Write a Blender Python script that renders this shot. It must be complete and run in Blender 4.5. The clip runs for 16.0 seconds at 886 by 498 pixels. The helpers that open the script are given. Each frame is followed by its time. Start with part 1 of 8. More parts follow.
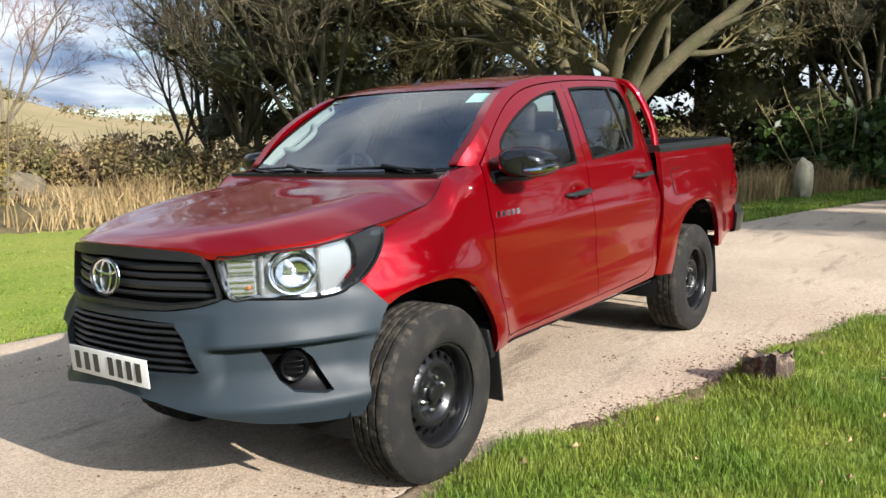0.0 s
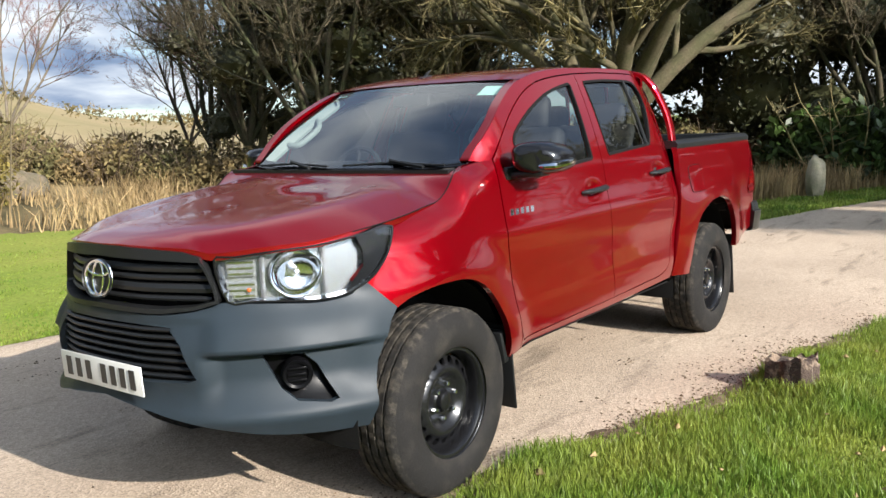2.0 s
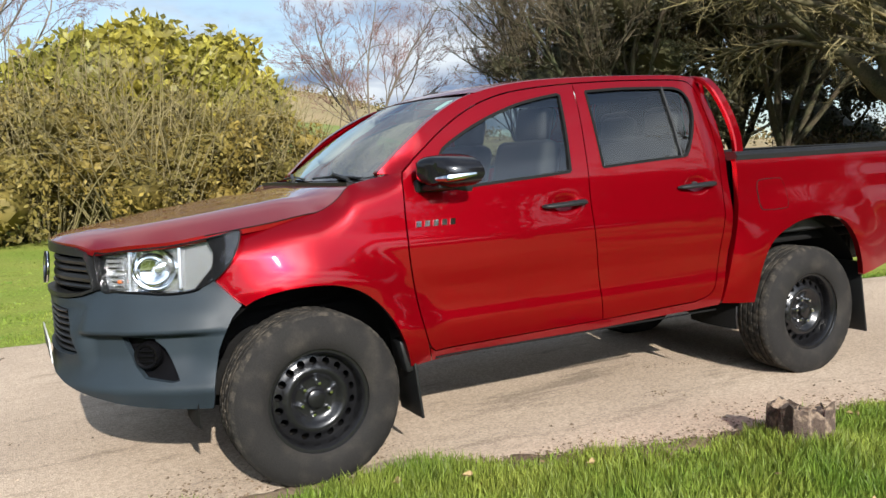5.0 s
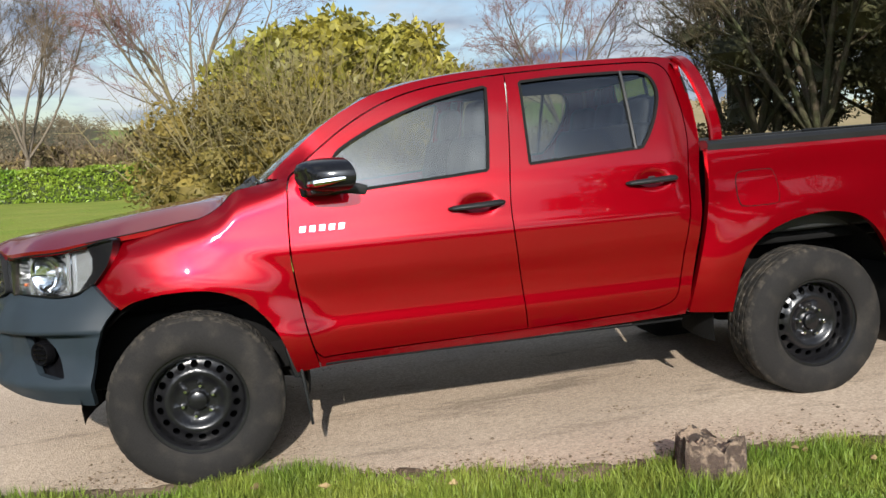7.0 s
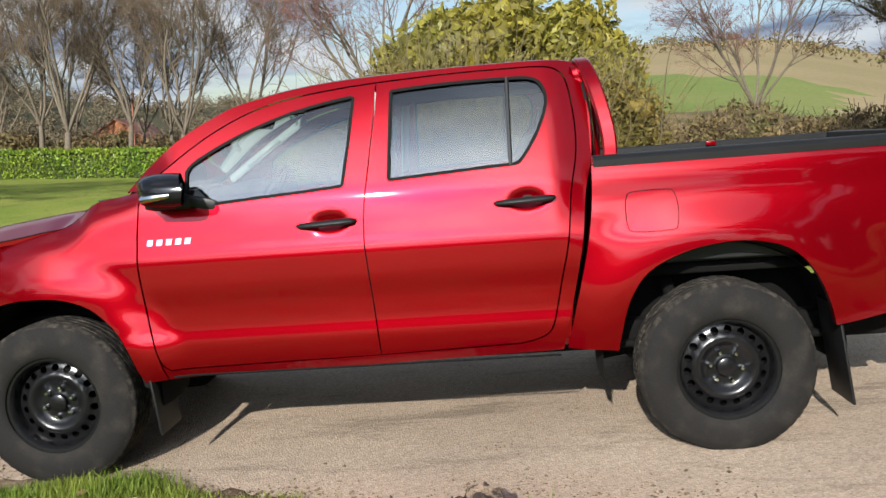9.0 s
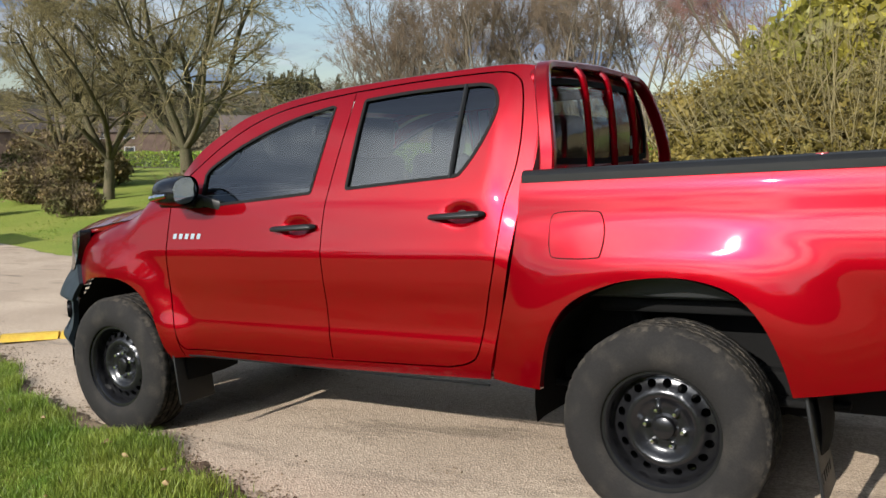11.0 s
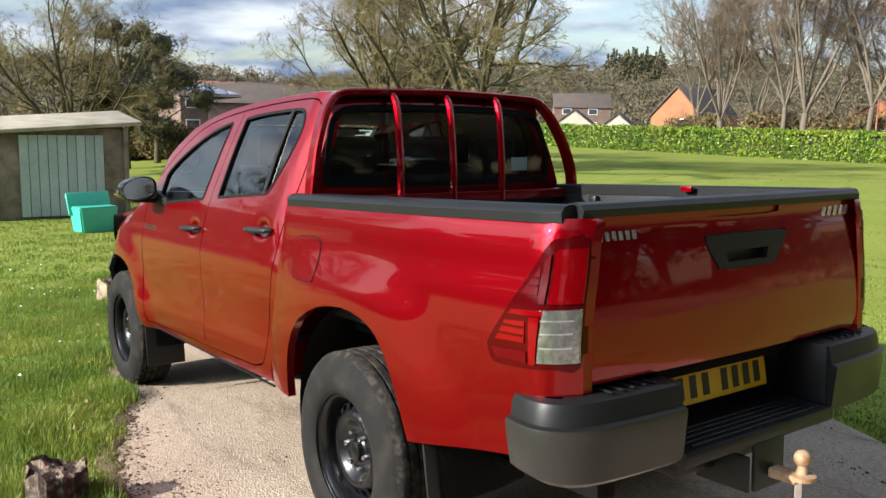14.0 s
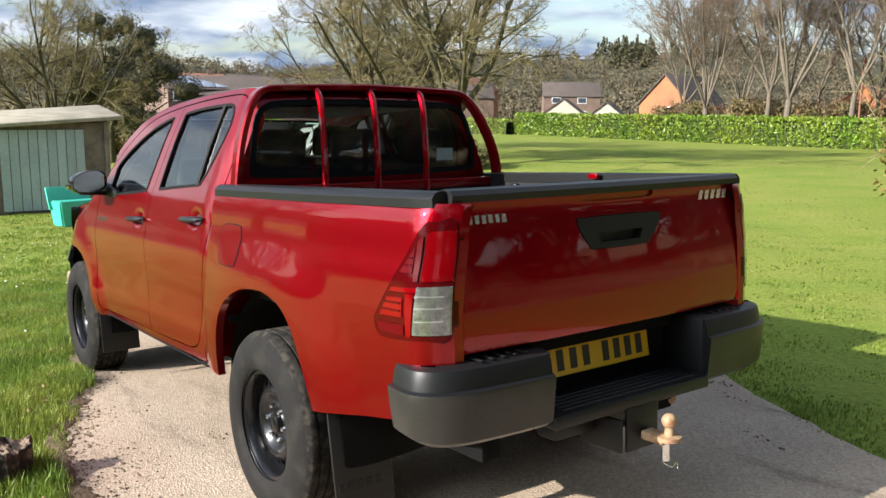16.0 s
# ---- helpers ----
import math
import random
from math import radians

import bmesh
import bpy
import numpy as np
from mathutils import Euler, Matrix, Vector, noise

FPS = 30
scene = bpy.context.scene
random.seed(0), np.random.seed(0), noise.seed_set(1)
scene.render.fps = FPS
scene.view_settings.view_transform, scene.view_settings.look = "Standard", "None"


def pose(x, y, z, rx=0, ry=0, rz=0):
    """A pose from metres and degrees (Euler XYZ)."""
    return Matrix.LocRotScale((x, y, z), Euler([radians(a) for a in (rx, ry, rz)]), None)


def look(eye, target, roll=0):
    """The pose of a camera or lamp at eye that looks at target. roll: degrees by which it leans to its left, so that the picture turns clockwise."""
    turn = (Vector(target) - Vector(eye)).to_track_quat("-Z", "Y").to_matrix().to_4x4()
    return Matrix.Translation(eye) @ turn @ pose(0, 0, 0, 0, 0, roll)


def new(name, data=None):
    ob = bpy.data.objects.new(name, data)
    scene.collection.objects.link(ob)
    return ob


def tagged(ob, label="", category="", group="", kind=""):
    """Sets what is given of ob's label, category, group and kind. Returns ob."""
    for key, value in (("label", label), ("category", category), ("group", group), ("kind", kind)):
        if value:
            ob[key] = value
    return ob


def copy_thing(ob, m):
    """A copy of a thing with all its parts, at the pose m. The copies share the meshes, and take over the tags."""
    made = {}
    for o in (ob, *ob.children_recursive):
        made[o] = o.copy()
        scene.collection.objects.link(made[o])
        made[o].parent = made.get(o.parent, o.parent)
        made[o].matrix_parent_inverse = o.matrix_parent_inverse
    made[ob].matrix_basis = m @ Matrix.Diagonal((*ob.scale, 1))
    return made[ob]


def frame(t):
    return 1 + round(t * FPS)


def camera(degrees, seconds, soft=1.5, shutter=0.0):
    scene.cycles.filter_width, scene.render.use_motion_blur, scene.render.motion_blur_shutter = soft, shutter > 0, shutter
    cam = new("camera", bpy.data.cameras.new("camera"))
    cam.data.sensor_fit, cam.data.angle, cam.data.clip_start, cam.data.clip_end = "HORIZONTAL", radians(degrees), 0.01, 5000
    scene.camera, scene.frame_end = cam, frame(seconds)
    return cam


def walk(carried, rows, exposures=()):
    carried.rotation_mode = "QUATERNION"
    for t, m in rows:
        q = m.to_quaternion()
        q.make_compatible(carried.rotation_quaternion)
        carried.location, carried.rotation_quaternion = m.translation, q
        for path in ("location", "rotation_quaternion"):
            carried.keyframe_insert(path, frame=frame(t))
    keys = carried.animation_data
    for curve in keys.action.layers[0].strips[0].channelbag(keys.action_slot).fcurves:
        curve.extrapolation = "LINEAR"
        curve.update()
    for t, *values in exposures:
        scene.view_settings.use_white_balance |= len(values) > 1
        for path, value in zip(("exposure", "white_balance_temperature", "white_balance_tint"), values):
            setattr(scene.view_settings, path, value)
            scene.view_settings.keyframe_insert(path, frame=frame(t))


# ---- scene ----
cam = camera(55.4, 16.0)
PATH = [
    (0, (-2.889, -2.972, 1.335), (-1.282, -1.796, 1.149), 0.07),
    (0.5, (-2.882, -2.952, 1.327), (-1.295, -1.751, 1.124), -0.04),
    (1, (-2.872, -2.931, 1.324), (-1.301, -1.71, 1.119), 0.06),
    (1.5, (-2.852, -2.896, 1.317), (-1.273, -1.684, 1.122), -0.03),
    (2, (-2.753, -2.843, 1.318), (-1.154, -1.657, 1.131), -0.02),
    (2.5, (-2.558, -3.052, 1.313), (-1.029, -1.774, 1.149), -0.64),
    (3, (-2.342, -3.213, 1.3), (-0.869, -1.868, 1.158), -0.92),
    (3.5, (-2.105, -3.436, 1.293), (-0.735, -1.984, 1.173), -0.47),
    (4, (-1.871, -3.806, 1.296), (-0.67, -2.211, 1.174), -0.02),
    (4.2, (-1.758, -3.903, 1.285), (-0.604, -2.274, 1.159), 0.17),
    (6.3, (-0.21, -4.733, 1.375), (0.333, -2.816, 1.192), 0.13),
    (6.5, (-0.064, -4.737, 1.385), (0.448, -2.813, 1.199), 0.3),
    (7, (0.328, -4.682, 1.405), (0.725, -2.732, 1.207), -1.12),
    (7.5, (0.794, -4.743, 1.455), (0.976, -2.764, 1.227), -1.33),
    (8, (1.107, -4.625, 1.49), (1.222, -2.645, 1.235), -0.21),
    (8.5, (1.472, -4.579, 1.545), (1.533, -2.596, 1.288), -0.7),
    (8.7, (1.69, -4.59, 1.556), (1.686, -2.606, 1.303), -0.74),
    (10.8, (3.806, -3.878, 1.573), (2.841, -2.143, 1.333), -0.1),
    (11, (3.95, -3.818, 1.61), (2.905, -2.131, 1.36), -0.1),
    (11.5, (4.36, -3.566, 1.646), (3.197, -1.957, 1.401), -0.1),
    (12, (4.703, -3.296, 1.654), (3.469, -1.751, 1.356), 0.7),
    (12.5, (5.019, -3.056, 1.681), (3.643, -1.653, 1.311), 2.0),
    (13, (5.223, -2.764, 1.734), (3.735, -1.474, 1.384), 2.5),
    (13.5, (5.573, -2.55, 1.807), (3.991, -1.365, 1.502), 2.4),
    (14, (5.754, -2.375, 1.84), (4.15, -1.221, 1.53), 1.3),
    (14.5, (5.965, -2.265, 1.851), (4.383, -1.085, 1.53), 1.3),
    (15, (6.102, -2.236, 1.858), (4.532, -1.048, 1.509), 0.9),
    (15.5, (6.14, -2.238, 1.856), (4.564, -1.058, 1.506), 0.5),
    (16, (6.142, -2.241, 1.86), (4.551, -1.075, 1.528), 0.7),
]
walk(cam, [(t, look(e, g, r)) for t, e, g, r in PATH], [(0.0, 1.42), (4.0, 1.27), (7.0, 0.89), (8.5, 0.82), (11.0, 0.86), (13.0, 1.16), (14.0, 1.32), (16.0, 1.42)])

# ---- world, sun ----
SLOPE = radians(3.5)
TAN = math.tan(SLOPE)
SUN = Vector((-0.17, -0.89, 0.43)).normalized()


def nodes_of(tree):
    tree.nodes.clear()
    return tree.nodes, tree.links


world = bpy.data.worlds.new("sky")
scene.world = world
world.use_nodes = True
wn, wl = nodes_of(world.node_tree)
w_out = wn.new("ShaderNodeOutputWorld")
w_sky = wn.new("ShaderNodeTexSky")
w_sky.sky_type, w_sky.sun_disc = "NISHITA", False
w_sky.sun_elevation = math.asin(SUN.z)
w_sky.sun_rotation = math.atan2(SUN.x, SUN.y)
w_sky.air_density, w_sky.dust_density = 1.0, 1.5
w_co = wn.new("ShaderNodeTexCoord")
w_sep = wn.new("ShaderNodeSeparateXYZ")
wl.new(w_co.outputs["Generated"], w_sep.inputs[0])
w_z = wn.new("ShaderNodeMath")
w_z.operation, w_z.inputs[1].default_value = "MAXIMUM", 0.0
wl.new(w_sep.outputs["Z"], w_z.inputs[0])
w_z2 = wn.new("ShaderNodeMath")
w_z2.operation, w_z2.inputs[1].default_value = "ADD", 0.16
wl.new(w_z.outputs[0], w_z2.inputs[0])
w_div = wn.new("ShaderNodeVectorMath")
w_div.operation = "DIVIDE"
wl.new(w_co.outputs["Generated"], w_div.inputs[0])
w_cmb = wn.new("ShaderNodeCombineXYZ")
for k in range(3):
    wl.new(w_z2.outputs[0], w_cmb.inputs[k])
wl.new(w_cmb.outputs[0], w_div.inputs[1])
w_n1 = wn.new("ShaderNodeTexNoise")
w_n1.inputs["Scale"].default_value, w_n1.inputs["Detail"].default_value = 0.9, 9.0
w_n1.inputs["Roughness"].default_value, w_n1.inputs["Distortion"].default_value = 0.55, 0.25
wl.new(w_div.outputs[0], w_n1.inputs["Vector"])
w_mask = wn.new("ShaderNodeMapRange")
w_mask.inputs["From Min"].default_value, w_mask.inputs["From Max"].default_value = 0.42, 0.57
w_mask.interpolation_type = "SMOOTHSTEP"
# a bright veil of cloud round the sun
w_dot = wn.new("ShaderNodeVectorMath")
w_dot.operation = "DOT_PRODUCT"
w_dot.inputs[1].default_value = SUN
wl.new(w_co.outputs["Generated"], w_dot.inputs[0])
w_veil = wn.new("ShaderNodeMapRange")
w_veil.interpolation_type = "SMOOTHSTEP"
w_veil.inputs["From Min"].default_value, w_veil.inputs["From Max"].default_value = 0.80, 1.0
w_veil.inputs["To Max"].default_value = 0.17
wl.new(w_dot.outputs["Value"], w_veil.inputs["Value"])
w_sum = wn.new("ShaderNodeMath")
w_sum.operation = "ADD"
wl.new(w_n1.outputs["Fac"], w_sum.inputs[0])
wl.new(w_veil.outputs[0], w_sum.inputs[1])
wl.new(w_sum.outputs[0], w_mask.inputs["Value"])
w_n2 = wn.new("ShaderNodeTexNoise")
w_n2.inputs["Scale"].default_value, w_n2.inputs["Detail"].default_value = 1.7, 7.0
wl.new(w_div.outputs[0], w_n2.inputs["Vector"])
w_ramp = wn.new("ShaderNodeValToRGB")
w_ramp.color_ramp.elements[0].position, w_ramp.color_ramp.elements[0].color = 0.38, (0.24, 0.33, 0.50, 1)
w_ramp.color_ramp.elements[1].position, w_ramp.color_ramp.elements[1].color = 0.62, (0.86, 0.93, 1.0, 1)
wl.new(w_n2.outputs["Fac"], w_ramp.inputs[0])
w_b1 = wn.new("ShaderNodeBackground")
w_b1.inputs["Strength"].default_value = 0.078
wl.new(w_sky.outputs[0], w_b1.inputs["Color"])
w_b2 = wn.new("ShaderNodeBackground")
# clouds shine more towards the sun
w_lit = wn.new("ShaderNodeMapRange")
w_lit.interpolation_type = "SMOOTHSTEP"
w_lit.inputs["From Min"].default_value, w_lit.inputs["From Max"].default_value = 0.50, 0.97
w_lit.inputs["To Min"].default_value, w_lit.inputs["To Max"].default_value = 0.45, 1.3
wl.new(w_dot.outputs["Value"], w_lit.inputs["Value"])
# and glare through the thin cloud close to it
w_glare = wn.new("ShaderNodeMapRange")
w_glare.interpolation_type = "SMOOTHSTEP"
w_glare.inputs["From Min"].default_value, w_glare.inputs["From Max"].default_value = 0.915, 0.987
w_glare.inputs["To Max"].default_value = 3.0
wl.new(w_dot.outputs["Value"], w_glare.inputs["Value"])
w_shine = wn.new("ShaderNodeMath")
w_shine.operation = "ADD"
wl.new(w_lit.outputs[0], w_shine.inputs[0])
wl.new(w_glare.outputs[0], w_shine.inputs[1])
wl.new(w_shine.outputs[0], w_b2.inputs["Strength"])
wl.new(w_ramp.outputs[0], w_b2.inputs["Color"])
w_mix = wn.new("ShaderNodeMixShader")
wl.new(w_mask.outputs[0], w_mix.inputs[0])
wl.new(w_b1.outputs[0], w_mix.inputs[1])
wl.new(w_b2.outputs[0], w_mix.inputs[2])
wl.new(w_mix.outputs[0], w_out.inputs[0])

sun_data = bpy.data.lights.new("sun", "SUN")
sun_data.energy, sun_data.angle, sun_data.color = 4.4, radians(0.55), (1.0, 0.94, 0.86)
sun = new("sun", sun_data)
sun.matrix_world = look(SUN * 50, (0, 0, 0))


# ---- materials ----
def material(name, color, rough=0.5, metal=0.0, var=0.12, scale=2.0, fine=40.0, bump=0.0, coat=0.0, spec=0.5,
             rough_var=0.0, color2=None, per_object=0.0, per_island=0.0, translucent=0.0, detail=6.0, threshold=None):
    """A node material whose colour varies at a broad and a fine scale."""
    m = bpy.data.materials.new(name)
    m.use_nodes = True
    n, l = nodes_of(m.node_tree)
    out = n.new("ShaderNodeOutputMaterial")
    b = n.new("ShaderNodeBsdfPrincipled")
    b.inputs["Roughness"].default_value, b.inputs["Metallic"].default_value = rough, metal
    b.inputs["Specular IOR Level"].default_value = spec
    b.inputs["Coat Weight"].default_value, b.inputs["Coat Roughness"].default_value = coat, 0.03
    l.new(b.outputs[0], out.inputs[0])
    co = n.new("ShaderNodeTexCoord")
    broad = n.new("ShaderNodeTexNoise")
    broad.inputs["Scale"].default_value, broad.inputs["Detail"].default_value = scale, detail
    l.new(co.outputs["Object"], broad.inputs["Vector"])
    grain = n.new("ShaderNodeTexNoise")
    grain.inputs["Scale"].default_value, grain.inputs["Detail"].default_value = fine, 4.0
    l.new(co.outputs["Object"], grain.inputs["Vector"])
    mix = n.new("ShaderNodeMix")
    mix.data_type = "RGBA"
    mix.inputs["A"].default_value = (*color, 1)
    mix.inputs["B"].default_value = (*(color2 or tuple(min(1.0, c * 0.55) for c in color)), 1)
    span = n.new("ShaderNodeMapRange")
    lo, hi = threshold or (0.35, 0.65)
    span.inputs["From Min"].default_value, span.inputs["From Max"].default_value = lo, hi
    span.inputs["To Max"].default_value = 1.0 if color2 else min(1.0, var * 3)
    l.new(broad.outputs["Fac"], span.inputs["Value"])
    l.new(span.outputs[0], mix.inputs["Factor"])
    hsv = n.new("ShaderNodeHueSaturation")
    l.new(mix.outputs["Result"], hsv.inputs["Color"])
    val = n.new("ShaderNodeMapRange")
    val.inputs["From Min"].default_value, val.inputs["From Max"].default_value = 0.25, 0.75
    val.inputs["To Min"].default_value, val.inputs["To Max"].default_value = 1 - var, 1 + var
    l.new(grain.outputs["Fac"], val.inputs["Value"])
    last = val.outputs[0]
    if per_object or per_island:
        rnd = n.new("ShaderNodeObjectInfo").outputs["Random"] if per_object else n.new("ShaderNodeNewGeometry").outputs["Random Per Island"]
        k = per_object or per_island
        r2 = n.new("ShaderNodeMapRange")
        r2.inputs["To Min"].default_value, r2.inputs["To Max"].default_value = 1 - k, 1 + k
        l.new(rnd, r2.inputs["Value"])
        mul = n.new("ShaderNodeMath")
        mul.operation = "MULTIPLY"
        l.new(last, mul.inputs[0])
        l.new(r2.outputs[0], mul.inputs[1])
        last = mul.outputs[0]
    l.new(last, hsv.inputs["Value"])
    l.new(hsv.outputs[0], b.inputs["Base Color"])
    if rough_var:
        rr = n.new("ShaderNodeMapRange")
        rr.inputs["From Min"].default_value, rr.inputs["From Max"].default_value = 0.3, 0.7
        rr.inputs["To Min"].default_value, rr.inputs["To Max"].default_value = max(0.02, rough - rough_var), min(1, rough + rough_var)
        l.new(broad.outputs["Fac"], rr.inputs["Value"])
        l.new(rr.outputs[0], b.inputs["Roughness"])
    if bump:
        bp = n.new("ShaderNodeBump")
        bp.inputs["Strength"].default_value, bp.inputs["Distance"].default_value = bump, 0.01
        l.new(grain.outputs["Fac"], bp.inputs["Height"])
        l.new(bp.outputs[0], b.inputs["Normal"])
    if translucent:
        tr = n.new("ShaderNodeBsdfTranslucent")
        l.new(hsv.outputs[0], tr.inputs["Color"])
        ms = n.new("ShaderNodeMixShader")
        ms.inputs[0].default_value = translucent
        l.new(b.outputs[0], ms.inputs[1])
        l.new(tr.outputs[0], ms.inputs[2])
        l.new(ms.outputs[0], out.inputs[0])
    return m


def glass(name, tint, rough=0.0, ior=1.5, floor=0.0):
    """Thin glass: tinted see-through with a mirror reflection by Fresnel."""
    m = bpy.data.materials.new(name)
    m.use_nodes = True
    n, l = nodes_of(m.node_tree)
    out = n.new("ShaderNodeOutputMaterial")
    t = n.new("ShaderNodeBsdfTransparent")
    t.inputs[0].default_value = (*tint, 1)
    g = n.new("ShaderNodeBsdfGlossy")
    g.inputs["Roughness"].default_value = rough
    f = n.new("ShaderNodeFresnel")
    f.inputs[0].default_value = ior
    a = n.new("ShaderNodeMath")
    a.operation, a.use_clamp = "ADD", True
    a.inputs[1].default_value = floor
    l.new(f.outputs[0], a.inputs[0])
    ms = n.new("ShaderNodeMixShader")
    l.new(a.outputs[0], ms.inputs[0])
    l.new(t.outputs[0], ms.inputs[1])
    l.new(g.outputs[0], ms.inputs[2])
    l.new(ms.outputs[0], out.inputs[0])
    return m


PAINT = material("red_metallic_paint", (0.240, 0.0010, 0.0054), rough=0.30, metal=0.72, var=0.05, scale=1.5, fine=900, coat=1.0, color2=(0.226, 0.0009, 0.0050), spec=0.0)
PAINT.node_tree.nodes["Principled BSDF"].inputs["Coat IOR"].default_value = 1.44
BUMPER = material("grey_blue_bumper_plastic", (0.0175, 0.0250, 0.0320), rough=0.50, spec=0.22, var=0.12, scale=5, fine=350, bump=0.06, rough_var=0.08)
BLACK = material("black_textured_plastic", (0.009, 0.0095, 0.010), rough=0.42, spec=0.32, var=0.12, scale=6, fine=300, bump=0.08)
GLOSS_BLACK = material("gloss_black_plastic", (0.006, 0.006, 0.007), rough=0.14, var=0.08, scale=4, fine=200)
SEAL = material("rubber_seal", (0.004, 0.004, 0.004), rough=0.7, spec=0.15, var=0.1)
# near black for underbody parts and for sheets that stand in for shade
SHADE_BLACK = material("underbody_shade_black", (0.0035, 0.0035, 0.0035), rough=0.9, spec=0.2, var=0.25, scale=4, fine=60, bump=0.2)
LINER = material("bed_liner_black", (0.012, 0.013, 0.014), rough=0.5, var=0.15, scale=5, fine=180, bump=0.15)
RUBBER = material("tyre_rubber", (0.018, 0.0168, 0.0155), rough=0.9, spec=0.12, var=0.25, scale=24, fine=120, bump=0.25, color2=(0.066, 0.057, 0.045), threshold=(0.46, 0.74))
SIDEWALL = material("tyre_sidewall", (0.0125, 0.0118, 0.0112), rough=0.8, spec=0.14, var=0.2, scale=7, fine=140, bump=0.15, color2=(0.034, 0.030, 0.025), threshold=(0.50, 0.80))
STEEL_BLACK = material("black_painted_steel", (0.0070, 0.0070, 0.0078), rough=0.24, spec=0.4, var=0.15, scale=6, fine=90, bump=0.03)
CHROME = material("chrome", (0.78, 0.79, 0.80), rough=0.08, metal=1.0, var=0.03, scale=5, fine=60)
SILVER = material("silver_reflector", (0.66, 0.68, 0.70), rough=0.15, metal=0.82, var=0.05, scale=9, fine=60)
WHITE_PLASTIC = material("pale_grey_trim", (0.25, 0.31, 0.285), rough=0.6, var=0.05, scale=4, fine=120)
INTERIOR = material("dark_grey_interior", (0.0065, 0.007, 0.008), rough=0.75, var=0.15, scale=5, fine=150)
GLASS = glass("tinted_side_glass", (0.58, 0.64, 0.63), floor=0.10)
REAR_GLASS = glass("clear_rear_glass", (0.78, 0.82, 0.80), floor=0.03)
FOG_BLACK = material("fog_bezel_black", (0.003, 0.003, 0.0035), rough=0.25, spec=0.06, var=0.1, scale=6, fine=200)
WINDSCREEN = glass("windscreen_glass", (0.62, 0.69, 0.71), floor=0.19)
LENS = glass("clear_lamp_lens", (0.92, 0.94, 0.95), floor=0.02)
RED_LENS = material("red_lamp_lens", (0.20, 0.0007, 0.0030), rough=0.12, metal=0.30, spec=0.2, var=0.08, scale=14, fine=60, coat=0.45)
MID_RED_LENS = material("crimson_lamp_lens", (0.075, 0.0007, 0.0021), rough=0.35, spec=0.10, var=0.12, scale=30, fine=90, coat=0.05)
DARK_RED_LENS = material("dark_red_lamp_lens", (0.050, 0.0008, 0.0016), rough=0.14, spec=0.12, var=0.08, scale=14, fine=60, coat=0.15)
CLEAR_LENS = material("clear_reversing_lens", (0.34, 0.34, 0.33), rough=0.16, metal=0.75, var=0.35, scale=45, fine=120, coat=1.0)
AMBER = material("amber_bulb", (0.45, 0.10, 0.02), rough=0.3, var=0.1)
PLATE_WHITE = material("white_number_plate", (0.55, 0.55, 0.53), rough=0.35, var=0.03, scale=6, fine=100)
PLATE_YELLOW = material("yellow_number_plate", (0.55, 0.33, 0.015), rough=0.35, var=0.04, scale=6, fine=100)
INK = material("black_plate_marks", (0.012, 0.012, 0.012), rough=0.5, var=0.05)
STICKER = material("pale_green_sticker", (0.45, 0.72, 0.64), rough=0.5, var=0.04)
MIRROR_GLASS = material("mirror_glass", (0.85, 0.87, 0.88), rough=0.02, metal=1.0, var=0.01)
RUST = material("rusty_steel", (0.26, 0.12, 0.06), rough=0.7, metal=0.3, var=0.25, scale=20, fine=90, bump=0.2, color2=(0.42, 0.30, 0.18))
STEP_GREY = material("bare_grey_bumper", (0.026, 0.0245, 0.0215), rough=0.34, spec=0.42, var=0.2, scale=3, fine=120, rough_var=0.12, color2=(0.017, 0.016, 0.014))
LAWN = material("lawn", (0.138, 0.188, 0.030), rough=0.95, var=0.28, scale=0.42, fine=22, bump=0.5, color2=(0.196, 0.212, 0.046), spec=0.1, detail=9.0)
ROUGH = material("rough_dry_ground", (0.20, 0.15, 0.08), rough=0.95, var=0.3, scale=0.5, fine=14, bump=0.5, color2=(0.075, 0.065, 0.035), spec=0.1)
FIELD = material("stubble_field", (0.27, 0.21, 0.12), rough=0.95, var=0.12, scale=0.03, fine=2, color2=(0.21, 0.175, 0.09), spec=0.1)
PASTURE = material("green_pasture", (0.115, 0.165, 0.040), rough=0.95, var=0.15, scale=0.06, fine=3, color2=(0.16, 0.18, 0.06), spec=0.1)
WOODFLOOR = material("woodland_ground", (0.075, 0.062, 0.040), rough=0.95, var=0.3, scale=0.2, fine=4, color2=(0.045, 0.050, 0.028), spec=0.1)


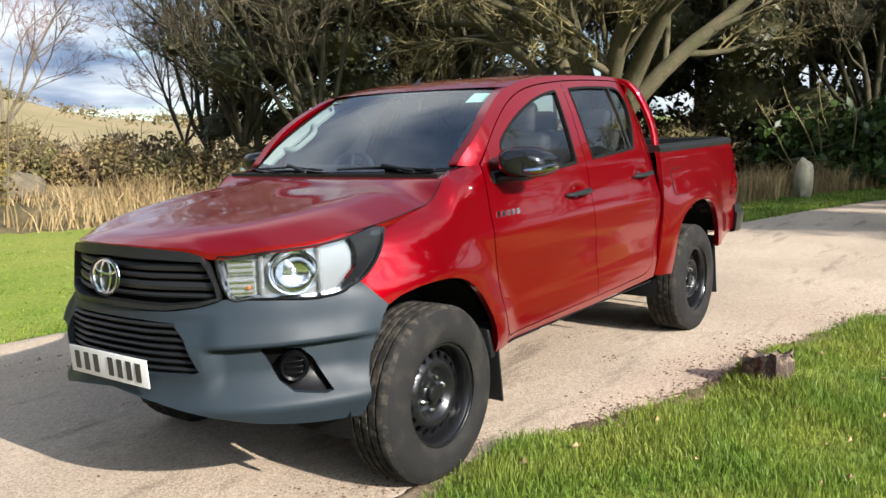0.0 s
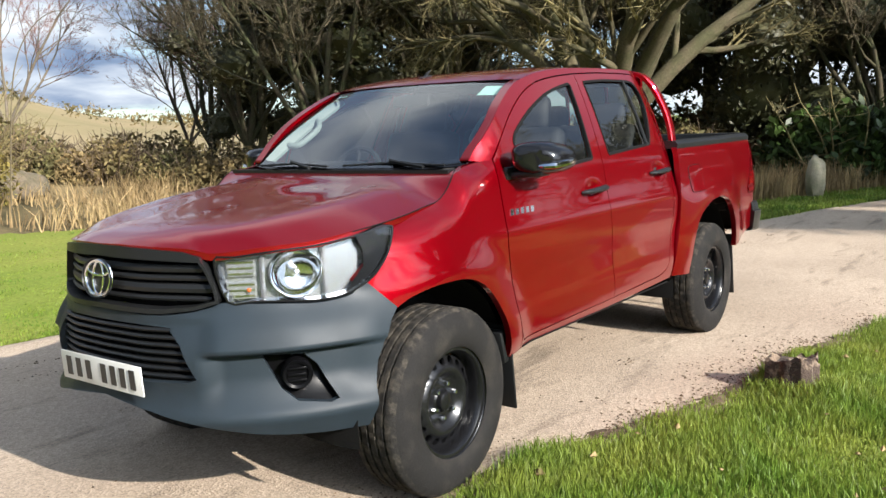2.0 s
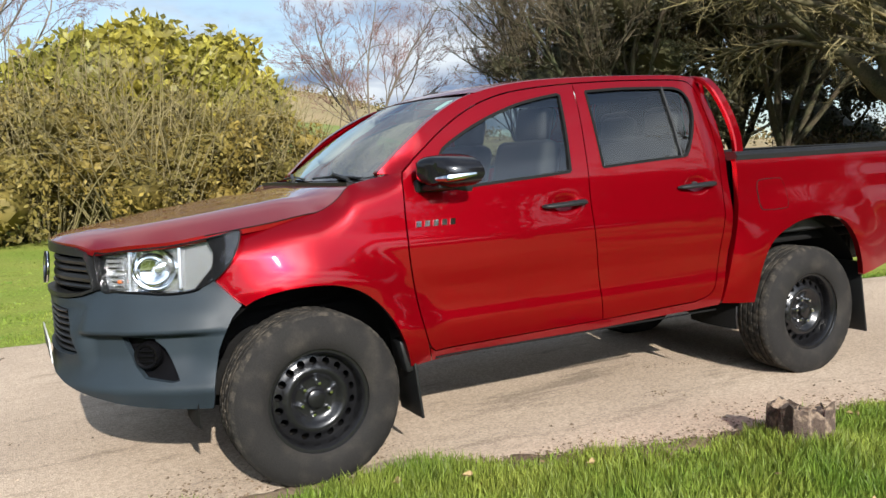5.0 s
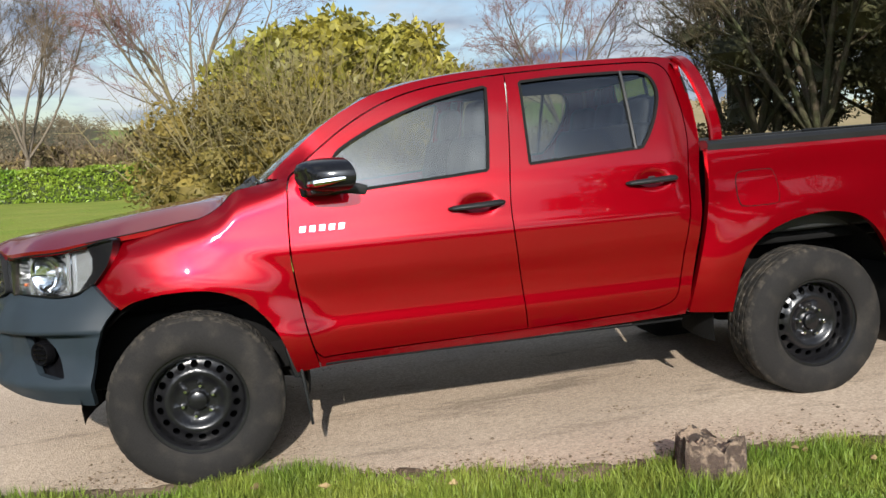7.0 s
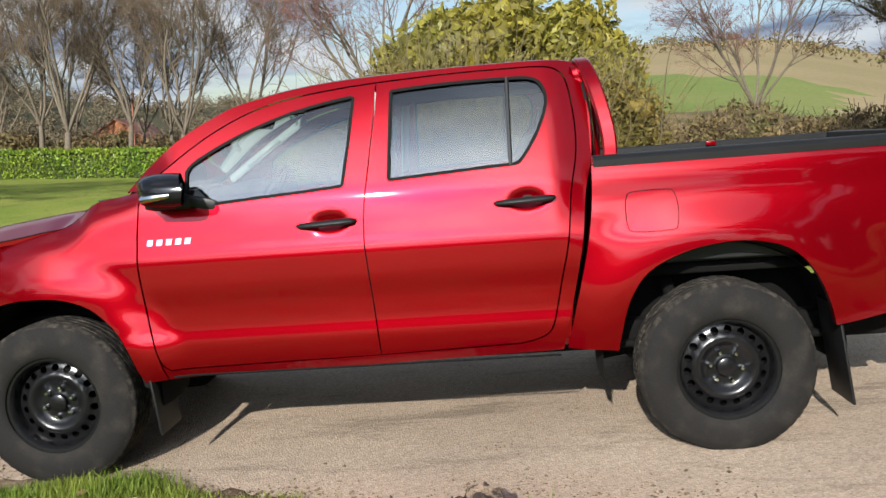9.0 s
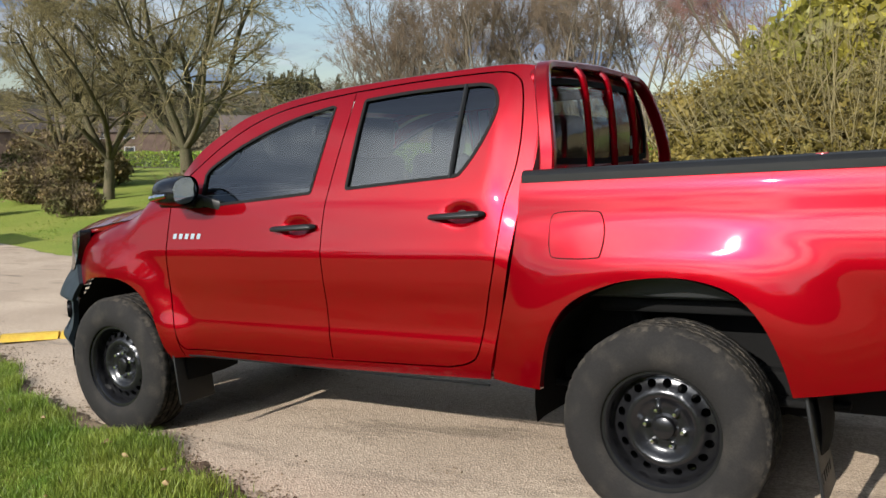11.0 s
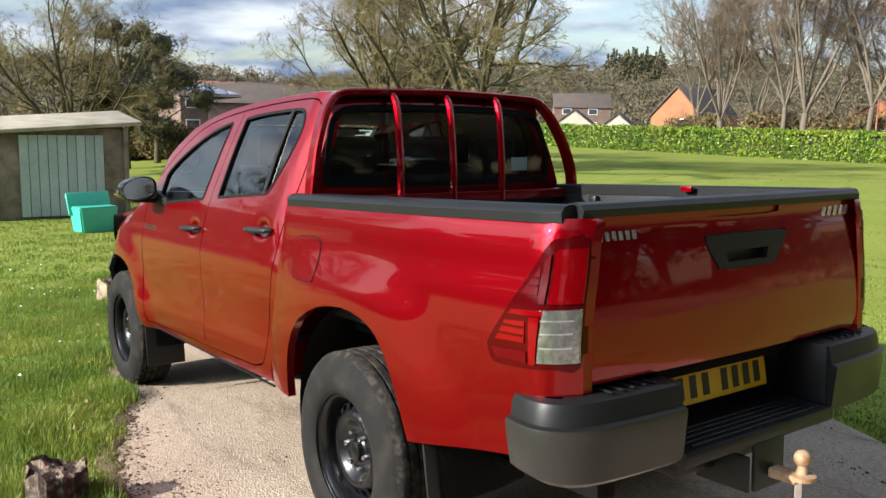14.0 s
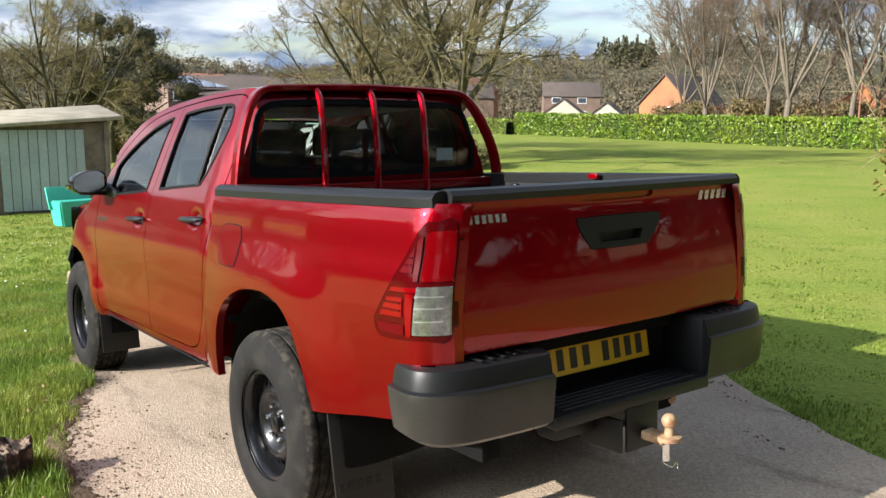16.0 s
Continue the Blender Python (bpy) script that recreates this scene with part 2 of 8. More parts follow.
def road_material():
    """Worn tarmac: pale chippings in a greyer binder, blotches, and dark streaks along the drive."""
    m = material("worn_tarmac", (0.425, 0.340, 0.258), rough=0.9, var=0.10, scale=0.7, fine=60, color2=(0.335, 0.265, 0.200), threshold=(0.36, 0.66), spec=0.2)
    n, l = m.node_tree.nodes, m.node_tree.links
    b = next(k for k in n if k.type == "BSDF_PRINCIPLED")
    col = b.inputs["Base Color"].links[0].from_socket
    co = next(k for k in n if k.type == "TEX_COORD")
    chips = n.new("ShaderNodeTexVoronoi")
    chips.inputs["Scale"].default_value = 95
    l.new(co.outputs["Object"], chips.inputs["Vector"])
    tone = n.new("ShaderNodeMapRange")
    tone.inputs["To Min"].default_value, tone.inputs["To Max"].default_value = 0.76, 1.18
    sep = n.new("ShaderNodeSeparateColor")
    l.new(chips.outputs["Color"], sep.inputs[0])
    l.new(sep.outputs[0], tone.inputs["Value"])
    mapping = n.new("ShaderNodeMapping")
    mapping.inputs["Rotation"].default_value[2] = radians(17)
    mapping.inputs["Scale"].default_value = (0.5, 2.2, 1)
    l.new(co.outputs["Object"], mapping.inputs["Vector"])
    streak = n.new("ShaderNodeTexNoise")
    streak.inputs["Scale"].default_value, streak.inputs["Detail"].default_value, streak.inputs["Roughness"].default_value = 1.6, 8, 0.68
    l.new(mapping.outputs[0], streak.inputs["Vector"])
    dark = n.new("ShaderNodeMapRange")
    dark.inputs["From Min"].default_value, dark.inputs["From Max"].default_value = 0.56, 0.66
    dark.inputs["To Min"].default_value, dark.inputs["To Max"].default_value = 1.0, 0.62
    l.new(streak.outputs["Fac"], dark.inputs["Value"])
    mul = n.new("ShaderNodeMath")
    mul.operation = "MULTIPLY"
    l.new(tone.outputs[0], mul.inputs[0])
    l.new(dark.outputs[0], mul.inputs[1])
    hsv = n.new("ShaderNodeHueSaturation")
    l.new(mul.outputs[0], hsv.inputs["Value"])
    l.new(col, hsv.inputs["Color"])
    l.new(hsv.outputs[0], b.inputs["Base Color"])
    bp = n.new("ShaderNodeBump")
    bp.inputs["Strength"].default_value, bp.inputs["Distance"].default_value = 0.6, 0.006
    l.new(chips.outputs["Distance"], bp.inputs["Height"])
    l.new(bp.outputs[0], b.inputs["Normal"])
    return m


ROAD = road_material()
SOIL = material("damp_soil", (0.098, 0.070, 0.046), rough=0.95, var=0.35, scale=4, fine=50, bump=0.8, color2=(0.165, 0.122, 0.082), spec=0.15)
BLADE = material("grass_blades", (0.112, 0.190, 0.024), rough=0.5, var=0.16, scale=1.9, fine=9, color2=(0.215, 0.255, 0.044), per_island=0.38, translucent=0.40, spec=0.3)
DRY_BLADE = material("dry_grass_blades", (0.34, 0.25, 0.125), rough=0.8, var=0.2, scale=0.8, fine=9, color2=(0.19, 0.13, 0.065), per_island=0.35, translucent=0.25, spec=0.2)
BARK = material("grey_green_bark", (0.092, 0.076, 0.048), rough=0.95, var=0.3, scale=3, fine=26, bump=0.8, color2=(0.062, 0.060, 0.032), spec=0.1)
TWIG = material("olive_twigs", (0.215, 0.178, 0.090), rough=0.9, var=0.2, scale=0.6, fine=5, color2=(0.130, 0.112, 0.054), per_island=0.3, spec=0.1)
TWIG_GREY = material("grey_brown_twigs", (0.175, 0.132, 0.090), rough=0.9, var=0.2, scale=0.3, fine=3, color2=(0.115, 0.085, 0.058), per_island=0.25, spec=0.1)
BARK_GREY = material("grey_brown_bark", (0.140, 0.115, 0.085), rough=0.95, var=0.3, scale=2, fine=15, bump=0.6, color2=(0.13, 0.11, 0.085), spec=0.1)
TWIG_RED = material("reddish_twigs", (0.21, 0.115, 0.095), rough=0.9, var=0.2, scale=0.4, fine=4, per_island=0.25, spec=0.1)
DARK_LEAF = material("dark_evergreen_leaves", (0.062, 0.066, 0.030), rough=0.5, var=0.25, scale=0.7, fine=4, color2=(0.078, 0.070, 0.034), per_island=0.5, translucent=0.12, spec=0.35)
IVY_LEAF = material("ivy_leaves", (0.040, 0.070, 0.015), rough=0.45, var=0.2, scale=1.0, fine=5, per_island=0.5, translucent=0.15, spec=0.4)
OLIVE_LEAF = material("olive_bush_leaves", (0.128, 0.108, 0.030), rough=0.6, var=0.25, scale=0.5, fine=3, color2=(0.205, 0.150, 0.036), per_island=0.45, translucent=0.3, spec=0.25)
YELLOW_LEAF = material("yellow_green_leaves", (0.250, 0.212, 0.032), rough=0.5, var=0.2, scale=0.6, fine=4, color2=(0.17, 0.165, 0.030), per_island=0.5, translucent=0.3, spec=0.35)
HEDGE_LEAF = material("hedge_leaves", (0.115, 0.205, 0.018), rough=0.45, var=0.2, scale=0.5, fine=4, color2=(0.195, 0.26, 0.030), per_island=0.5, translucent=0.25, spec=0.4)
# leaf green darkened to the shade between the hedge's leaves
HEDGE_SHADE = material("hedge_inner_shade", (0.030, 0.042, 0.010), rough=0.9, var=0.3, scale=2, fine=12)
BRAMBLE = material("brown_bramble_leaves", (0.185, 0.130, 0.060), rough=0.8, var=0.3, scale=0.5, fine=4, color2=(0.095, 0.090, 0.036), per_island=0.5, translucent=0.15, spec=0.2)
WOODCUT = material("cut_wood", (0.20, 0.145, 0.100), rough=0.9, var=0.35, scale=26, fine=90, bump=0.9, color2=(0.030, 0.020, 0.015), threshold=(0.46, 0.54))
STUMP_BARK = material("stump_bark", (0.050, 0.033, 0.024), rough=0.95, var=0.35, scale=22, fine=80, bump=1.0, color2=(0.17, 0.125, 0.090), threshold=(0.50, 0.62))
PALE_WOOD = material("pale_barkless_wood", (0.40, 0.32, 0.20), rough=0.9, var=0.3, scale=9, fine=60, bump=0.6, color2=(0.16, 0.12, 0.075))
LITTER = material("leaf_litter", (0.085, 0.058, 0.036), rough=0.95, var=0.3, scale=9, fine=60, color2=(0.15, 0.11, 0.07), per_island=0.4)
BROWN_STONE = material("brown_stone", (0.13, 0.10, 0.070), rough=0.95, var=0.3, scale=4, fine=30, bump=0.7, color2=(0.085, 0.075, 0.045))
STONE = material("lichened_stone", (0.36, 0.31, 0.22), rough=0.95, var=0.25, scale=5, fine=40, bump=0.7, color2=(0.22, 0.21, 0.13))
BRICK = material("orange_brick", (0.34, 0.140, 0.060), rough=0.9, var=0.18, scale=0.8, fine=12, bump=0.2, color2=(0.28, 0.11, 0.052))
BRICK_DARK = material("brown_brick", (0.17, 0.115, 0.085), rough=0.9, var=0.18, scale=0.8, fine=12, color2=(0.13, 0.085, 0.065))
RENDER = material("cream_render", (0.42, 0.38, 0.30), rough=0.9, var=0.08, scale=0.6, fine=10)
ROOF_TILE = material("brown_roof_tiles", (0.085, 0.064, 0.052), rough=0.9, var=0.2, scale=0.7, fine=9, color2=(0.065, 0.052, 0.046))
ROOF_RED = material("red_roof_tiles", (0.27, 0.115, 0.075), rough=0.9, var=0.2, scale=0.7, fine=9)
PANE = material("house_window_pane", (0.045, 0.055, 0.065), rough=0.08, var=0.1, scale=0.5, fine=3)
FRAME_WHITE = material("white_window_frame", (0.75, 0.75, 0.73), rough=0.5, var=0.04)
SOLAR = material("solar_panel", (0.30, 0.34, 0.42), rough=0.12, metal=0.3, var=0.06, scale=1, fine=6)
SHED_SHEET = material("pale_blue_green_boards", (0.33, 0.40, 0.385), rough=0.7, var=0.12, scale=1.5, fine=25, per_object=0.12, color2=(0.27, 0.33, 0.32))
SHED_WOOD = material("weathered_shed_timber", (0.115, 0.088, 0.066), rough=0.9, var=0.3, scale=3, fine=35, bump=0.4, color2=(0.20, 0.165, 0.125))
SHED_ROOF = material("shed_roof_felt", (0.33, 0.29, 0.22), rough=0.9, var=0.2, scale=2, fine=30, color2=(0.22, 0.20, 0.15))
BIN_GREEN = material("turquoise_plastic", (0.045, 0.42, 0.30), rough=0.4, var=0.06, scale=3, fine=60)
CAR_GREY = material("grey_car_paint", (0.20, 0.23, 0.27), rough=0.3, metal=0.4, var=0.04, coat=1.0)
PETAL = material("white_petals", (0.75, 0.75, 0.70), rough=0.7, var=0.05)
YELLOW_RAMP = material("yellow_cable_ramp", (0.62, 0.40, 0.05), rough=0.6, var=0.15, scale=6, fine=40)
DARK_TWIG = material("dark_brown_twigs", (0.115, 0.095, 0.065), rough=0.9, var=0.2, scale=0.6, fine=5, color2=(0.095, 0.078, 0.045), per_island=0.3, spec=0.1)
DARK_BARK = material("dark_brown_bark", (0.070, 0.055, 0.040), rough=0.95, var=0.3, scale=3, fine=26, bump=0.8, color2=(0.050, 0.055, 0.028), spec=0.1)

# ---- building tools ----
from mathutils.geometry import delaunay_2d_cdt


def link_mesh(name, verts, faces, mats, parent=None, label="", smooth=True, indices=None, sharp=None):
    me = bpy.data.meshes.new(name)
    me.from_pydata([tuple(v) for v in verts], [], faces)
    for m in (mats if isinstance(mats, (list, tuple)) else [mats]):
        me.materials.append(m)
    if indices is not None:
        me.polygons.foreach_set("material_index", indices)
    me.polygons.foreach_set("use_smooth", [smooth] * len(me.polygons))
    me.update()
    if sharp:
        me.set_sharp_from_angle(angle=radians(sharp))
    ob = new(name, me)
    if parent:
        ob.parent = parent
    if label:
        ob["label"] = label
    return ob


def part(name, bm, mat, parent, label="", sharp=35):
    """Links a bmesh as one mesh object under a thing or a part."""
    me = bpy.data.meshes.new(name)
    bmesh.ops.recalc_face_normals(bm, faces=bm.faces)
    bm.to_mesh(me)
    bm.free()
    for m in (mat if isinstance(mat, (list, tuple)) else [mat]):
        me.materials.append(m)
    me.polygons.foreach_set("use_smooth", [True] * len(me.polygons))
    me.set_sharp_from_angle(angle=radians(sharp))
    ob = new(name, me)
    if parent:
        ob.parent = parent
    if label:
        ob["label"] = label
    return ob


def block(bm, size, at, rot=(0, 0, 0), bevel=0.0, segs=2):
    """A bevelled box added to a bmesh."""
    m = pose(*at, *rot) @ Matrix.Diagonal((*size, 1))
    r = bmesh.ops.create_cube(bm, size=1.0, matrix=m)
    if bevel:
        edges = {e for v in r["verts"] for e in v.link_edges}
        bmesh.ops.bevel(bm, geom=list(edges), offset=bevel, segments=segs, affect="EDGES", profile=0.5)
    return bm


def lathe(bm, profile, segs, axis_at=(0, 0, 0), turn=None, mat_index=None, close=False):
    """Turns (radius, along) pairs round the local y axis."""
    rings = []
    turn = turn or Matrix.Identity(4)
    for i in range(segs):
        a = 2 * math.pi * i / segs
        rings.append([bm.verts.new(turn @ Vector((r * math.cos(a) + axis_at[0], y + axis_at[1], r * math.sin(a) + axis_at[2]))) for r, y in profile])
    for i in range(segs):
        a, b = rings[i], rings[(i + 1) % segs]
        for k in range(len(profile) - 1):
            f = bm.faces.new((a[k], a[k + 1], b[k + 1], b[k]))
            if mat_index:
                f.material_index = mat_index[k]
    return rings


def spl(pts, n=6, closed=False):
    """A smooth curve through 2D or 3D points, n pieces a span."""
    p = [np.array(q, float) for q in pts]
    out, last = [], len(p) if closed else len(p) - 1
    for i in range(last):
        if closed:
            a, b, c, d = p[i - 1], p[i], p[(i + 1) % len(p)], p[(i + 2) % len(p)]
        else:
            a, b, c, d = p[max(i - 1, 0)], p[i], p[i + 1], p[min(i + 2, len(p) - 1)]
        for k in range(n):
            t = k / n
            out.append(tuple(0.5 * (2 * b + (c - a) * t + (2 * a - 5 * b + 4 * c - d) * t * t + (3 * b - a - 3 * c + d) * t ** 3)))
    if not closed:
        out.append(tuple(p[-1]))
    return out


def dense(poly, step):
    """Points added along a closed outline, so that no side is longer than step."""
    out = []
    for i, a in enumerate(poly):
        b = poly[(i + 1) % len(poly)]
        d = math.dist(a, b)
        if d < 1e-5:
            continue
        k = max(1, math.ceil(d / step))
        for j in range(k):
            out.append((a[0] + (b[0] - a[0]) * j / k, a[1] + (b[1] - a[1]) * j / k))
    return out


def inside(pts, poly):
    """Which of the points lie in the polygon (numpy, even-odd)."""
    x, y = pts[:, 0], pts[:, 1]
    px, py = np.array(poly).T
    qx, qy = np.roll(px, -1), np.roll(py, -1)
    res = np.zeros(len(pts), bool)
    for a, b, c, d in zip(px, py, qx, qy):
        hit = (b > y) != (d > y)
        if hit.any():
            res[hit] ^= x[hit] < (c - a) * (y[hit] - b) / (d - b + 1e-12) + a
    return res


def near_outline(pts, poly, gap):
    keep = np.ones(len(pts), bool)
    q = np.array(poly)
    for a in q:
        keep &= ((pts - a) ** 2).sum(1) > gap * gap
    return keep


def fill(poly, holes=(), step=0.03):
    """Triangles that fill an outline with holes: 2D points, triangles, and the outline loops as point numbers."""
    loops = [dense(poly, step)] + [dense(h, step) for h in holes]
    lo, hi = np.min(loops[0], 0), np.max(loops[0], 0)
    gx, gy = np.meshgrid(np.arange(lo[0] + step / 2, hi[0], step), np.arange(lo[1] + step / 2, hi[1], step * 0.87))
    gx[1::2] += step / 2
    pts = np.stack([gx.ravel(), gy.ravel()], 1)
    pts = pts[inside(pts, loops[0]) & near_outline(pts, loops[0], step * 0.55)]
    for h in loops[1:]:
        if len(pts):
            pts = pts[~inside(pts, h) & near_outline(pts, h, step * 0.55)]
    allp, edges, numbers = [], [], []
    for lp in loops:
        o = len(allp)
        allp += [Vector(p) for p in lp]
        ids = list(range(o, o + len(lp)))
        edges += [(ids[k], ids[(k + 1) % len(ids)]) for k in range(len(ids))]
        numbers.append(ids)
    allp += [Vector(p) for p in pts]
    v, e, f, ov, oe, of = delaunay_2d_cdt(allp, edges, [], 1, 1e-6)
    src = {}
    for i, o in enumerate(ov):
        for k in o:
            src[k] = i
    tri = np.array([q for q in f if len(q) == 3])
    pv = np.array([tuple(q) for q in v])
    mid = pv[tri].mean(1)
    ok = inside(mid, loops[0])
    for h in loops[1:]:
        ok &= ~inside(mid, h)
    tri = tri[ok]
    return pv, tri, [[src[k] for k in ids if k in src] for ids in numbers]


def panel(name, mat, parent, poly, fn, holes=(), step=0.03, depth=0.014, lift=0.0, label="", solid=False, rim_mat=None):
    """A sheet: an outline filled and laid on the surface fn(u, v, inward), with its edges turned inwards by depth."""
    pv, tri, loops = fill(poly, holes, step)
    verts = [fn(u, v, -lift) for u, v in pv]
    faces = [tuple(t) for t in tri]
    count = len(verts)
    if solid:
        verts += [fn(u, v, depth - lift) for u, v in pv]
        faces += [(a + count, c + count, b + count) for a, b, c in tri]
    idx = [0] * len(faces)
    for lp in loops:
        if depth <= 0:
            continue
        top = len(verts)
        ring = [pv[k] for k in lp]
        verts += [fn(u, v, -lift) for u, v in ring]
        mid = len(verts)
        verts += [fn(u, v, 0.35 * depth - lift) for u, v in ring]
        low = len(verts)
        verts += [fn(u, v, depth - lift) for u, v in ring]
        n = len(lp)
        for a, b in ((top, mid), (mid, low)):
            for k in range(n):
                j = (k + 1) % n
                faces.append((a + j, a + k, b + k, b + j))
                idx.append(1 if rim_mat else 0)
    # turn the sheet so that its front looks outwards
    a, b, c = (Vector(verts[k]) for k in tri[len(tri) // 2])
    mu, mv = pv[tri[len(tri) // 2]].mean(0)
    if (b - a).cross(c - a).dot(Vector(fn(mu, mv, -0.01)) - Vector(fn(mu, mv, 0.01))) < 0:
        faces = [tuple(reversed(f)) for f in faces]
    mats = [mat] + ([rim_mat] if rim_mat else [])
    return link_mesh(name, verts, faces, mats, parent, label, True, idx)


def tube(bm, pts, radius, sides=8, cap=True, flat=1.0, taper=None):
    """A tube through 3D points; radius may be a list."""
    pts = [Vector(p) for p in pts]
    rad = radius if isinstance(radius, (list, tuple)) else [radius] * len(pts)
    rings, ref = [], None
    for i, p in enumerate(pts):
        d = (pts[min(i + 1, len(pts) - 1)] - pts[max(i - 1, 0)]).normalized()
        if ref is None:
            ref = d.orthogonal().normalized()
        ref = (ref - d * ref.dot(d)).normalized()
        side = d.cross(ref)
        rings.append([bm.verts.new(p + rad[i] * (math.cos(2 * math.pi * k / sides) * ref + flat * math.sin(2 * math.pi * k / sides) * side)) for k in range(sides)])
    for a, b in zip(rings, rings[1:]):
        for k in range(sides):
            bm.faces.new((a[k], a[(k + 1) % sides], b[(k + 1) % sides], b[k]))
    if cap:
        bm.faces.new(list(reversed(rings[0])))
        bm.faces.new(rings[-1])
    return bm


def curve1(knots):
    """A smooth function through (x, y) knots."""
    xs, ys = np.array([k[0] for k in knots]), np.array([k[1] for k in knots])
    d = np.diff(ys) / np.diff(xs)
    m = np.concatenate([[d[0]], np.where(d[1:] * d[:-1] > 0, 2 * d[1:] * d[:-1] / (d[1:] + d[:-1] + 1e-12 * np.sign(d[1:])), 0), [d[-1]]])

    def f(x):
        x = min(max(x, xs[0]), xs[-1])
        i = min(int(np.searchsorted(xs, x, side="right")) - 1, len(xs) - 2)
        h = xs[i + 1] - xs[i]
        t = (x - xs[i]) / h
        return float((2 * t ** 3 - 3 * t * t + 1) * ys[i] + (t ** 3 - 2 * t * t + t) * h * m[i] + (3 * t * t - 2 * t ** 3) * ys[i + 1] + (t ** 3 - t * t) * h * m[i + 1])
    return f


def sm(a, b, x):
    t = min(max((x - a) / (b - a), 0.0), 1.0)
    return t * t * (3 - 2 * t)


def empty(name, m=None):
    ob = new(name)
    ob.empty_display_size = 0.2
    if m:
        ob.matrix_world = m
    return ob


# ---- ground and drive ----
near_edge = curve1([(-90, 34), (-51, 17.9), (-17.3, 4.55), (-7.75, 1.42), (-3.26, 0.20), (-0.9, -0.74), (0.0, -0.90), (1.0, -1.20), (1.7, -1.42), (2.3, -1.47), (3.0, -1.62), (4.0, -1.97), (6, -2.75), (10, -4.3), (20, -8), (45, -17)])
far_edge = curve1([(-90, 37.0), (-51, 20.7), (-17, 8.4), (-8, 5.7), (-4, 4.4), (-2.1, 3.8), (0.2, 3.5), (0.9, 3.35), (2.0, 2.85), (3.2, 2.2), (4.44, 1.6), (6, 1.25), (9.28, 0.78), (13.57, -0.5), (20, -3.6), (45, -12)])
fall = curve1([(-2500, -6.0), (-140, -5.0), (-90, -2.6), (-60, -1.75), (-30, -1.25), (-18, -0.98), (-12, -0.72), (-8, -0.485), (0, 0.0), (20, 20 * TAN), (40, 2.3), (80, 3.2), (2500, 6.0)])
NEW_EDGE = np.linspace(-90, 45, 600)
NEAR_T = np.array([near_edge(v) for v in NEW_EDGE])
FAR_T = np.array([far_edge(v) for v in NEW_EDGE])
FALL_X = np.concatenate([np.linspace(-2500, -141, 60), np.linspace(-140, 80, 700), np.linspace(81, 2500, 60)])
FALL_T = np.array([fall(v) for v in FALL_X])


def smooth(a, b, x):
    t = np.clip((x - a) / (b - a), 0, 1)
    return t * t * (3 - 2 * t)


def ground(x, y):
    """Height of the ground (numpy)."""
    x, y = np.asarray(x, float), np.asarray(y, float)
    z = np.interp(x, FALL_X, FALL_T) * (1 - 0.80 * smooth(5, 26, y) * (1 - smooth(60, 140, -x)))
    r = np.hypot(x - 1, y)
    az = np.degrees(np.arctan2(y, x - 1))
    hill = smooth(103, 84, az) * smooth(-12, 22, az) * (0.50 + 0.50 * smooth(56, 74, az))
    z = z + hill * np.clip(r - 24, 0, 230) * 0.128
    # wooded ridge beyond the town, and low hills all round
    ridge = smooth(330, 760, r) * (1 - hill)
    z = z + ridge * (45 + 8 * np.sin(az * 0.11) + 5 * np.sin(az * 0.31 + 1))
    z = z + smooth(300, 900, r) * hill * 8
    # bank with rough grass beyond the lawn
    bank = np.exp(-(((x - 9) / 6.5) ** 2 + ((y - 21) / 5.5) ** 2))
    z = z + 0.9 * bank
    z = z + 0.025 * np.sin(x * 1.7 + 0.6 * y) * np.cos(y * 1.3) * smooth(4.2, 7, np.abs(y - 1))
    return z


def axis(fine_lo, fine_hi, step, far):
    a = list(np.arange(fine_lo, fine_hi, step))
    s, v = step, fine_hi
    while v < far:
        a.append(v)
        s *= 1.14
        v += s
    a.append(far)
    s, v = step * 1.14, fine_lo - step
    while v > -far:
        a.insert(0, v)
        s *= 1.14
        v -= s
    a.insert(0, -far)
    return np.array(a)


def fast_mesh(name, verts, faces, mats, indices=None, smooth_faces=True, parent=None):
    """A mesh from numpy arrays; faces all of one size."""
    me = bpy.data.meshes.new(name)
    k = faces.shape[1]
    me.vertices.add(len(verts))
    me.vertices.foreach_set("co", np.ascontiguousarray(verts, np.float32).ravel())
    me.loops.add(faces.size)
    me.loops.foreach_set("vertex_index", np.ascontiguousarray(faces, np.int32).ravel())
    me.polygons.add(len(faces))
    me.polygons.foreach_set("loop_start", np.arange(0, faces.size, k, dtype=np.int32))
    me.polygons.foreach_set("loop_total", np.full(len(faces), k, np.int32))
    for m in (mats if isinstance(mats, (list, tuple)) else [mats]):
        me.materials.append(m)
    if indices is not None:
        me.polygons.foreach_set("material_index", np.asarray(indices, np.int32))
    me.polygons.foreach_set("use_smooth", np.full(len(faces), smooth_faces))
    me.update(calc_edges=True)
    ob = new(name, me)
    if parent:
        ob.parent = parent
    return ob


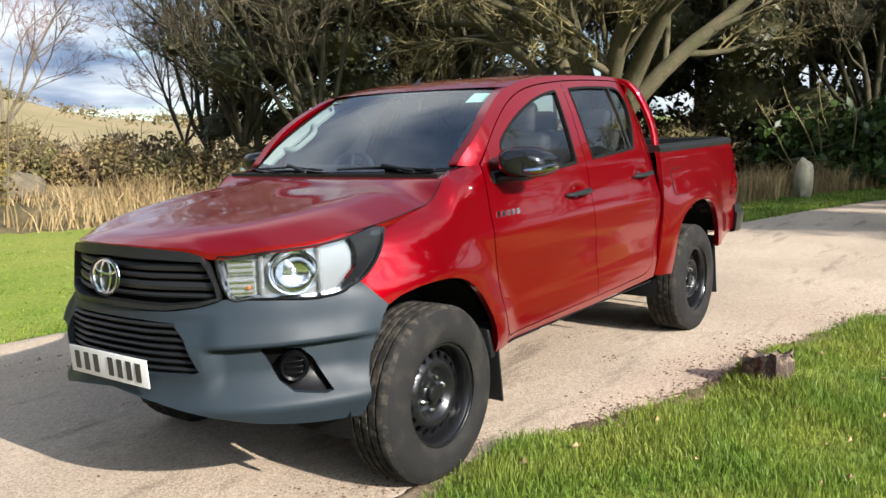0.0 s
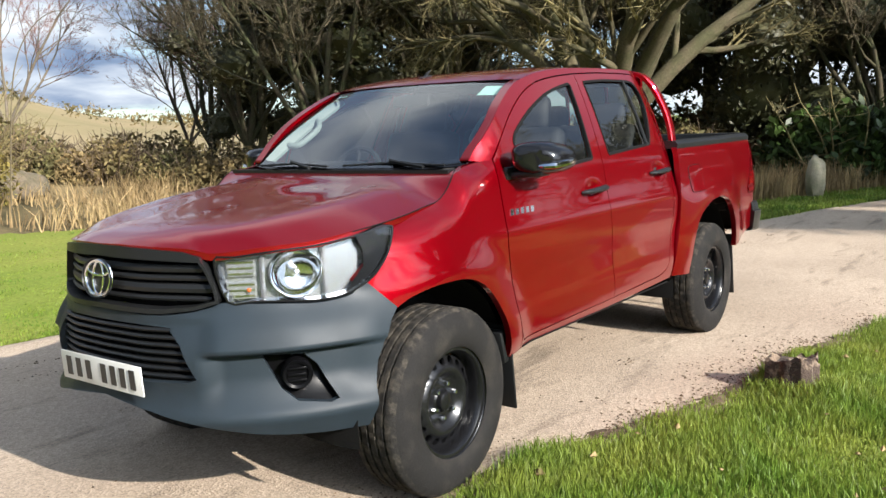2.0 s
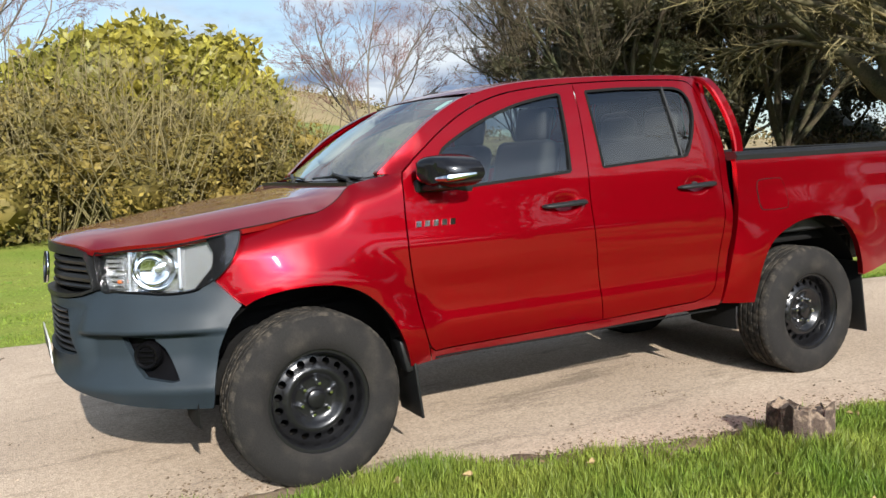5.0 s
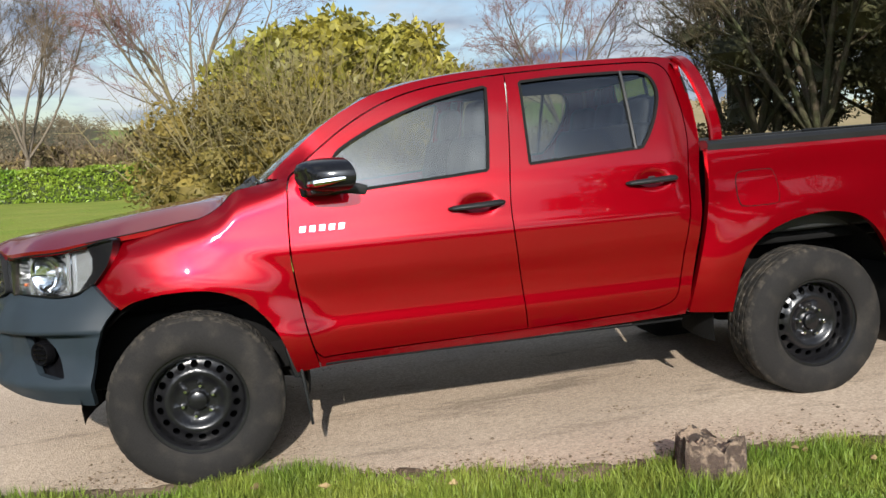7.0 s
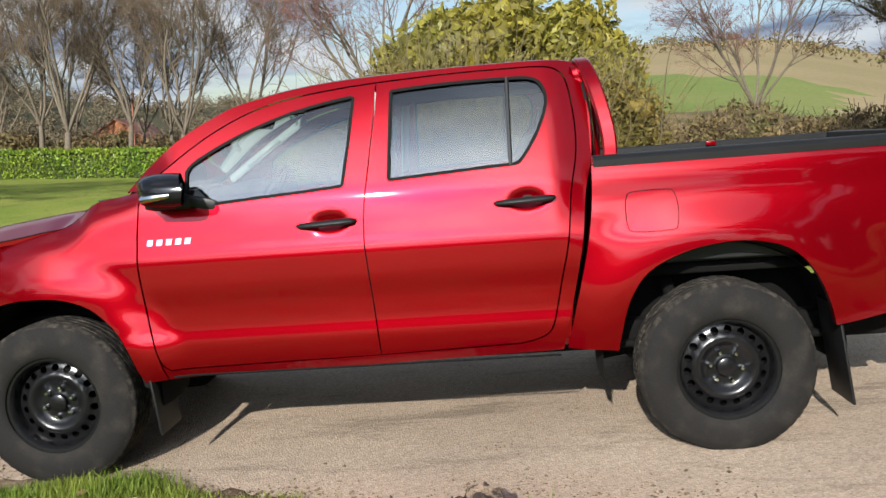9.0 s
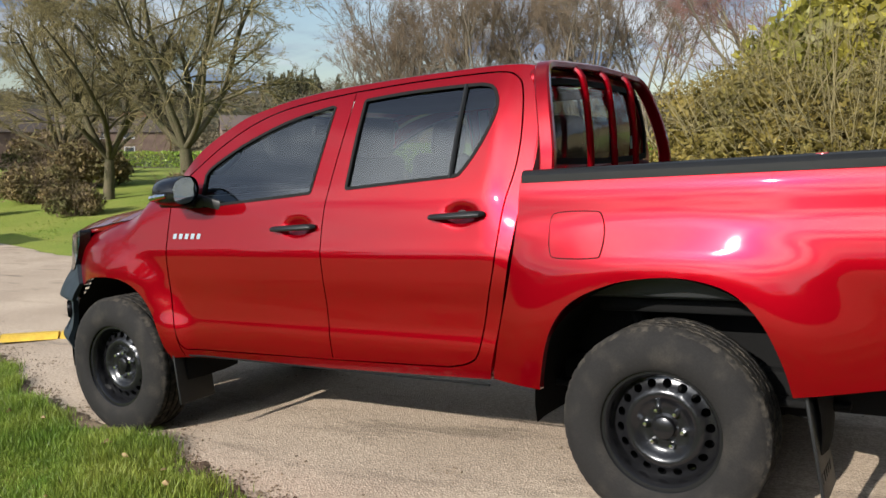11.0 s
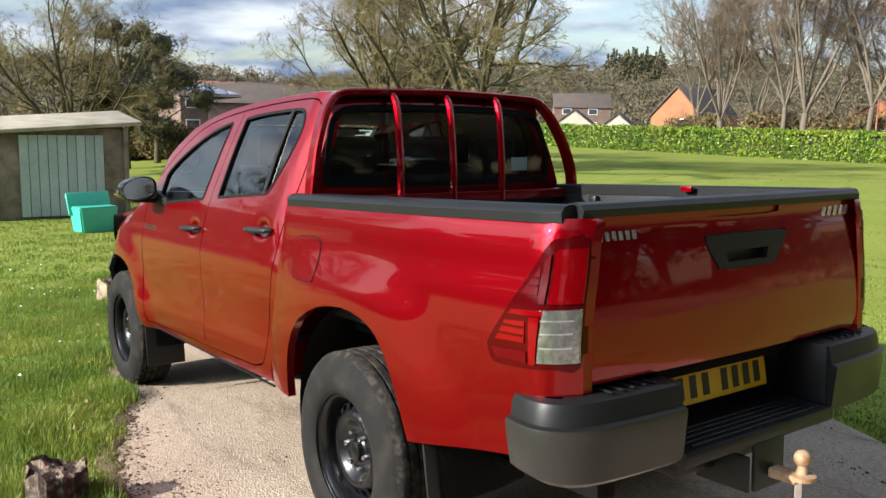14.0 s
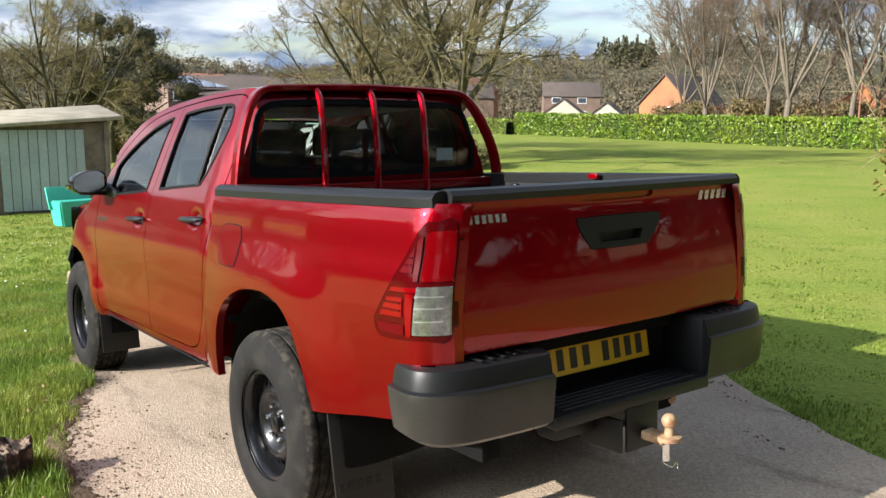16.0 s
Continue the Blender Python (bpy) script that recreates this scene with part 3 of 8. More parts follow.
gx, gy = axis(-14, 18, 0.45, 2400), axis(-8, 24, 0.45, 2400)
GX, GY = np.meshgrid(gx, gy)
GZ = ground(GX, GY)
on_road = (GY > np.interp(GX, NEW_EDGE, NEAR_T)) & (GY < np.interp(GX, NEW_EDGE, FAR_T)) & (GX > -89) & (GX < 44)
GZ = GZ - 0.035 * on_road
gv = np.stack([GX.ravel(), GY.ravel(), GZ.ravel()], 1)
nx, ny = len(gx), len(gy)
ii = (np.arange(ny - 1)[:, None] * nx + np.arange(nx - 1)[None]).ravel()
gf = np.stack([ii, ii + 1, ii + nx + 1, ii + nx], 1)
mid = gv[gf].mean(1)
r = np.hypot(mid[:, 0] - 1, mid[:, 1])
az = np.degrees(np.arctan2(mid[:, 1], mid[:, 0] - 1))
wob = 4 * np.sin(mid[:, 0] * 0.13) + 3 * np.sin(mid[:, 1] * 0.21 + 1)
zone = np.zeros(len(gf), int)
rough = (mid[:, 0] > 1.5) & (mid[:, 1] > 12.4 - 0.20 * mid[:, 0] + 0.4 * np.sin(mid[:, 0] * 2.1)) & (r < 48 + wob) & (az < 86)
rough |= (mid[:, 0] > 9.5) & (mid[:, 1] > np.interp(mid[:, 0], NEW_EDGE, FAR_T) + 1.6) & (r < 48)
zone[rough] = 1
hillside = (az > -10) & (az < 100) & (r > 48 + wob)
zone[hillside & (r < 85 + wob) & (az > 66)] = 3
zone[hillside & ((r >= 85 + wob) | (az <= 66))] = 2
zone[(r > 70 + wob) & ~hillside] = 4
zone[(r > 330) & hillside] = 3
gnd = fast_mesh("ground", gv, gf, [LAWN, ROUGH, FIELD, PASTURE, WOODFLOOR], zone)
tagged(gnd, "mown green lawn running out to rough grass, fields and wooded hills", "ground", kind="structure")

# the drive, a worn tarmac strip with a slight crown and ragged edges
sx = np.concatenate([np.arange(-85, -14, 1.2), np.arange(-14, -3, 0.3), np.arange(-3, 8, 0.08), np.arange(8, 20, 0.3), np.arange(20, 43, 1.2)])
across = np.array([0, 0.004, 0.015, 0.04, 0.1, 0.2, 0.32, 0.45, 0.58, 0.7, 0.82, 0.9, 0.96, 0.985, 0.996, 1])
rv = []
for x in sx:
    a, b = float(np.interp(x, NEW_EDGE, NEAR_T)), float(np.interp(x, NEW_EDGE, FAR_T))
    a += 0.03 * noise.noise((x * 2.3, 0, 0)) + 0.012 * noise.noise((x * 7.1, 3, 0))
    b += 0.07 * noise.noise((x * 1.9, 9, 0)) + 0.03 * noise.noise((x * 6.3, 13, 0))
    for t in across:
        y = a + (b - a) * t
        rv.append((x, y, 0.012 * math.sin(math.pi * t) - (0.02 if t in (0, 1) else 0)))
rv = np.array(rv)
rv[:, 2] += ground(rv[:, 0], rv[:, 1]) + 0.002
na = len(across)
ii = (np.arange(len(sx) - 1)[:, None] * na + np.arange(na - 1)[None]).ravel()
road = fast_mesh("road", rv, np.stack([ii, ii + na, ii + na + 1, ii + 1], 1), ROAD)
tagged(road, "pale worn tarmac drive with cracks and dirty edges", "drive", kind="structure")


def height(x, y):
    return float(ground(x, y))


# strip of bare soil along the verge, with crumbs of earth
rng = np.random.default_rng(5)
sv = []
xs = np.arange(-6, 6.2, 0.025)
for x in xs:
    a = float(np.interp(x, NEW_EDGE, NEAR_T))
    w = 0.055 + 0.10 * noise.noise((x * 1.7, 21, 0)) + 0.06 * noise.noise((x * 5.3, 27, 0)) + 0.05 * noise.noise((x * 17.0, 31, 0))
    for k, (t, z) in enumerate(((-0.10, -0.02), (-0.05, 0.006), (0.0, 0.009), (0.35, 0.008), (0.75, 0.005), (1.0, -0.012))):
        y = a + (t if t <= 0 else t * max(w, 0.03) * 1.5)
        sv.append((x, y, z + 0.010 * noise.noise((x * 9, y * 9, 0))))
sv = np.array(sv)
sv[:, 2] += ground(sv[:, 0], sv[:, 1])
ii = (np.arange(len(xs) - 1)[:, None] * 6 + np.arange(5)[None]).ravel()
soil = fast_mesh("verge_soil", sv, np.stack([ii, ii + 6, ii + 7, ii + 1], 1), SOIL)
tagged(soil, "thin strip of bare damp soil beside the drive", "soil", kind="structure")


def scatter_lumps(name, pts, sizes, mat, label, category):
    """Many small uneven stones or crumbs as one object."""
    base = np.array([(1, 0, 0), (-1, 0, 0), (0, 1, 0), (0, -1, 0), (0, 0, 1), (0, 0, -1)], float)
    tri = np.array([(0, 2, 4), (2, 1, 4), (1, 3, 4), (3, 0, 4), (2, 0, 5), (1, 2, 5), (3, 1, 5), (0, 3, 5)])
    n = len(pts)
    v = base[None] * sizes[:, None, None] * rng.uniform(0.5, 1.2, (n, 6, 1)) + rng.normal(0, 0.12, (n, 6, 3)) * sizes[:, None, None]
    v[:, :, 2] *= 0.6
    v += pts[:, None]
    f = tri[None] + 6 * np.arange(n)[:, None, None]
    return tagged(fast_mesh(name, v.reshape(-1, 3), f.reshape(-1, 3), mat, smooth_faces=False), label, category, kind="stuff")


n = 5200
px = rng.uniform(-5, 6, n)
py = np.interp(px, NEW_EDGE, NEAR_T) + np.abs(rng.normal(0, 0.15, n)) * (1.1 + np.sin(px * 2.3) * np.sin(px * 5.1)) + 0.01
scatter_lumps("earth_crumbs", np.stack([px, py, ground(px, py) + 0.006], 1), rng.uniform(0.002, 0.008, n) * rng.choice([1, 1, 1, 1.8], n), SOIL, "crumbs of soil and grit along the drive's edge", "soil")
n = 2600
px = rng.uniform(-4, 9, n)
py = rng.uniform(np.interp(px, NEW_EDGE, NEAR_T), np.interp(px, NEW_EDGE, FAR_T))
scatter_lumps("loose_grit", np.stack([px, py, ground(px, py) + 0.010], 1), rng.uniform(0.002, 0.006, n), ROAD, "loose pale grit lying on the drive", "grit")

# scraps of leaf and twig blown together on the drive
lx, ly = [], []
for k in range(46):
    cx = rng.uniform(-3.5, 11.0)
    lo_, hi_ = np.interp(cx, NEW_EDGE, NEAR_T), np.interp(cx, NEW_EDGE, FAR_T)
    cy = lo_ + 0.08 + (hi_ - lo_ - 0.2) * rng.uniform(0, 1) ** (2.2 if k % 3 else 0.8)
    m_ = int(rng.integers(3, 26))
    along_ = rng.normal(0, rng.uniform(0.03, 0.16), m_)
    lx += list(cx + along_)
    ly += list(cy - 0.30 * along_ + rng.normal(0, 0.025, m_))
lx, ly = np.array(lx), np.array(ly)
scatter_lumps("leaf_litter", np.stack([lx, ly, ground(lx, ly) + 0.012], 1), rng.uniform(0.003, 0.012, len(lx)), LITTER, "dark scraps of dead leaf lying on the drive", "leaves")


# ---- grass ----
def blades(name, x, y, tall, wide, mat, label, lean=0.45, category="grass"):
    n = len(x)
    z = ground(x, y)
    a = rng.uniform(0, 2 * np.pi, n)
    h = tall * rng.uniform(0.55, 1.25, n)
    w = wide * rng.uniform(0.7, 1.3, n)
    # tufts: patches of longer and shorter growth
    h = h * (0.80 + 0.42 * np.sin(x * 4.3 + 1.1 * np.sin(y * 3.1)) * np.sin(y * 5.2 + 0.9 * np.sin(x * 2.3)))
    l = lean * rng.uniform(0.1, 1.3, n) * h
    da = a + rng.normal(0, 0.9, n)
    dx, dy = np.cos(a), np.sin(a)
    lx, ly = np.cos(da + 1.57), np.sin(da + 1.57)
    p = np.stack([x, y, z - 0.01], 1)
    s = np.stack([dx * w / 2, dy * w / 2, np.zeros(n)], 1)
    m = p + np.stack([lx * l * 0.3, ly * l * 0.3, h * 0.6], 1)
    t = p + np.stack([lx * l, ly * l, h], 1)
    v = np.stack([p - s, p + s, m + s * 0.75, m - s * 0.75, t], 1)
    o = 5 * np.arange(n)[:, None]
    f = np.concatenate([np.array([[0, 1, 2]]) + o, np.array([[0, 2, 3]]) + o, np.array([[3, 2, 4]]) + o])
    return tagged(fast_mesh(name, v.reshape(-1, 3), f, mat, smooth_faces=False), label, category, kind="stuff")


def near_verge(n, x0, x1, d0, d1):
    x = rng.uniform(x0, x1, n)
    d = d0 + np.abs(rng.normal(0, (d1 - d0) * 0.5, n)) if d0 == 0 else rng.uniform(d0 * 0.3, d1, n)
    x = x + np.clip(rng.normal(0, 0.7, n), -2, 2)
    edge = np.interp(x, NEW_EDGE, NEAR_T) + 0.03 * np.sin(x * 5.1) + 0.025 * np.sin(x * 11.3 + 2) + 0.04 * np.sin(x * 2.2) + rng.normal(0, 0.03, n)
    y = edge - d
    keep = rng.uniform(0, 1, n) < 0.45 + 0.75 * (np.sin(x * 3.1 + 1.3 * np.sin(y * 2.7)) * np.sin(y * 3.7 + x) * 0.5 + 0.5)
    return x[keep], y[keep]


x, y = near_verge(185000, -4.5, 5.5, 0.0, 1.9)
blades("verge_grass", x, y, 0.082, 0.0055, BLADE, "bright green grass on the verge beside the drive")
x, y = near_verge(45000, -6, 7, 1.5, 5.0)
blades("verge_grass", x, y, 0.06, 0.011, BLADE, "bright green grass on the verge")
x, y = near_verge(60000, -26, -4.3, 0.0, 7)
blades("lawn_grass", x, y, 0.05, 0.022, BLADE, "short green lawn grass")


def far_lawn(n, x0, x1, d0, d1):
    x = rng.uniform(x0, x1, n)
    y = np.interp(x, NEW_EDGE, FAR_T) + 0.05 * np.sin(x * 4.1) + d0 + (d1 - d0) * rng.uniform(0, 1, n) ** 1.6 + rng.normal(0, 0.04, n)
    return x, y


x, y = far_lawn(95000, -6, 9, 0.0, 7)
keep = ~((x > 9.5) & (y > np.interp(x, NEW_EDGE, FAR_T) + 1.6))
blades("lawn_grass", x[keep], y[keep], 0.030, 0.009, BLADE, "short green lawn grass beside the drive")
x, y = far_lawn(14000, 9, 22, 0.0, 1.6)
blades("lawn_grass", x, y, 0.07, 0.02, BLADE, "short green grass strip beside the drive")
x, y = far_lawn(36000, -26, 8, 1, 28)
keep = (y < 33) & ~((x > 1.5) & (y > 11.5 - 0.2 * x))
blades("lawn_grass", x[keep], y[keep], 0.032, 0.030, BLADE, "mown green lawn grass")
n = 30000
x, y = rng.uniform(1.5, 17, n), rng.uniform(9, 29, n)
keep = (y > 11.6 - 0.20 * x) & (rng.uniform(0, 1, n) < 0.3 + 0.7 * np.sin(x * 1.3) * np.sin(y * 1.1 + 2))
blades("dry_grass", x[keep], y[keep], 0.62, 0.024, DRY_BLADE, "tall dry straw-coloured grass on the bank", lean=0.8)
n = 6000
x = rng.uniform(10, 19, n)
y = np.interp(x, NEW_EDGE, FAR_T) + 1.5 + np.abs(rng.normal(0, 0.7, n))
blades("dry_stems", x, y, 0.55, 0.018, DRY_BLADE, "dry brown stems under the trees", lean=0.4)
n = 260
x = rng.uniform(-12, 0, n)
y = np.interp(x, NEW_EDGE, NEAR_T) - rng.uniform(0.3, 4, n)
keep = np.sin(x * 1.9) * np.sin(y * 1.7) > 0.1
scatter_lumps("daisies", np.stack([x[keep], y[keep], ground(x[keep], y[keep]) + 0.055], 1), rng.uniform(0.010, 0.020, keep.sum()), PETAL, "small white daisies in the lawn", "flowers")
n = 90
x = rng.uniform(-3, 5, n)
y = np.interp(x, NEW_EDGE, NEAR_T) - rng.uniform(0.1, 2.0, n)
scatter_lumps("fallen_leaves", np.stack([x, y, ground(x, y) + 0.05], 1), rng.uniform(0.012, 0.03, n), DRY_BLADE, "a few fallen brown leaves on the verge", "leaves")

# ---- the pickup truck, in its own frame: x from the front axle to the tail, y to its right, z from the ground ----
truck = tagged(empty("pickup_truck", pose(0, 0, 0, 0, -3.5, 0)), "red metallic double-cab pickup truck parked on a tarmac drive", "pickup truck")

cab_profile = curve1([(0.36, 0.79), (0.46, 0.826), (0.50, 0.846), (0.56, 0.858), (0.62, 0.8605), (0.70, 0.8535), (0.78, 0.852), (0.90, 0.858), (1.00, 0.857),
                      (1.08, 0.842), (1.16, 0.826), (1.25, 0.806), (1.30, 0.790), (1.40, 0.753), (1.50, 0.714), (1.60, 0.672), (1.70, 0.626), (1.80, 0.575)])
bed_profile = curve1([(0.44, 0.84), (0.52, 0.852), (0.62, 0.864), (0.80, 0.872), (0.95, 0.872), (1.08, 0.862), (1.16, 0.848), (1.25, 0.838), (1.30, 0.825), (1.34, 0.800)])
seam_hood = curve1([(-0.45, 1.10), (-0.273, 1.126), (-0.129, 1.150), (0.018, 1.172), (0.084, 1.183), (0.14, 1.205), (0.19, 1.238), (0.235, 1.282), (0.30, 1.302), (0.395, 1.319), (0.45, 1.330), (0.60, 1.47)])


def flare(x, z, cx, cz, r0, r1, k):
    r = math.hypot(x - cx, z - cz)
    return k * (1 - sm(r0, r1, r))


def half_cab(x, z):
    h = cab_profile(z) + flare(x, z, 0.0, 0.40, 0.46, 0.70, 0.036) * (1 - sm(0.95, 1.10, z))
    if x < 0.05:
        h -= 0.50 * (0.05 - x) ** 2
    if x < 0.50:
        s = seam_hood(x)
        t = min(max((s - z) / 0.12, 0), 1)
        h -= 0.062 * (1 - t) ** 2 * min(1.0, max(0.0, (0.50 - x) / 0.27))
    if 0.26 < x < 0.64:
        # the shelf at the foot of the screen pillar
        t = min(max((seam_hood(x) - z) / 0.10, 0), 1)
        h -= 0.050 * (1 - t) ** 4 * sm(0.26, 0.38, x) * (1 - sm(0.40, 0.64, x))
    h -= 0.05 * sm(2.35, 2.62, x) * sm(0.9, 1.3, z)
    # dished recess behind each door pull
    for cx, cz in ((1.362, 1.136), (2.252, 1.178)):
        q = ((x - cx) / 0.092) ** 2 + ((z - cz) / 0.047) ** 2
        if q < 1:
            h -= 0.024 * (1 - q) ** 1.3
    return h


def half_bed(x, z):
    h = bed_profile(z) + flare(x, z, 3.085, 0.42, 0.50, 0.84, 0.034) * (1 - sm(1.0, 1.2, z))
    h -= 0.035 * sm(3.4, 4.2, x)
    if x > 4.05:
        h -= 0.110 * ((x - 4.05) / 0.168) ** 4.2
    if x < 2.56:
        h -= 0.9 * (2.56 - x) ** 2 * 0.5
    return h


def on_cab(sign):
    return lambda u, v, off=0.0: (u, sign * (half_cab(u, v) - off), v)


def on_bed(sign):
    return lambda u, v, off=0.0: (u, sign * (half_bed(u, v) - off), v)


DOOR_FRONT_EDGE = spl([(0.499, 1.336), (0.486, 1.288), (0.480, 1.209), (0.474, 1.097), (0.474, 0.952), (0.501, 0.721), (0.535, 0.558), (0.575, 0.508)], 4)
DOOR_TOP = spl([(0.499, 1.336), (0.543, 1.373), (0.588, 1.411), (0.769, 1.541), (0.951, 1.638), (1.133, 1.697), (1.351, 1.731), (1.592, 1.752)], 4)
B_SEAM = spl([(1.592, 1.752), (1.578, 1.60), (1.545, 1.36), (1.522, 1.20), (1.515, 1.05), (1.525, 0.897), (1.546, 0.618), (1.552, 0.522)], 4)
DOOR2_TOP = spl([(1.592, 1.752), (1.90, 1.766), (2.20, 1.770), (2.36, 1.766), (2.427, 1.745), (2.465, 1.685), (2.485, 1.517), (2.480, 1.366), (2.445, 1.198), (2.420, 0.991), (2.383, 0.827), (2.356, 0.703), (2.325, 0.600), (2.270, 0.560), (2.180, 0.540)], 4)
WIN1 = spl([(0.700, 1.405), (0.741, 1.450), (0.885, 1.528), (1.030, 1.590), (1.195, 1.645), (1.342, 1.678), (1.470, 1.699)], 4) + [(1.490, 1.690)] + spl([(1.490, 1.690), (1.462, 1.48), (1.432, 1.298)], 4)[1:] + spl([(1.420, 1.288), (1.242, 1.275), (0.967, 1.258), (0.74, 1.243), (0.70, 1.25)], 3)
WIN2 = [(1.654, 1.702)] + spl([(1.664, 1.713), (1.894, 1.727), (2.188, 1.730), (2.305, 1.722), (2.356, 1.682), (2.370, 1.602), (2.327, 1.485), (2.271, 1.392), (2.228, 1.340)], 4) + spl([(2.205, 1.334), (1.854, 1.314), (1.640, 1.301)], 4) + [(1.632, 1.31)]


def shrink(poly, d):
    """The outline moved inwards by about d."""
    q = np.array(poly)
    area = 0.5 * np.sum(q[:, 0] * np.roll(q[:, 1], -1) - np.roll(q[:, 0], -1) * q[:, 1])
    t = np.roll(q, -1, 0) - np.roll(q, 1, 0)
    n = np.stack([-t[:, 1], t[:, 0]], 1)
    n /= np.linalg.norm(n, axis=1, keepdims=True) + 1e-9
    return [tuple(v) for v in q + n * d * np.sign(area)]


FRONT_DOOR = shrink(list(reversed(DOOR_FRONT_EDGE))[:-1] + DOOR_TOP[:-1] + B_SEAM + [(1.0, 0.515)], 0.003)
REAR_DOOR = shrink(list(reversed(B_SEAM))[:-1] + DOOR2_TOP + [(1.85, 0.531)], 0.003)
APERTURE = list(reversed(DOOR_FRONT_EDGE))[:-1] + DOOR_TOP[:-1] + DOOR2_TOP + [(1.85, 0.531), (1.0, 0.515)]
CAB_REAR = spl([(2.500, 1.782), (2.530, 1.70), (2.555, 1.513), (2.552, 1.361), (2.510, 1.193), (2.482, 0.986), (2.440, 0.779), (2.385, 0.551), (2.372, 0.500)], 4)
ROOF_RAIL = spl([(0.40, 1.335), (0.50, 1.425), (0.68, 1.566), (0.86, 1.664), (0.96, 1.700), (1.17, 1.745), (1.40, 1.772), (1.60, 1.783), (1.97, 1.795), (2.27, 1.797), (2.42, 1.793), (2.500, 1.782)], 4)
WING = (spl([(-0.415, 0.942), (-0.360, 1.000), (-0.310, 1.062), (-0.273, 1.126)], 4)[:-1]
        + spl([(-0.273, 1.126), (-0.129, 1.150), (0.018, 1.172), (0.084, 1.183), (0.14, 1.205), (0.19, 1.238), (0.235, 1.280), (0.27, 1.296), (0.33, 1.307), (0.395, 1.318), (0.45, 1.328)], 4)
        + spl([(0.493, 1.333), (0.481, 1.288), (0.475, 1.209), (0.469, 1.097), (0.469, 0.952), (0.496, 0.721), (0.530, 0.558), (0.555, 0.462)], 4)
        + spl([(0.449, 0.454), (0.431, 0.510), (0.406, 0.590), (0.365, 0.679), (0.307, 0.757), (0.231, 0.822), (0.138, 0.862), (0.044, 0.877), (-0.067, 0.877), (-0.146, 0.868), (-0.226, 0.848), (-0.279, 0.820)], 3))
BED = (spl([(2.392, 0.506), (2.437, 0.695), (2.493, 0.922), (2.527, 1.128), (2.538, 1.306)], 4)
       + [(3.4, 1.311), (4.0, 1.316), (4.10, 1.318), (4.16, 1.318), (4.20, 1.318), (4.215, 1.31), (4.215, 0.66), (4.017, 0.623), (3.545, 0.548)]
       + list(reversed(spl([(2.612, 0.488), (2.622, 0.546), (2.667, 0.713), (2.752, 0.834), (2.897, 0.908), (3.042, 0.940), (3.200, 0.943), (3.350, 0.900), (3.450, 0.800), (3.515, 0.660), (3.545, 0.548)], 4)))[1:])
FLAP = spl([(2.672, 1.10), (2.680, 1.16), (2.71, 1.180), (2.85, 1.182), (2.882, 1.165), (2.895, 1.10), (2.885, 1.03), (2.86, 1.012), (2.71, 1.010), (2.678, 1.03)], 3, closed=True)


def pull_handle(parent, fn, x0, x1, z, sign):
    """A black door pull over its recess."""
    bm = bmesh.new()
    y = (abs(fn(x0, z)[1]) + abs(fn(x1, z)[1])) / 2
    pts, rad = [], []
    for t, out, r in ((0, 0.006, 0.007), (0.06, 0.024, 0.013), (0.2, 0.034, 0.015), (0.5, 0.038, 0.0165), (0.8, 0.034, 0.0175), (0.94, 0.024, 0.016), (1, 0.004, 0.010)):
        pts.append((x0 + (x1 - x0) * t, sign * (y + out), z + 0.010 * t))
        rad.append(r)
    tube(bm, pts, rad, 10, flat=0.75)
    part("door_handle", bm, BLACK, parent, "black plastic pull handle")


def badge_marks(parent, fn, u0, u1, v, height_, count, mat, name="badge", lean=0.2):
    """A row of small raised slanting bars in place of a worded badge."""
    w = (u1 - u0) / count
    for k in range(count):
        bm = bmesh.new()
        c = u0 + (k + 0.5) * w
        strokes = ((-0.36, 0.60, -0.5, 0.5),)
        for s0, sw, z0, z1 in strokes:
            quad = [(c + du * w + dv * height_ * lean, v + dv * height_) for du, dv in ((s0, z0), (s0 + sw, z0), (s0 + sw, z1), (s0, z1))]
            lo = [bm.verts.new(fn(a, b, 0.001)) for a, b in quad]
            hi = [bm.verts.new(fn(a, b, -0.004)) for a, b in quad]
            bm.faces.new(hi)
            for j in range(4):
                bm.faces.new((lo[j], lo[(j + 1) % 4], hi[(j + 1) % 4], hi[j]))
        part(name, bm, mat, parent, "chrome badge bar")


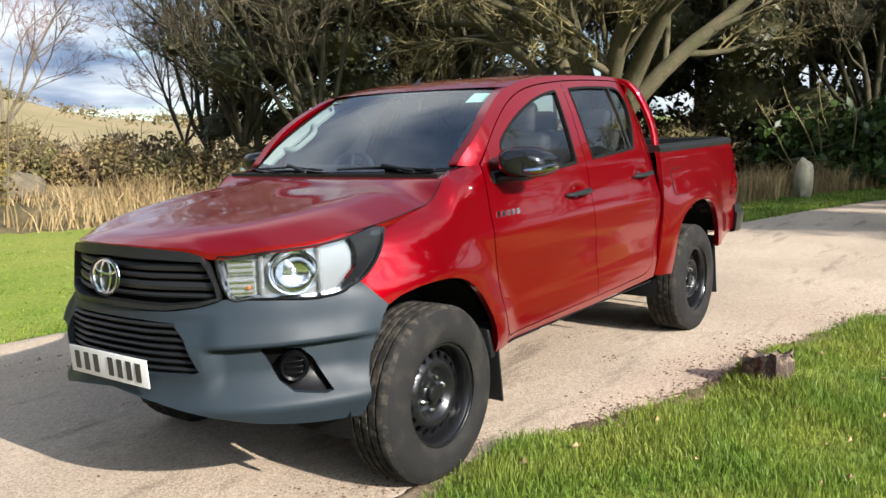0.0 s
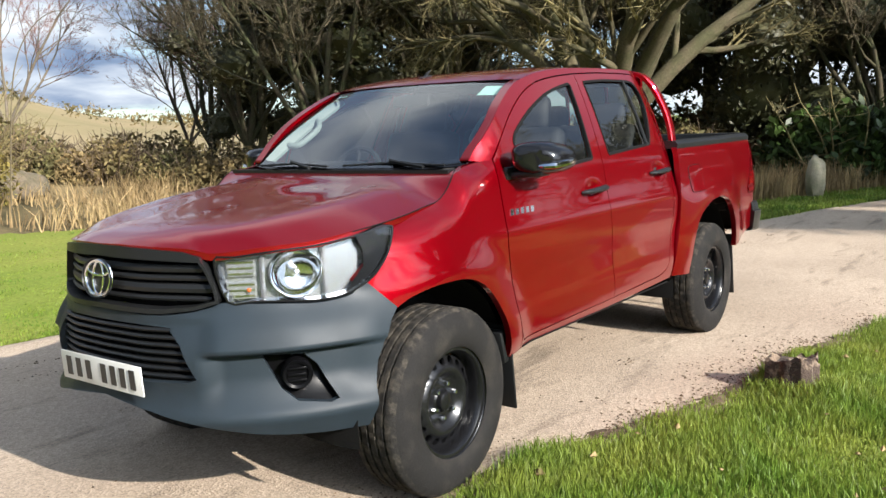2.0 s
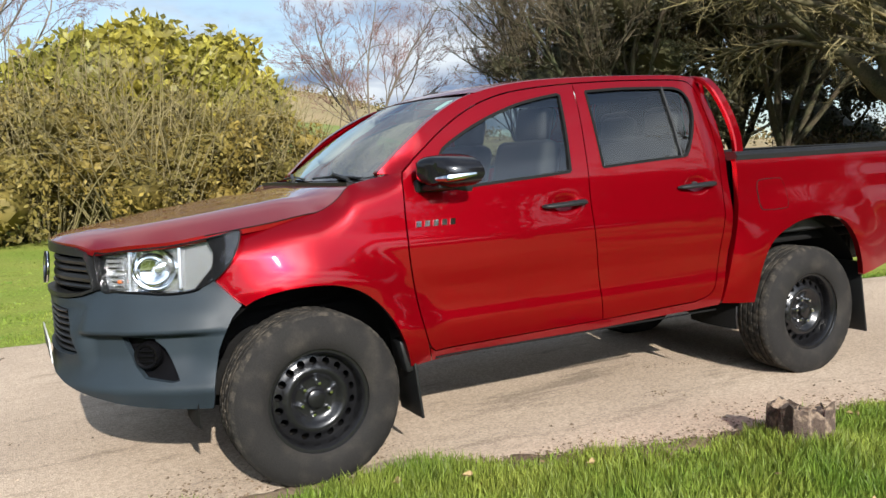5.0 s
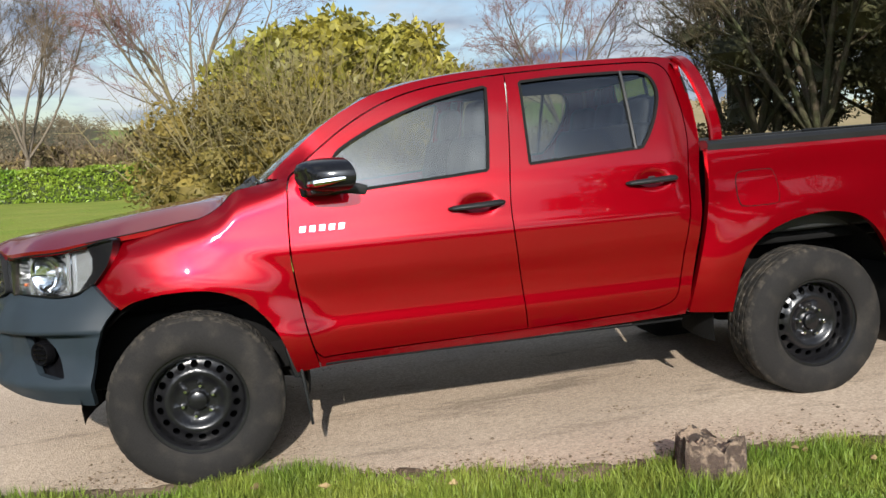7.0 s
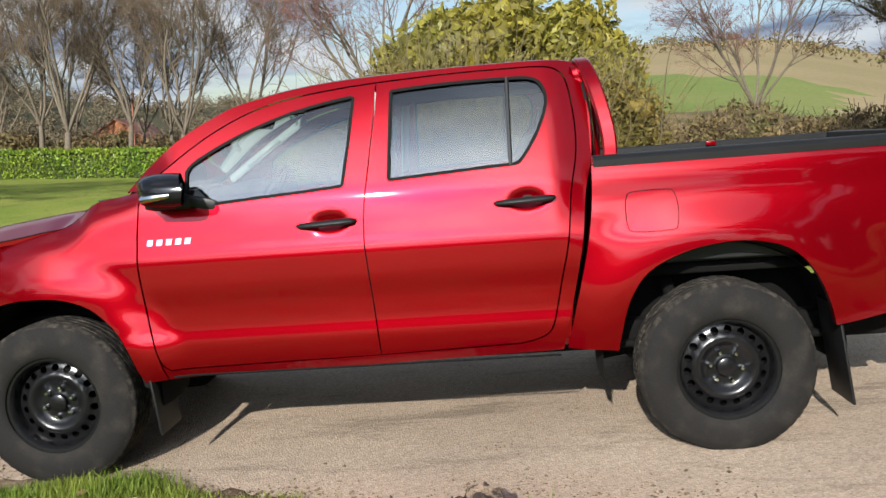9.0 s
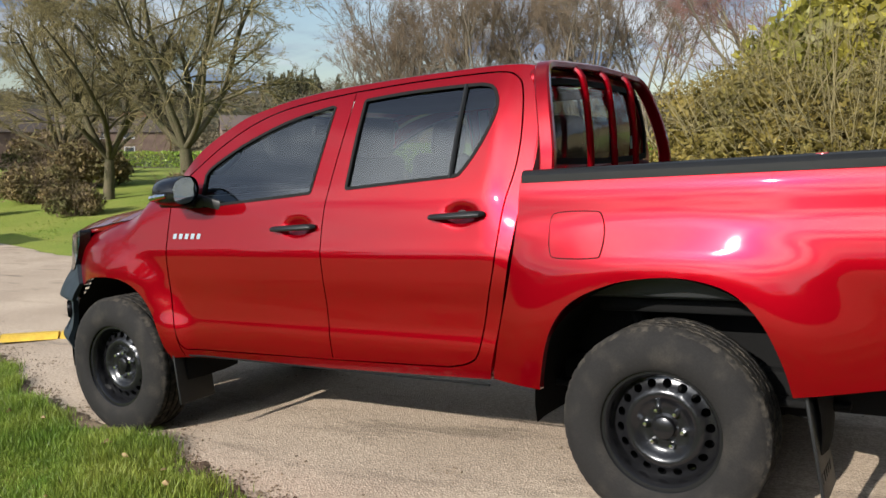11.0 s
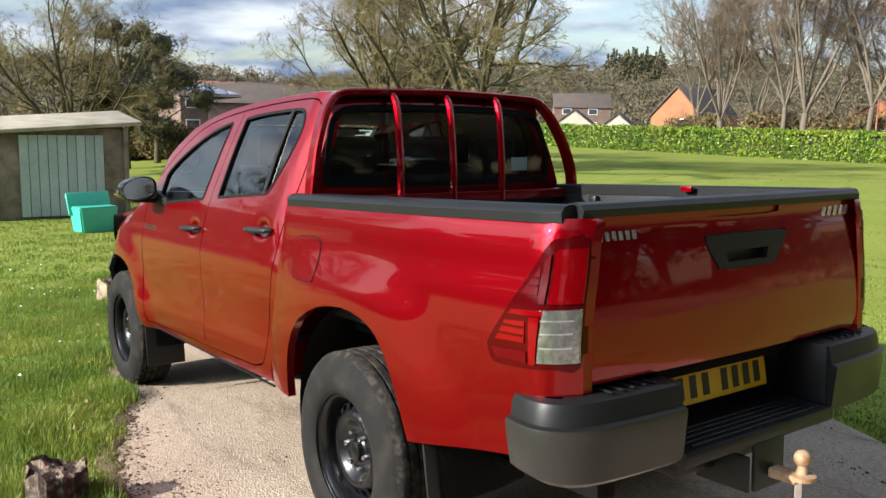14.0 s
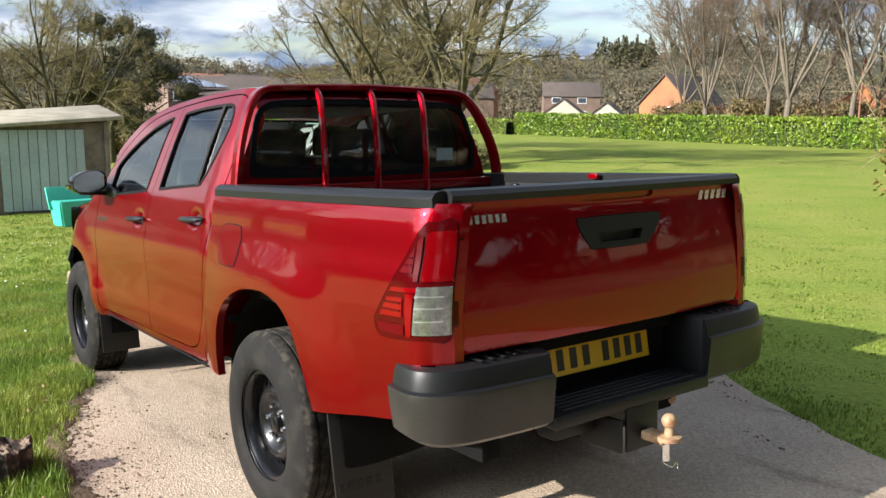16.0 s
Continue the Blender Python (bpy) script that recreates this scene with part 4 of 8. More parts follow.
for sign in (-1, 1):
    cab, bed = on_cab(sign), on_bed(sign)
    panel("front_wing", PAINT, truck, WING, cab, step=0.024, depth=0.03)
    fd = panel("front_door", PAINT, truck, FRONT_DOOR, cab, [WIN1], step=0.021, depth=0.03, label="red door with the window up")
    rd = panel("rear_door", PAINT, truck, REAR_DOOR, cab, [WIN2], step=0.021, depth=0.03, label="red door with the window up")
    panel("cab_side_frame", PAINT, truck, ROOF_RAIL + CAB_REAR[1:] + [(1.5, 0.476), (0.56, 0.462)] + [(0.50, 0.70), (0.475, 0.95), (0.475, 1.2), (0.45, 1.33)], cab, [shrink(APERTURE, -0.004)], step=0.03, depth=0.05)
    for door, win in ((fd, WIN1), (rd, WIN2)):
        ring = shrink(win, -0.002)
        panel("window_seal", SEAL, door, ring, cab, [shrink(win, 0.012)], step=0.03, depth=0.02, lift=0.003)
        g = panel("window_glass", GLASS, door, shrink(win, 0.008), lambda u, v, off=0.0: cab(u, v, off + 0.010), step=0.06, depth=0)
        g.visible_shadow = False
    bm = bmesh.new()
    tube(bm, [cab(2.196, 1.728, 0.002), cab(2.191, 1.53, 0.002), cab(2.187, 1.334, 0.002)], 0.010, 6)
    part("window_divider", bm, BLACK, rd)
    pull_handle(fd, cab, 1.214, 1.481, 1.130, sign)
    pull_handle(rd, cab, 2.104, 2.370, 1.172, sign)
    badge_marks(fd, cab, 0.515, 0.735, 1.098, 0.027, 5, CHROME)
    bs = panel("bed_side", PAINT, truck, BED, bed, step=0.026, depth=0.035)
    if sign < 0:
        panel("fuel_flap", PAINT, bs, FLAP, bed, step=0.03, depth=0.004, lift=0.0035)
        bm = bmesh.new()
        pts = [bed(u, v, -0.0005) for u, v in FLAP]
        tube(bm, pts + [pts[0]], 0.0035, 5, cap=False)
        part("flap_gap", bm, SHADE_BLACK, bs)
    # dark pinch line at the foot of the doors
    bm = bmesh.new()
    tube(bm, [cab(x, 0.472, 0.0) for x in np.linspace(0.58, 2.36, 20)], 0.0055, 6)
    part("sill_edge", bm, SEAL, truck)

# roof
roof_mid = curve1([(0.95, 1.704), (0.985, 1.715), (1.05, 1.738), (1.17, 1.766), (1.40, 1.795), (1.60, 1.806), (1.97, 1.814), (2.27, 1.817), (2.42, 1.812), (2.52, 1.792), (2.57, 1.76)])
rail_z = curve1([tuple(p) for p in ROOF_RAIL[::4]])


def roof_point(x, u, off=0.0):
    x2 = min(x, 2.50)
    zr = rail_z(x2)
    yr = half_cab(x2, zr) + 0.001
    zc = roof_mid(x)
    k = (1 - abs(u) ** 2.4) ** 0.55
    front = 0.085 * (1 - abs(u) ** 2) * (1 - sm(0.985, 1.5, x))
    return (x - front, u * yr, zr + (zc - zr) * k - off - 0.10 * sm(2.48, 2.56, x) * 0.15)


verts, faces = [], []
RX = list(np.linspace(0.985, 2.40, 34)) + [2.44, 2.48, 2.51, 2.535, 2.55]
RU = [-1, -0.995, -0.98, -0.95, -0.9] + list(np.linspace(-0.84, 0.84, 23)) + [0.9, 0.95, 0.98, 0.995, 1]
for x in RX:
    for u in RU:
        # two shallow pressed channels along the roof
        groove = 0.004 * sum(math.exp(-((u - c) / 0.05) ** 2) for c in (-0.45, -0.15, 0.15, 0.45)) * sm(1.25, 1.5, x) * (1 - sm(2.2, 2.4, x))
        verts.append(roof_point(x, u, groove))
for i in range(len(RX) - 1):
    for j in range(len(RU) - 1):
        a = i * len(RU) + j
        faces.append((a, a + 1, a + len(RU) + 1, a + len(RU)))
roof = link_mesh("roof", verts, [tuple(reversed(f)) for f in faces], PAINT, truck)
bm = bmesh.new()
tube(bm, [(1.08, 0.04, 1.755), (1.10, 0.04, 1.782), (1.13, 0.04, 1.80)], [0.014, 0.007, 0.004], 8)
block(bm, (0.09, 0.035, 0.02), (1.08, 0.04, 1.757), (0, -12, 0), 0.008)
part("aerial", bm, BLACK, truck, "stubby black roof aerial")


# windscreen: ruled between the cowl and the roof edge
def screen_point(u, v, off=0.0):
    """u across -1..1, v from the cowl 0 to the roof 1."""
    base = (0.300 + 0.098 * abs(u) ** 2.2, u * 0.700, 1.298 + 0.022 * abs(u) ** 3)
    top = (0.898 + 0.082 * abs(u) ** 2, u * 0.585, 1.711 - 0.010 * abs(u) ** 2.4)
    bulge = 0.030 * math.sin(math.pi * v)
    return (base[0] + (top[0] - base[0]) * v - bulge * 0.55 + off * 0.5, base[1] + (top[1] - base[1]) * v, base[2] + (top[2] - base[2]) * v + bulge * 0.75 - off * 0.8)


IN = [(-0.955, 0.10), (-0.92, 0.075), (0, 0.055), (0.92, 0.075), (0.955, 0.10), (0.970, 0.55), (0.965, 0.94), (0.94, 0.968), (0, 0.978), (-0.94, 0.968), (-0.965, 0.94), (-0.970, 0.55)]
ws = panel("windscreen", WINDSCREEN, truck, [(-0.985, 0.02), (0.985, 0.02), (0.985, 0.985), (-0.985, 0.985)], screen_point, step=0.09, depth=0, label="raked windscreen with a sticker")
ws.visible_shadow = False
panel("screen_surround", GLOSS_BLACK, ws, [(-0.992, 0.0), (0.992, 0.0), (0.992, 1.0), (-0.992, 1.0)], lambda u, v, off=0.0: screen_point(u, v, off + 0.004), [IN], step=0.07, depth=0.006)
panel("sticker", STICKER, ws, [(-0.94, 0.80), (-0.775, 0.80), (-0.79, 0.945), (-0.94, 0.94)], lambda u, v, off=0.0: screen_point(u, v, off + 0.006), step=0.05, depth=0.001, label="pale green paper sticker")
panel("sticker", STICKER, ws, [(0.80, 0.925), (0.93, 0.91), (0.93, 0.935), (0.80, 0.95)], lambda u, v, off=0.0: screen_point(u, v, off + 0.006), step=0.05, depth=0.001, label="narrow pale blue sticker")

# painted pillars between the side frames and the screen
for sg in (-1, 1):
    verts, faces = [], []
    prow = [p for p in ROOF_RAIL if p[0] < 1.0]
    for i, (x, z) in enumerate(prow):
        v = i / (len(prow) - 1)
        o = Vector((x, sg * (half_cab(x, z) - 0.002), z))
        q = Vector(screen_point(sg * 0.998, v, -0.004))
        out = Vector((-0.30, sg * 0.55, 0.55)).normalized()
        for t in (0, 0.12, 0.3, 0.5, 0.7, 0.88, 1):
            verts.append(o.lerp(q, t) + out * min(0.012, 0.14 * (o - q).length) * math.sin(math.pi * t) ** 0.7)
    for i in range(len(prow) - 1):
        for k in range(6):
            a = i * 7 + k
            faces.append((a, a + 1, a + 8, a + 7) if sg > 0 else (a, a + 7, a + 8, a + 1))
    link_mesh("screen_pillar", verts, faces, PAINT, truck)

# bonnet
hood_mid = curve1([(-0.96, 1.112), (-0.93, 1.124), (-0.86, 1.142), (-0.75, 1.160), (-0.60, 1.180), (-0.40, 1.206), (-0.20, 1.232), (0.0, 1.256), (0.15, 1.276), (0.30, 1.293)])
HOOD_EDGE = spl([(-0.965, 0), (-0.955, 0.12), (-0.925, 0.25), (-0.86, 0.385), (-0.815, 0.455), (-0.775, 0.508), (-0.678, 0.606), (-0.554, 0.683), (-0.455, 0.726), (-0.297, 0.768), (-0.129, 0.772), (0.018, 0.766), (0.084, 0.758), (0.14, 0.750), (0.19, 0.743), (0.235, 0.735), (0.285, 0.712)], 3)
hood_side_z = curve1([(-0.965, 1.112), (-0.925, 1.104), (-0.86, 1.094), (-0.815, 1.075), (-0.775, 1.080), (-0.678, 1.092), (-0.554, 1.098), (-0.455, 1.112), (-0.297, 1.134), (-0.129, 1.154), (0.018, 1.176), (0.084, 1.183), (0.14, 1.205), (0.19, 1.238), (0.235, 1.280), (0.285, 1.300)])
hood_side_y = curve1([(p[0], p[1]) for p in HOOD_EDGE[1:]])


def hood_point(x, y, off=0.0):
    ye = max(hood_side_y(max(x, -0.955)), 0.05)
    u = min(abs(y) / ye, 1.0)
    zc, ze = hood_mid(x), hood_side_z(x)
    # centre field, raised shoulders, then the fall to the wing
    k = 1 - u ** 3.2
    swell = 0.016 * math.exp(-((u - 0.72) / 0.16) ** 2) * sm(-0.9, -0.5, x) * (1 - sm(-0.05, 0.2, x)) - 0.010 * math.exp(-(u / 0.42) ** 2) * sm(-0.9, -0.3, x) * (1 - sm(0.0, 0.25, x))
    return (x, y, ze + (zc - ze) * k + swell - off)


HOOD = [(x, -y) for x, y in HOOD_EDGE] + [(0.275, -0.6), (0.262, -0.3), (0.258, 0), (0.262, 0.3), (0.275, 0.6)] + [(x, y) for x, y in reversed(HOOD_EDGE)][:-1]
panel("bonnet", PAINT, truck, shrink(HOOD, 0.003), hood_point, step=0.03, depth=0.025)
for sg in (-1, 1):
    bm = bmesh.new()
    tube(bm, [(x, sg * y, hood_side_z(x) + 0.0005) for x, y in HOOD_EDGE if x > -0.44], 0.0026, 5)
    part("bonnet_gap", bm, SHADE_BLACK, truck)
bm = bmesh.new()
COWL = [(0.25, -0.70), (0.25, 0.70), (0.40, 0.69), (0.34, 0.4), (0.31, 0), (0.34, -0.4), (0.40, -0.69)]
lo = [bm.verts.new((x, y, 1.235)) for x, y in COWL]
hi = [bm.verts.new((x, y, 1.286 + 0.020 * (abs(y) / 0.73) ** 3)) for x, y in COWL]
bm.faces.new(hi)
for k in range(len(COWL)):
    j = (k + 1) % len(COWL)
    bm.faces.new((lo[k], lo[j], hi[j], hi[k]))
part("cowl", bm, BLACK, truck)
for a, b in (((0.385, -0.60), (0.325, -0.02)), ((0.325, 0.06), (0.36, 0.60))):
    bm = bmesh.new()
    p0, p1 = Vector((a[0] - 0.02, a[1], 1.318)), Vector((b[0], b[1], 1.320))
    tube(bm, [p0, p0.lerp(p1, 0.5) + Vector((0, 0, 0.012)), p1], 0.006, 6)
    tube(bm, [p0 + Vector((-0.03, 0.1, -0.005)), p0.lerp(p1, 0.5) + Vector((-0.012, 0, 0.022))], 0.010, 6)
    part("wiper", bm, BLACK, truck, "black windscreen wiper")

# ---- front end ----
lo_plan = spl([(-1.0, 0.0), (-0.995, 0.12), (-0.98, 0.26), (-0.912, 0.45), (-0.80, 0.60), (-0.66, 0.72), (-0.52, 0.80), (-0.42, 0.845), (-0.28, 0.872)], 12)
up_plan = spl([(-0.957, 0.0), (-0.95, 0.12), (-0.92, 0.25), (-0.82, 0.46), (-0.70, 0.60), (-0.55, 0.70), (-0.40, 0.785), (-0.34, 0.815), (-0.27, 0.845)], 12)


def along(plan):
    p = np.array(plan)
    s = np.concatenate([[0], np.cumsum(np.linalg.norm(np.diff(p, axis=0), axis=1))])
    return s / s[-1], p


LO_S, LO_P = along(lo_plan)
UP_S, UP_P = along(up_plan)


def plan_point(f, w):
    """Plan place at the share f of the way from the middle to the wheel arch; w: 0 bumper plan, 1 lamp plan."""
    g = abs(f)
    a = np.array([np.interp(g, LO_S, LO_P[:, 0]), np.interp(g, LO_S, LO_P[:, 1])])
    b = np.array([np.interp(g, UP_S, UP_P[:, 0]), np.interp(g, UP_S, UP_P[:, 1])])
    return a + (b - a) * w


def front_point(f, z, off, w):
    p = plan_point(f, w)
    q, r = plan_point(min(abs(f) + 0.01, 1), w), plan_point(max(abs(f) - 0.01, 0), w)
    t = (q - r) / (np.linalg.norm(q - r) + 1e-9)
    n = np.array([-t[1], t[0]])
    p = p - n * off
    return (float(p[0]), float(p[1]) * (1 if f >= 0 else -1), z)


def bumper_point(f, z, off=0.0):
    w = sm(0.70, 0.93, z)
    g = abs(f)
    outer = sm(0.36, 0.44, g)
    push = 0.0
    push -= 0.070 * (max(0, 0.50 - z) / 0.10) ** 2 * 0.5
    under = sm(0.716, 0.736, z)
    push += outer * (0.022 * under * (1 - sm(0.80, 0.92, z)) - 0.044 * (1 - under) * sm(0.50, 0.64, z)) * (1 - sm(0.78, 0.98, g))
    push += 0.016 * math.exp(-((z - 0.50) / 0.035) ** 2)
    push += (1 - outer) * (0.012 * math.exp(-((z - 0.862) / 0.022) ** 2) - 0.012 * math.exp(-((z - 0.60) / 0.05) ** 2))
    return front_point(f, z, off - push, w)


def facing(f, z, off, w, sg=1):
    """A pose on the front whose y axis points inwards."""
    p, q = Vector(front_point(f, z, off, w)), Vector(front_point(f, z, off + 0.02, w))
    n = (q - p).normalized()
    if sg < 0:
        p.y, n.y = -p.y, -n.y
    up = Vector((0, 0, 1))
    x = n.cross(up)
    m = Matrix((x, n, up)).transposed().to_4x4()
    m.translation = p
    return m


def lamp_point(f, z, off=0.0):
    rake = 0.10 * (z - 0.98)
    return front_point(f, z, off + rake, 1.0)


def share_y(y, w):
    s = np.linspace(0, 1, 400)
    ys = [plan_point(k, w)[1] for k in s]
    return float(np.interp(abs(y), ys, s)) * (1 if y >= 0 else -1)


def share_x(x, w):
    s = np.linspace(0, 1, 400)
    xs = [plan_point(k, w)[0] for k in s]
    return float(np.interp(x, xs, s))


TOP = ([(share_y(y, 1), z) for y, z in ((0, 0.873), (0.10, 0.870), (0.28, 0.864), (0.40, 0.879), (0.476, 0.903))]
       + [(share_x(x, 0.9), z) for x, z in ((-0.78, 0.900), (-0.664, 0.890), (-0.565, 0.881), (-0.468, 0.891), (-0.43, 0.915), (-0.405, 0.942))])
END = [(share_x(x, sm(0.70, 0.93, z)), z) for x, z in ((-0.30, 0.828), (-0.34, 0.785), (-0.365, 0.744), (-0.407, 0.650), (-0.426, 0.553), (-0.436, 0.46), (-0.45, 0.405))]
LIP = [(share_x(x, 0), z) for x, z in ((-0.60, 0.412), (-0.72, 0.425), (-0.80, 0.440), (-0.88, 0.468), (-0.93, 0.495), (-0.98, 0.525))] + [(0.0, 0.550)]
HALF = spl(TOP, 3) + END + LIP
BUMP = HALF[:-1] + [(0.0, 0.550)] + [(-f, z) for f, z in reversed(HALF[1:-1])]
GRILLE_LOW = [(share_y(y, 0), z) for y, z in ((-0.33, 0.822), (-0.20, 0.830), (0, 0.832), (0.20, 0.830), (0.33, 0.822), (0.385, 0.765), (0.44, 0.645), (0.40, 0.632), (0.2, 0.628), (0, 0.628), (-0.2, 0.628), (-0.40, 0.632), (-0.44, 0.645), (-0.385, 0.765))]
FOG = [(share_y(y, 0), z) for y, z in ((0.622, 0.716), (0.722, 0.708), (0.748, 0.665), (0.780, 0.538), (0.765, 0.530), (0.700, 0.548), (0.667, 0.592))]
FOGL = [(-f, z) for f, z in reversed(FOG)]
bumper = panel("front_bumper", BUMPER, truck, BUMP, bumper_point, [GRILLE_LOW, FOG, FOGL], step=0.014, depth=0.03, label="unpainted grey-blue plastic front bumper")


def strip(bm, fn, f0, f1, z, h, off0, thick, n=24):
    """A horizontal bar following the front's plan."""
    rows = []
    for k in range(n + 1):
        f = f0 + (f1 - f0) * k / n
        zz = z(f) if callable(z) else z
        rows.append([bm.verts.new(fn(f, zz + dz, o)) for dz, o in ((-h / 2, off0 + thick), (-h * 0.42, off0 + 0.004), (0, off0), (h * 0.42, off0 + 0.006), (h / 2, off0 + thick))])
    for a, b in zip(rows, rows[1:]):
        for j in range(4):
            bm.faces.new((a[j], a[j + 1], b[j + 1], b[j]))


# plain sheet behind the slats, its black standing for the shade there
panel("lower_grille_shade", SHADE_BLACK, bumper, shrink(GRILLE_LOW, -0.02), lambda u, v, off=0.0: bumper_point(u, v, off + 0.07), step=0.05, depth=0)
for z in (0.648, 0.676, 0.704, 0.732, 0.760, 0.788, 0.815):
    half = np.interp(z, [0.64, 0.765, 0.822], [0.435, 0.388, 0.335])
    bm = bmesh.new()
    strip(bm, lambda f, zz, o: front_point(f, zz, o, 0.0), -share_y(half, 0), share_y(half, 0), z, 0.015, 0.022, 0.03)
    part("grille_slat", bm, BLACK, bumper)
for sg in (-1, 1):
    poly = FOG if sg > 0 else FOGL
    panel("fog_recess", FOG_BLACK, bumper, shrink(poly, -0.012), lambda u, v, off=0.0: bumper_point(u, v, off + 0.045), step=0.02, depth=0)
    face = facing(share_y(0.703, 0), 0.640, 0.030, 0.0, sg)
    bm = bmesh.new()
    lathe(bm, [(0.0, 0.004), (0.036, 0.0), (0.040, -0.008), (0.050, -0.012), (0.056, -0.004), (0.058, 0.030)], 28, turn=face)
    fog = part("fog_lamp_blank", bm, FOG_BLACK, bumper, "round black fog lamp blank")
    for k in (-0.022, 0.0, 0.022):
        bm = bmesh.new()
        block(bm, (0.068, 0.016, 0.009), (0, -0.004, k), (0, 0, 0), 0.002)
        bm.transform(face)
        part("fin", bm, FOG_BLACK, fog)

# number plates carry plain bars
def plate(name, mat, at, rz, parent, tilt=0):
    ob = part(name, block(bmesh.new(), (0.006, 0.520, 0.111), (0, 0, 0), bevel=0.002), mat, parent, "number plate")
    ob.matrix_basis = pose(*at, 0, tilt, rz)
    x = -0.0045
    for k, w in ((-0.205, 0.05), (-0.145, 0.05), (-0.085, 0.05), (-0.025, 0.05), (0.075, 0.05), (0.140, 0.05), (0.205, 0.05)):
        bar = part("dark_bar", block(bmesh.new(), (0.003, w * 0.66, 0.074), (x, k, 0), bevel=0.0008, segs=1), INK, ob)
    return ob


plate("front_number_plate", PLATE_WHITE, (-1.008, 0.0, 0.636), 0, bumper, -3)

# upper grille
GR_HALF = [(share_y(y, 1), z) for y, z in ((0, 1.108), (0.12, 1.106), (0.24, 1.099), (0.36, 1.087), (0.418, 1.068), (0.441, 1.023), (0.465, 0.957), (0.474, 0.908), (0.40, 0.884), (0.28, 0.870), (0.10, 0.875), (0, 0.878))]
GR = [(f, z) for f, z in GR_HALF[:-1]] + [(0, 0.878)] + [(-f, z) for f, z in reversed(GR_HALF[1:-1])]
GI_HALF = [(share_y(y, 1), z) for y, z in ((0, 1.068), (0.24, 1.060), (0.415, 1.050), (0.434, 1.020), (0.457, 0.957), (0.464, 0.916), (0.39, 0.896), (0.28, 0.888), (0, 0.896))]
GI = GI_HALF[:-1] + [(0, 0.896)] + [(-f, z) for f, z in reversed(GI_HALF[1:-1])]
grille = panel("grille", BLACK, truck, GR, lambda u, v, off=0.0: lamp_point(u, v, off - 0.020), [GI], step=0.02, depth=0.05, label="black plastic slatted grille with an oval chrome emblem")
# the depth behind the upper slats is a sheet painted shade-black
panel("grille_shade", SHADE_BLACK, grille, shrink(GR, 0.01), lambda u, v, off=0.0: lamp_point(u, v, off + 0.06), step=0.06, depth=0)
for z, h in ((1.032, 0.030), (0.998, 0.020), (0.962, 0.034), (0.926, 0.018)):
    half = np.interp(z, [0.90, 0.957, 1.02, 1.06], [0.445, 0.448, 0.43, 0.40])
    bm = bmesh.new()
    strip(bm, lamp_point, -share_y(half, 1), share_y(half, 1), lambda f: z - 0.02 * abs(f), h, 0.004, 0.035)
    part("grille_slat", bm, BLACK, grille)
bm = bmesh.new()
emblem_at = Matrix.Translation((-0.975, 0, 0.985)) @ Matrix.Rotation(radians(6), 4, "Y")
lathe(bm, [(0.0, 0.004), (0.088, 0.004), (0.092, 0.018)], 32, turn=emblem_at @ Matrix.Diagonal((1, 1, 0.80, 1)) @ Matrix.Rotation(radians(90), 4, "Z"))
part("emblem_base", bm, BLACK, grille)
bm = bmesh.new()
for a, b, r in ((0.082, 0.066, 0.008), (0.034, 0.060, 0.0055)):
    ring = [emblem_at @ Vector((-0.006, a * math.cos(q), b * math.sin(q))) for q in np.linspace(0, 2 * math.pi, 33)]
    tube(bm, ring, r, 8, cap=False)
tube(bm, [emblem_at @ Vector((-0.006, 0.072 * math.cos(q), 0.036 + 0.026 * math.sin(q))) for q in np.linspace(0, 2 * math.pi, 25)], 0.0055, 8, cap=False)
part("emblem", bm, CHROME, grille, "oval chrome emblem of plain rings")

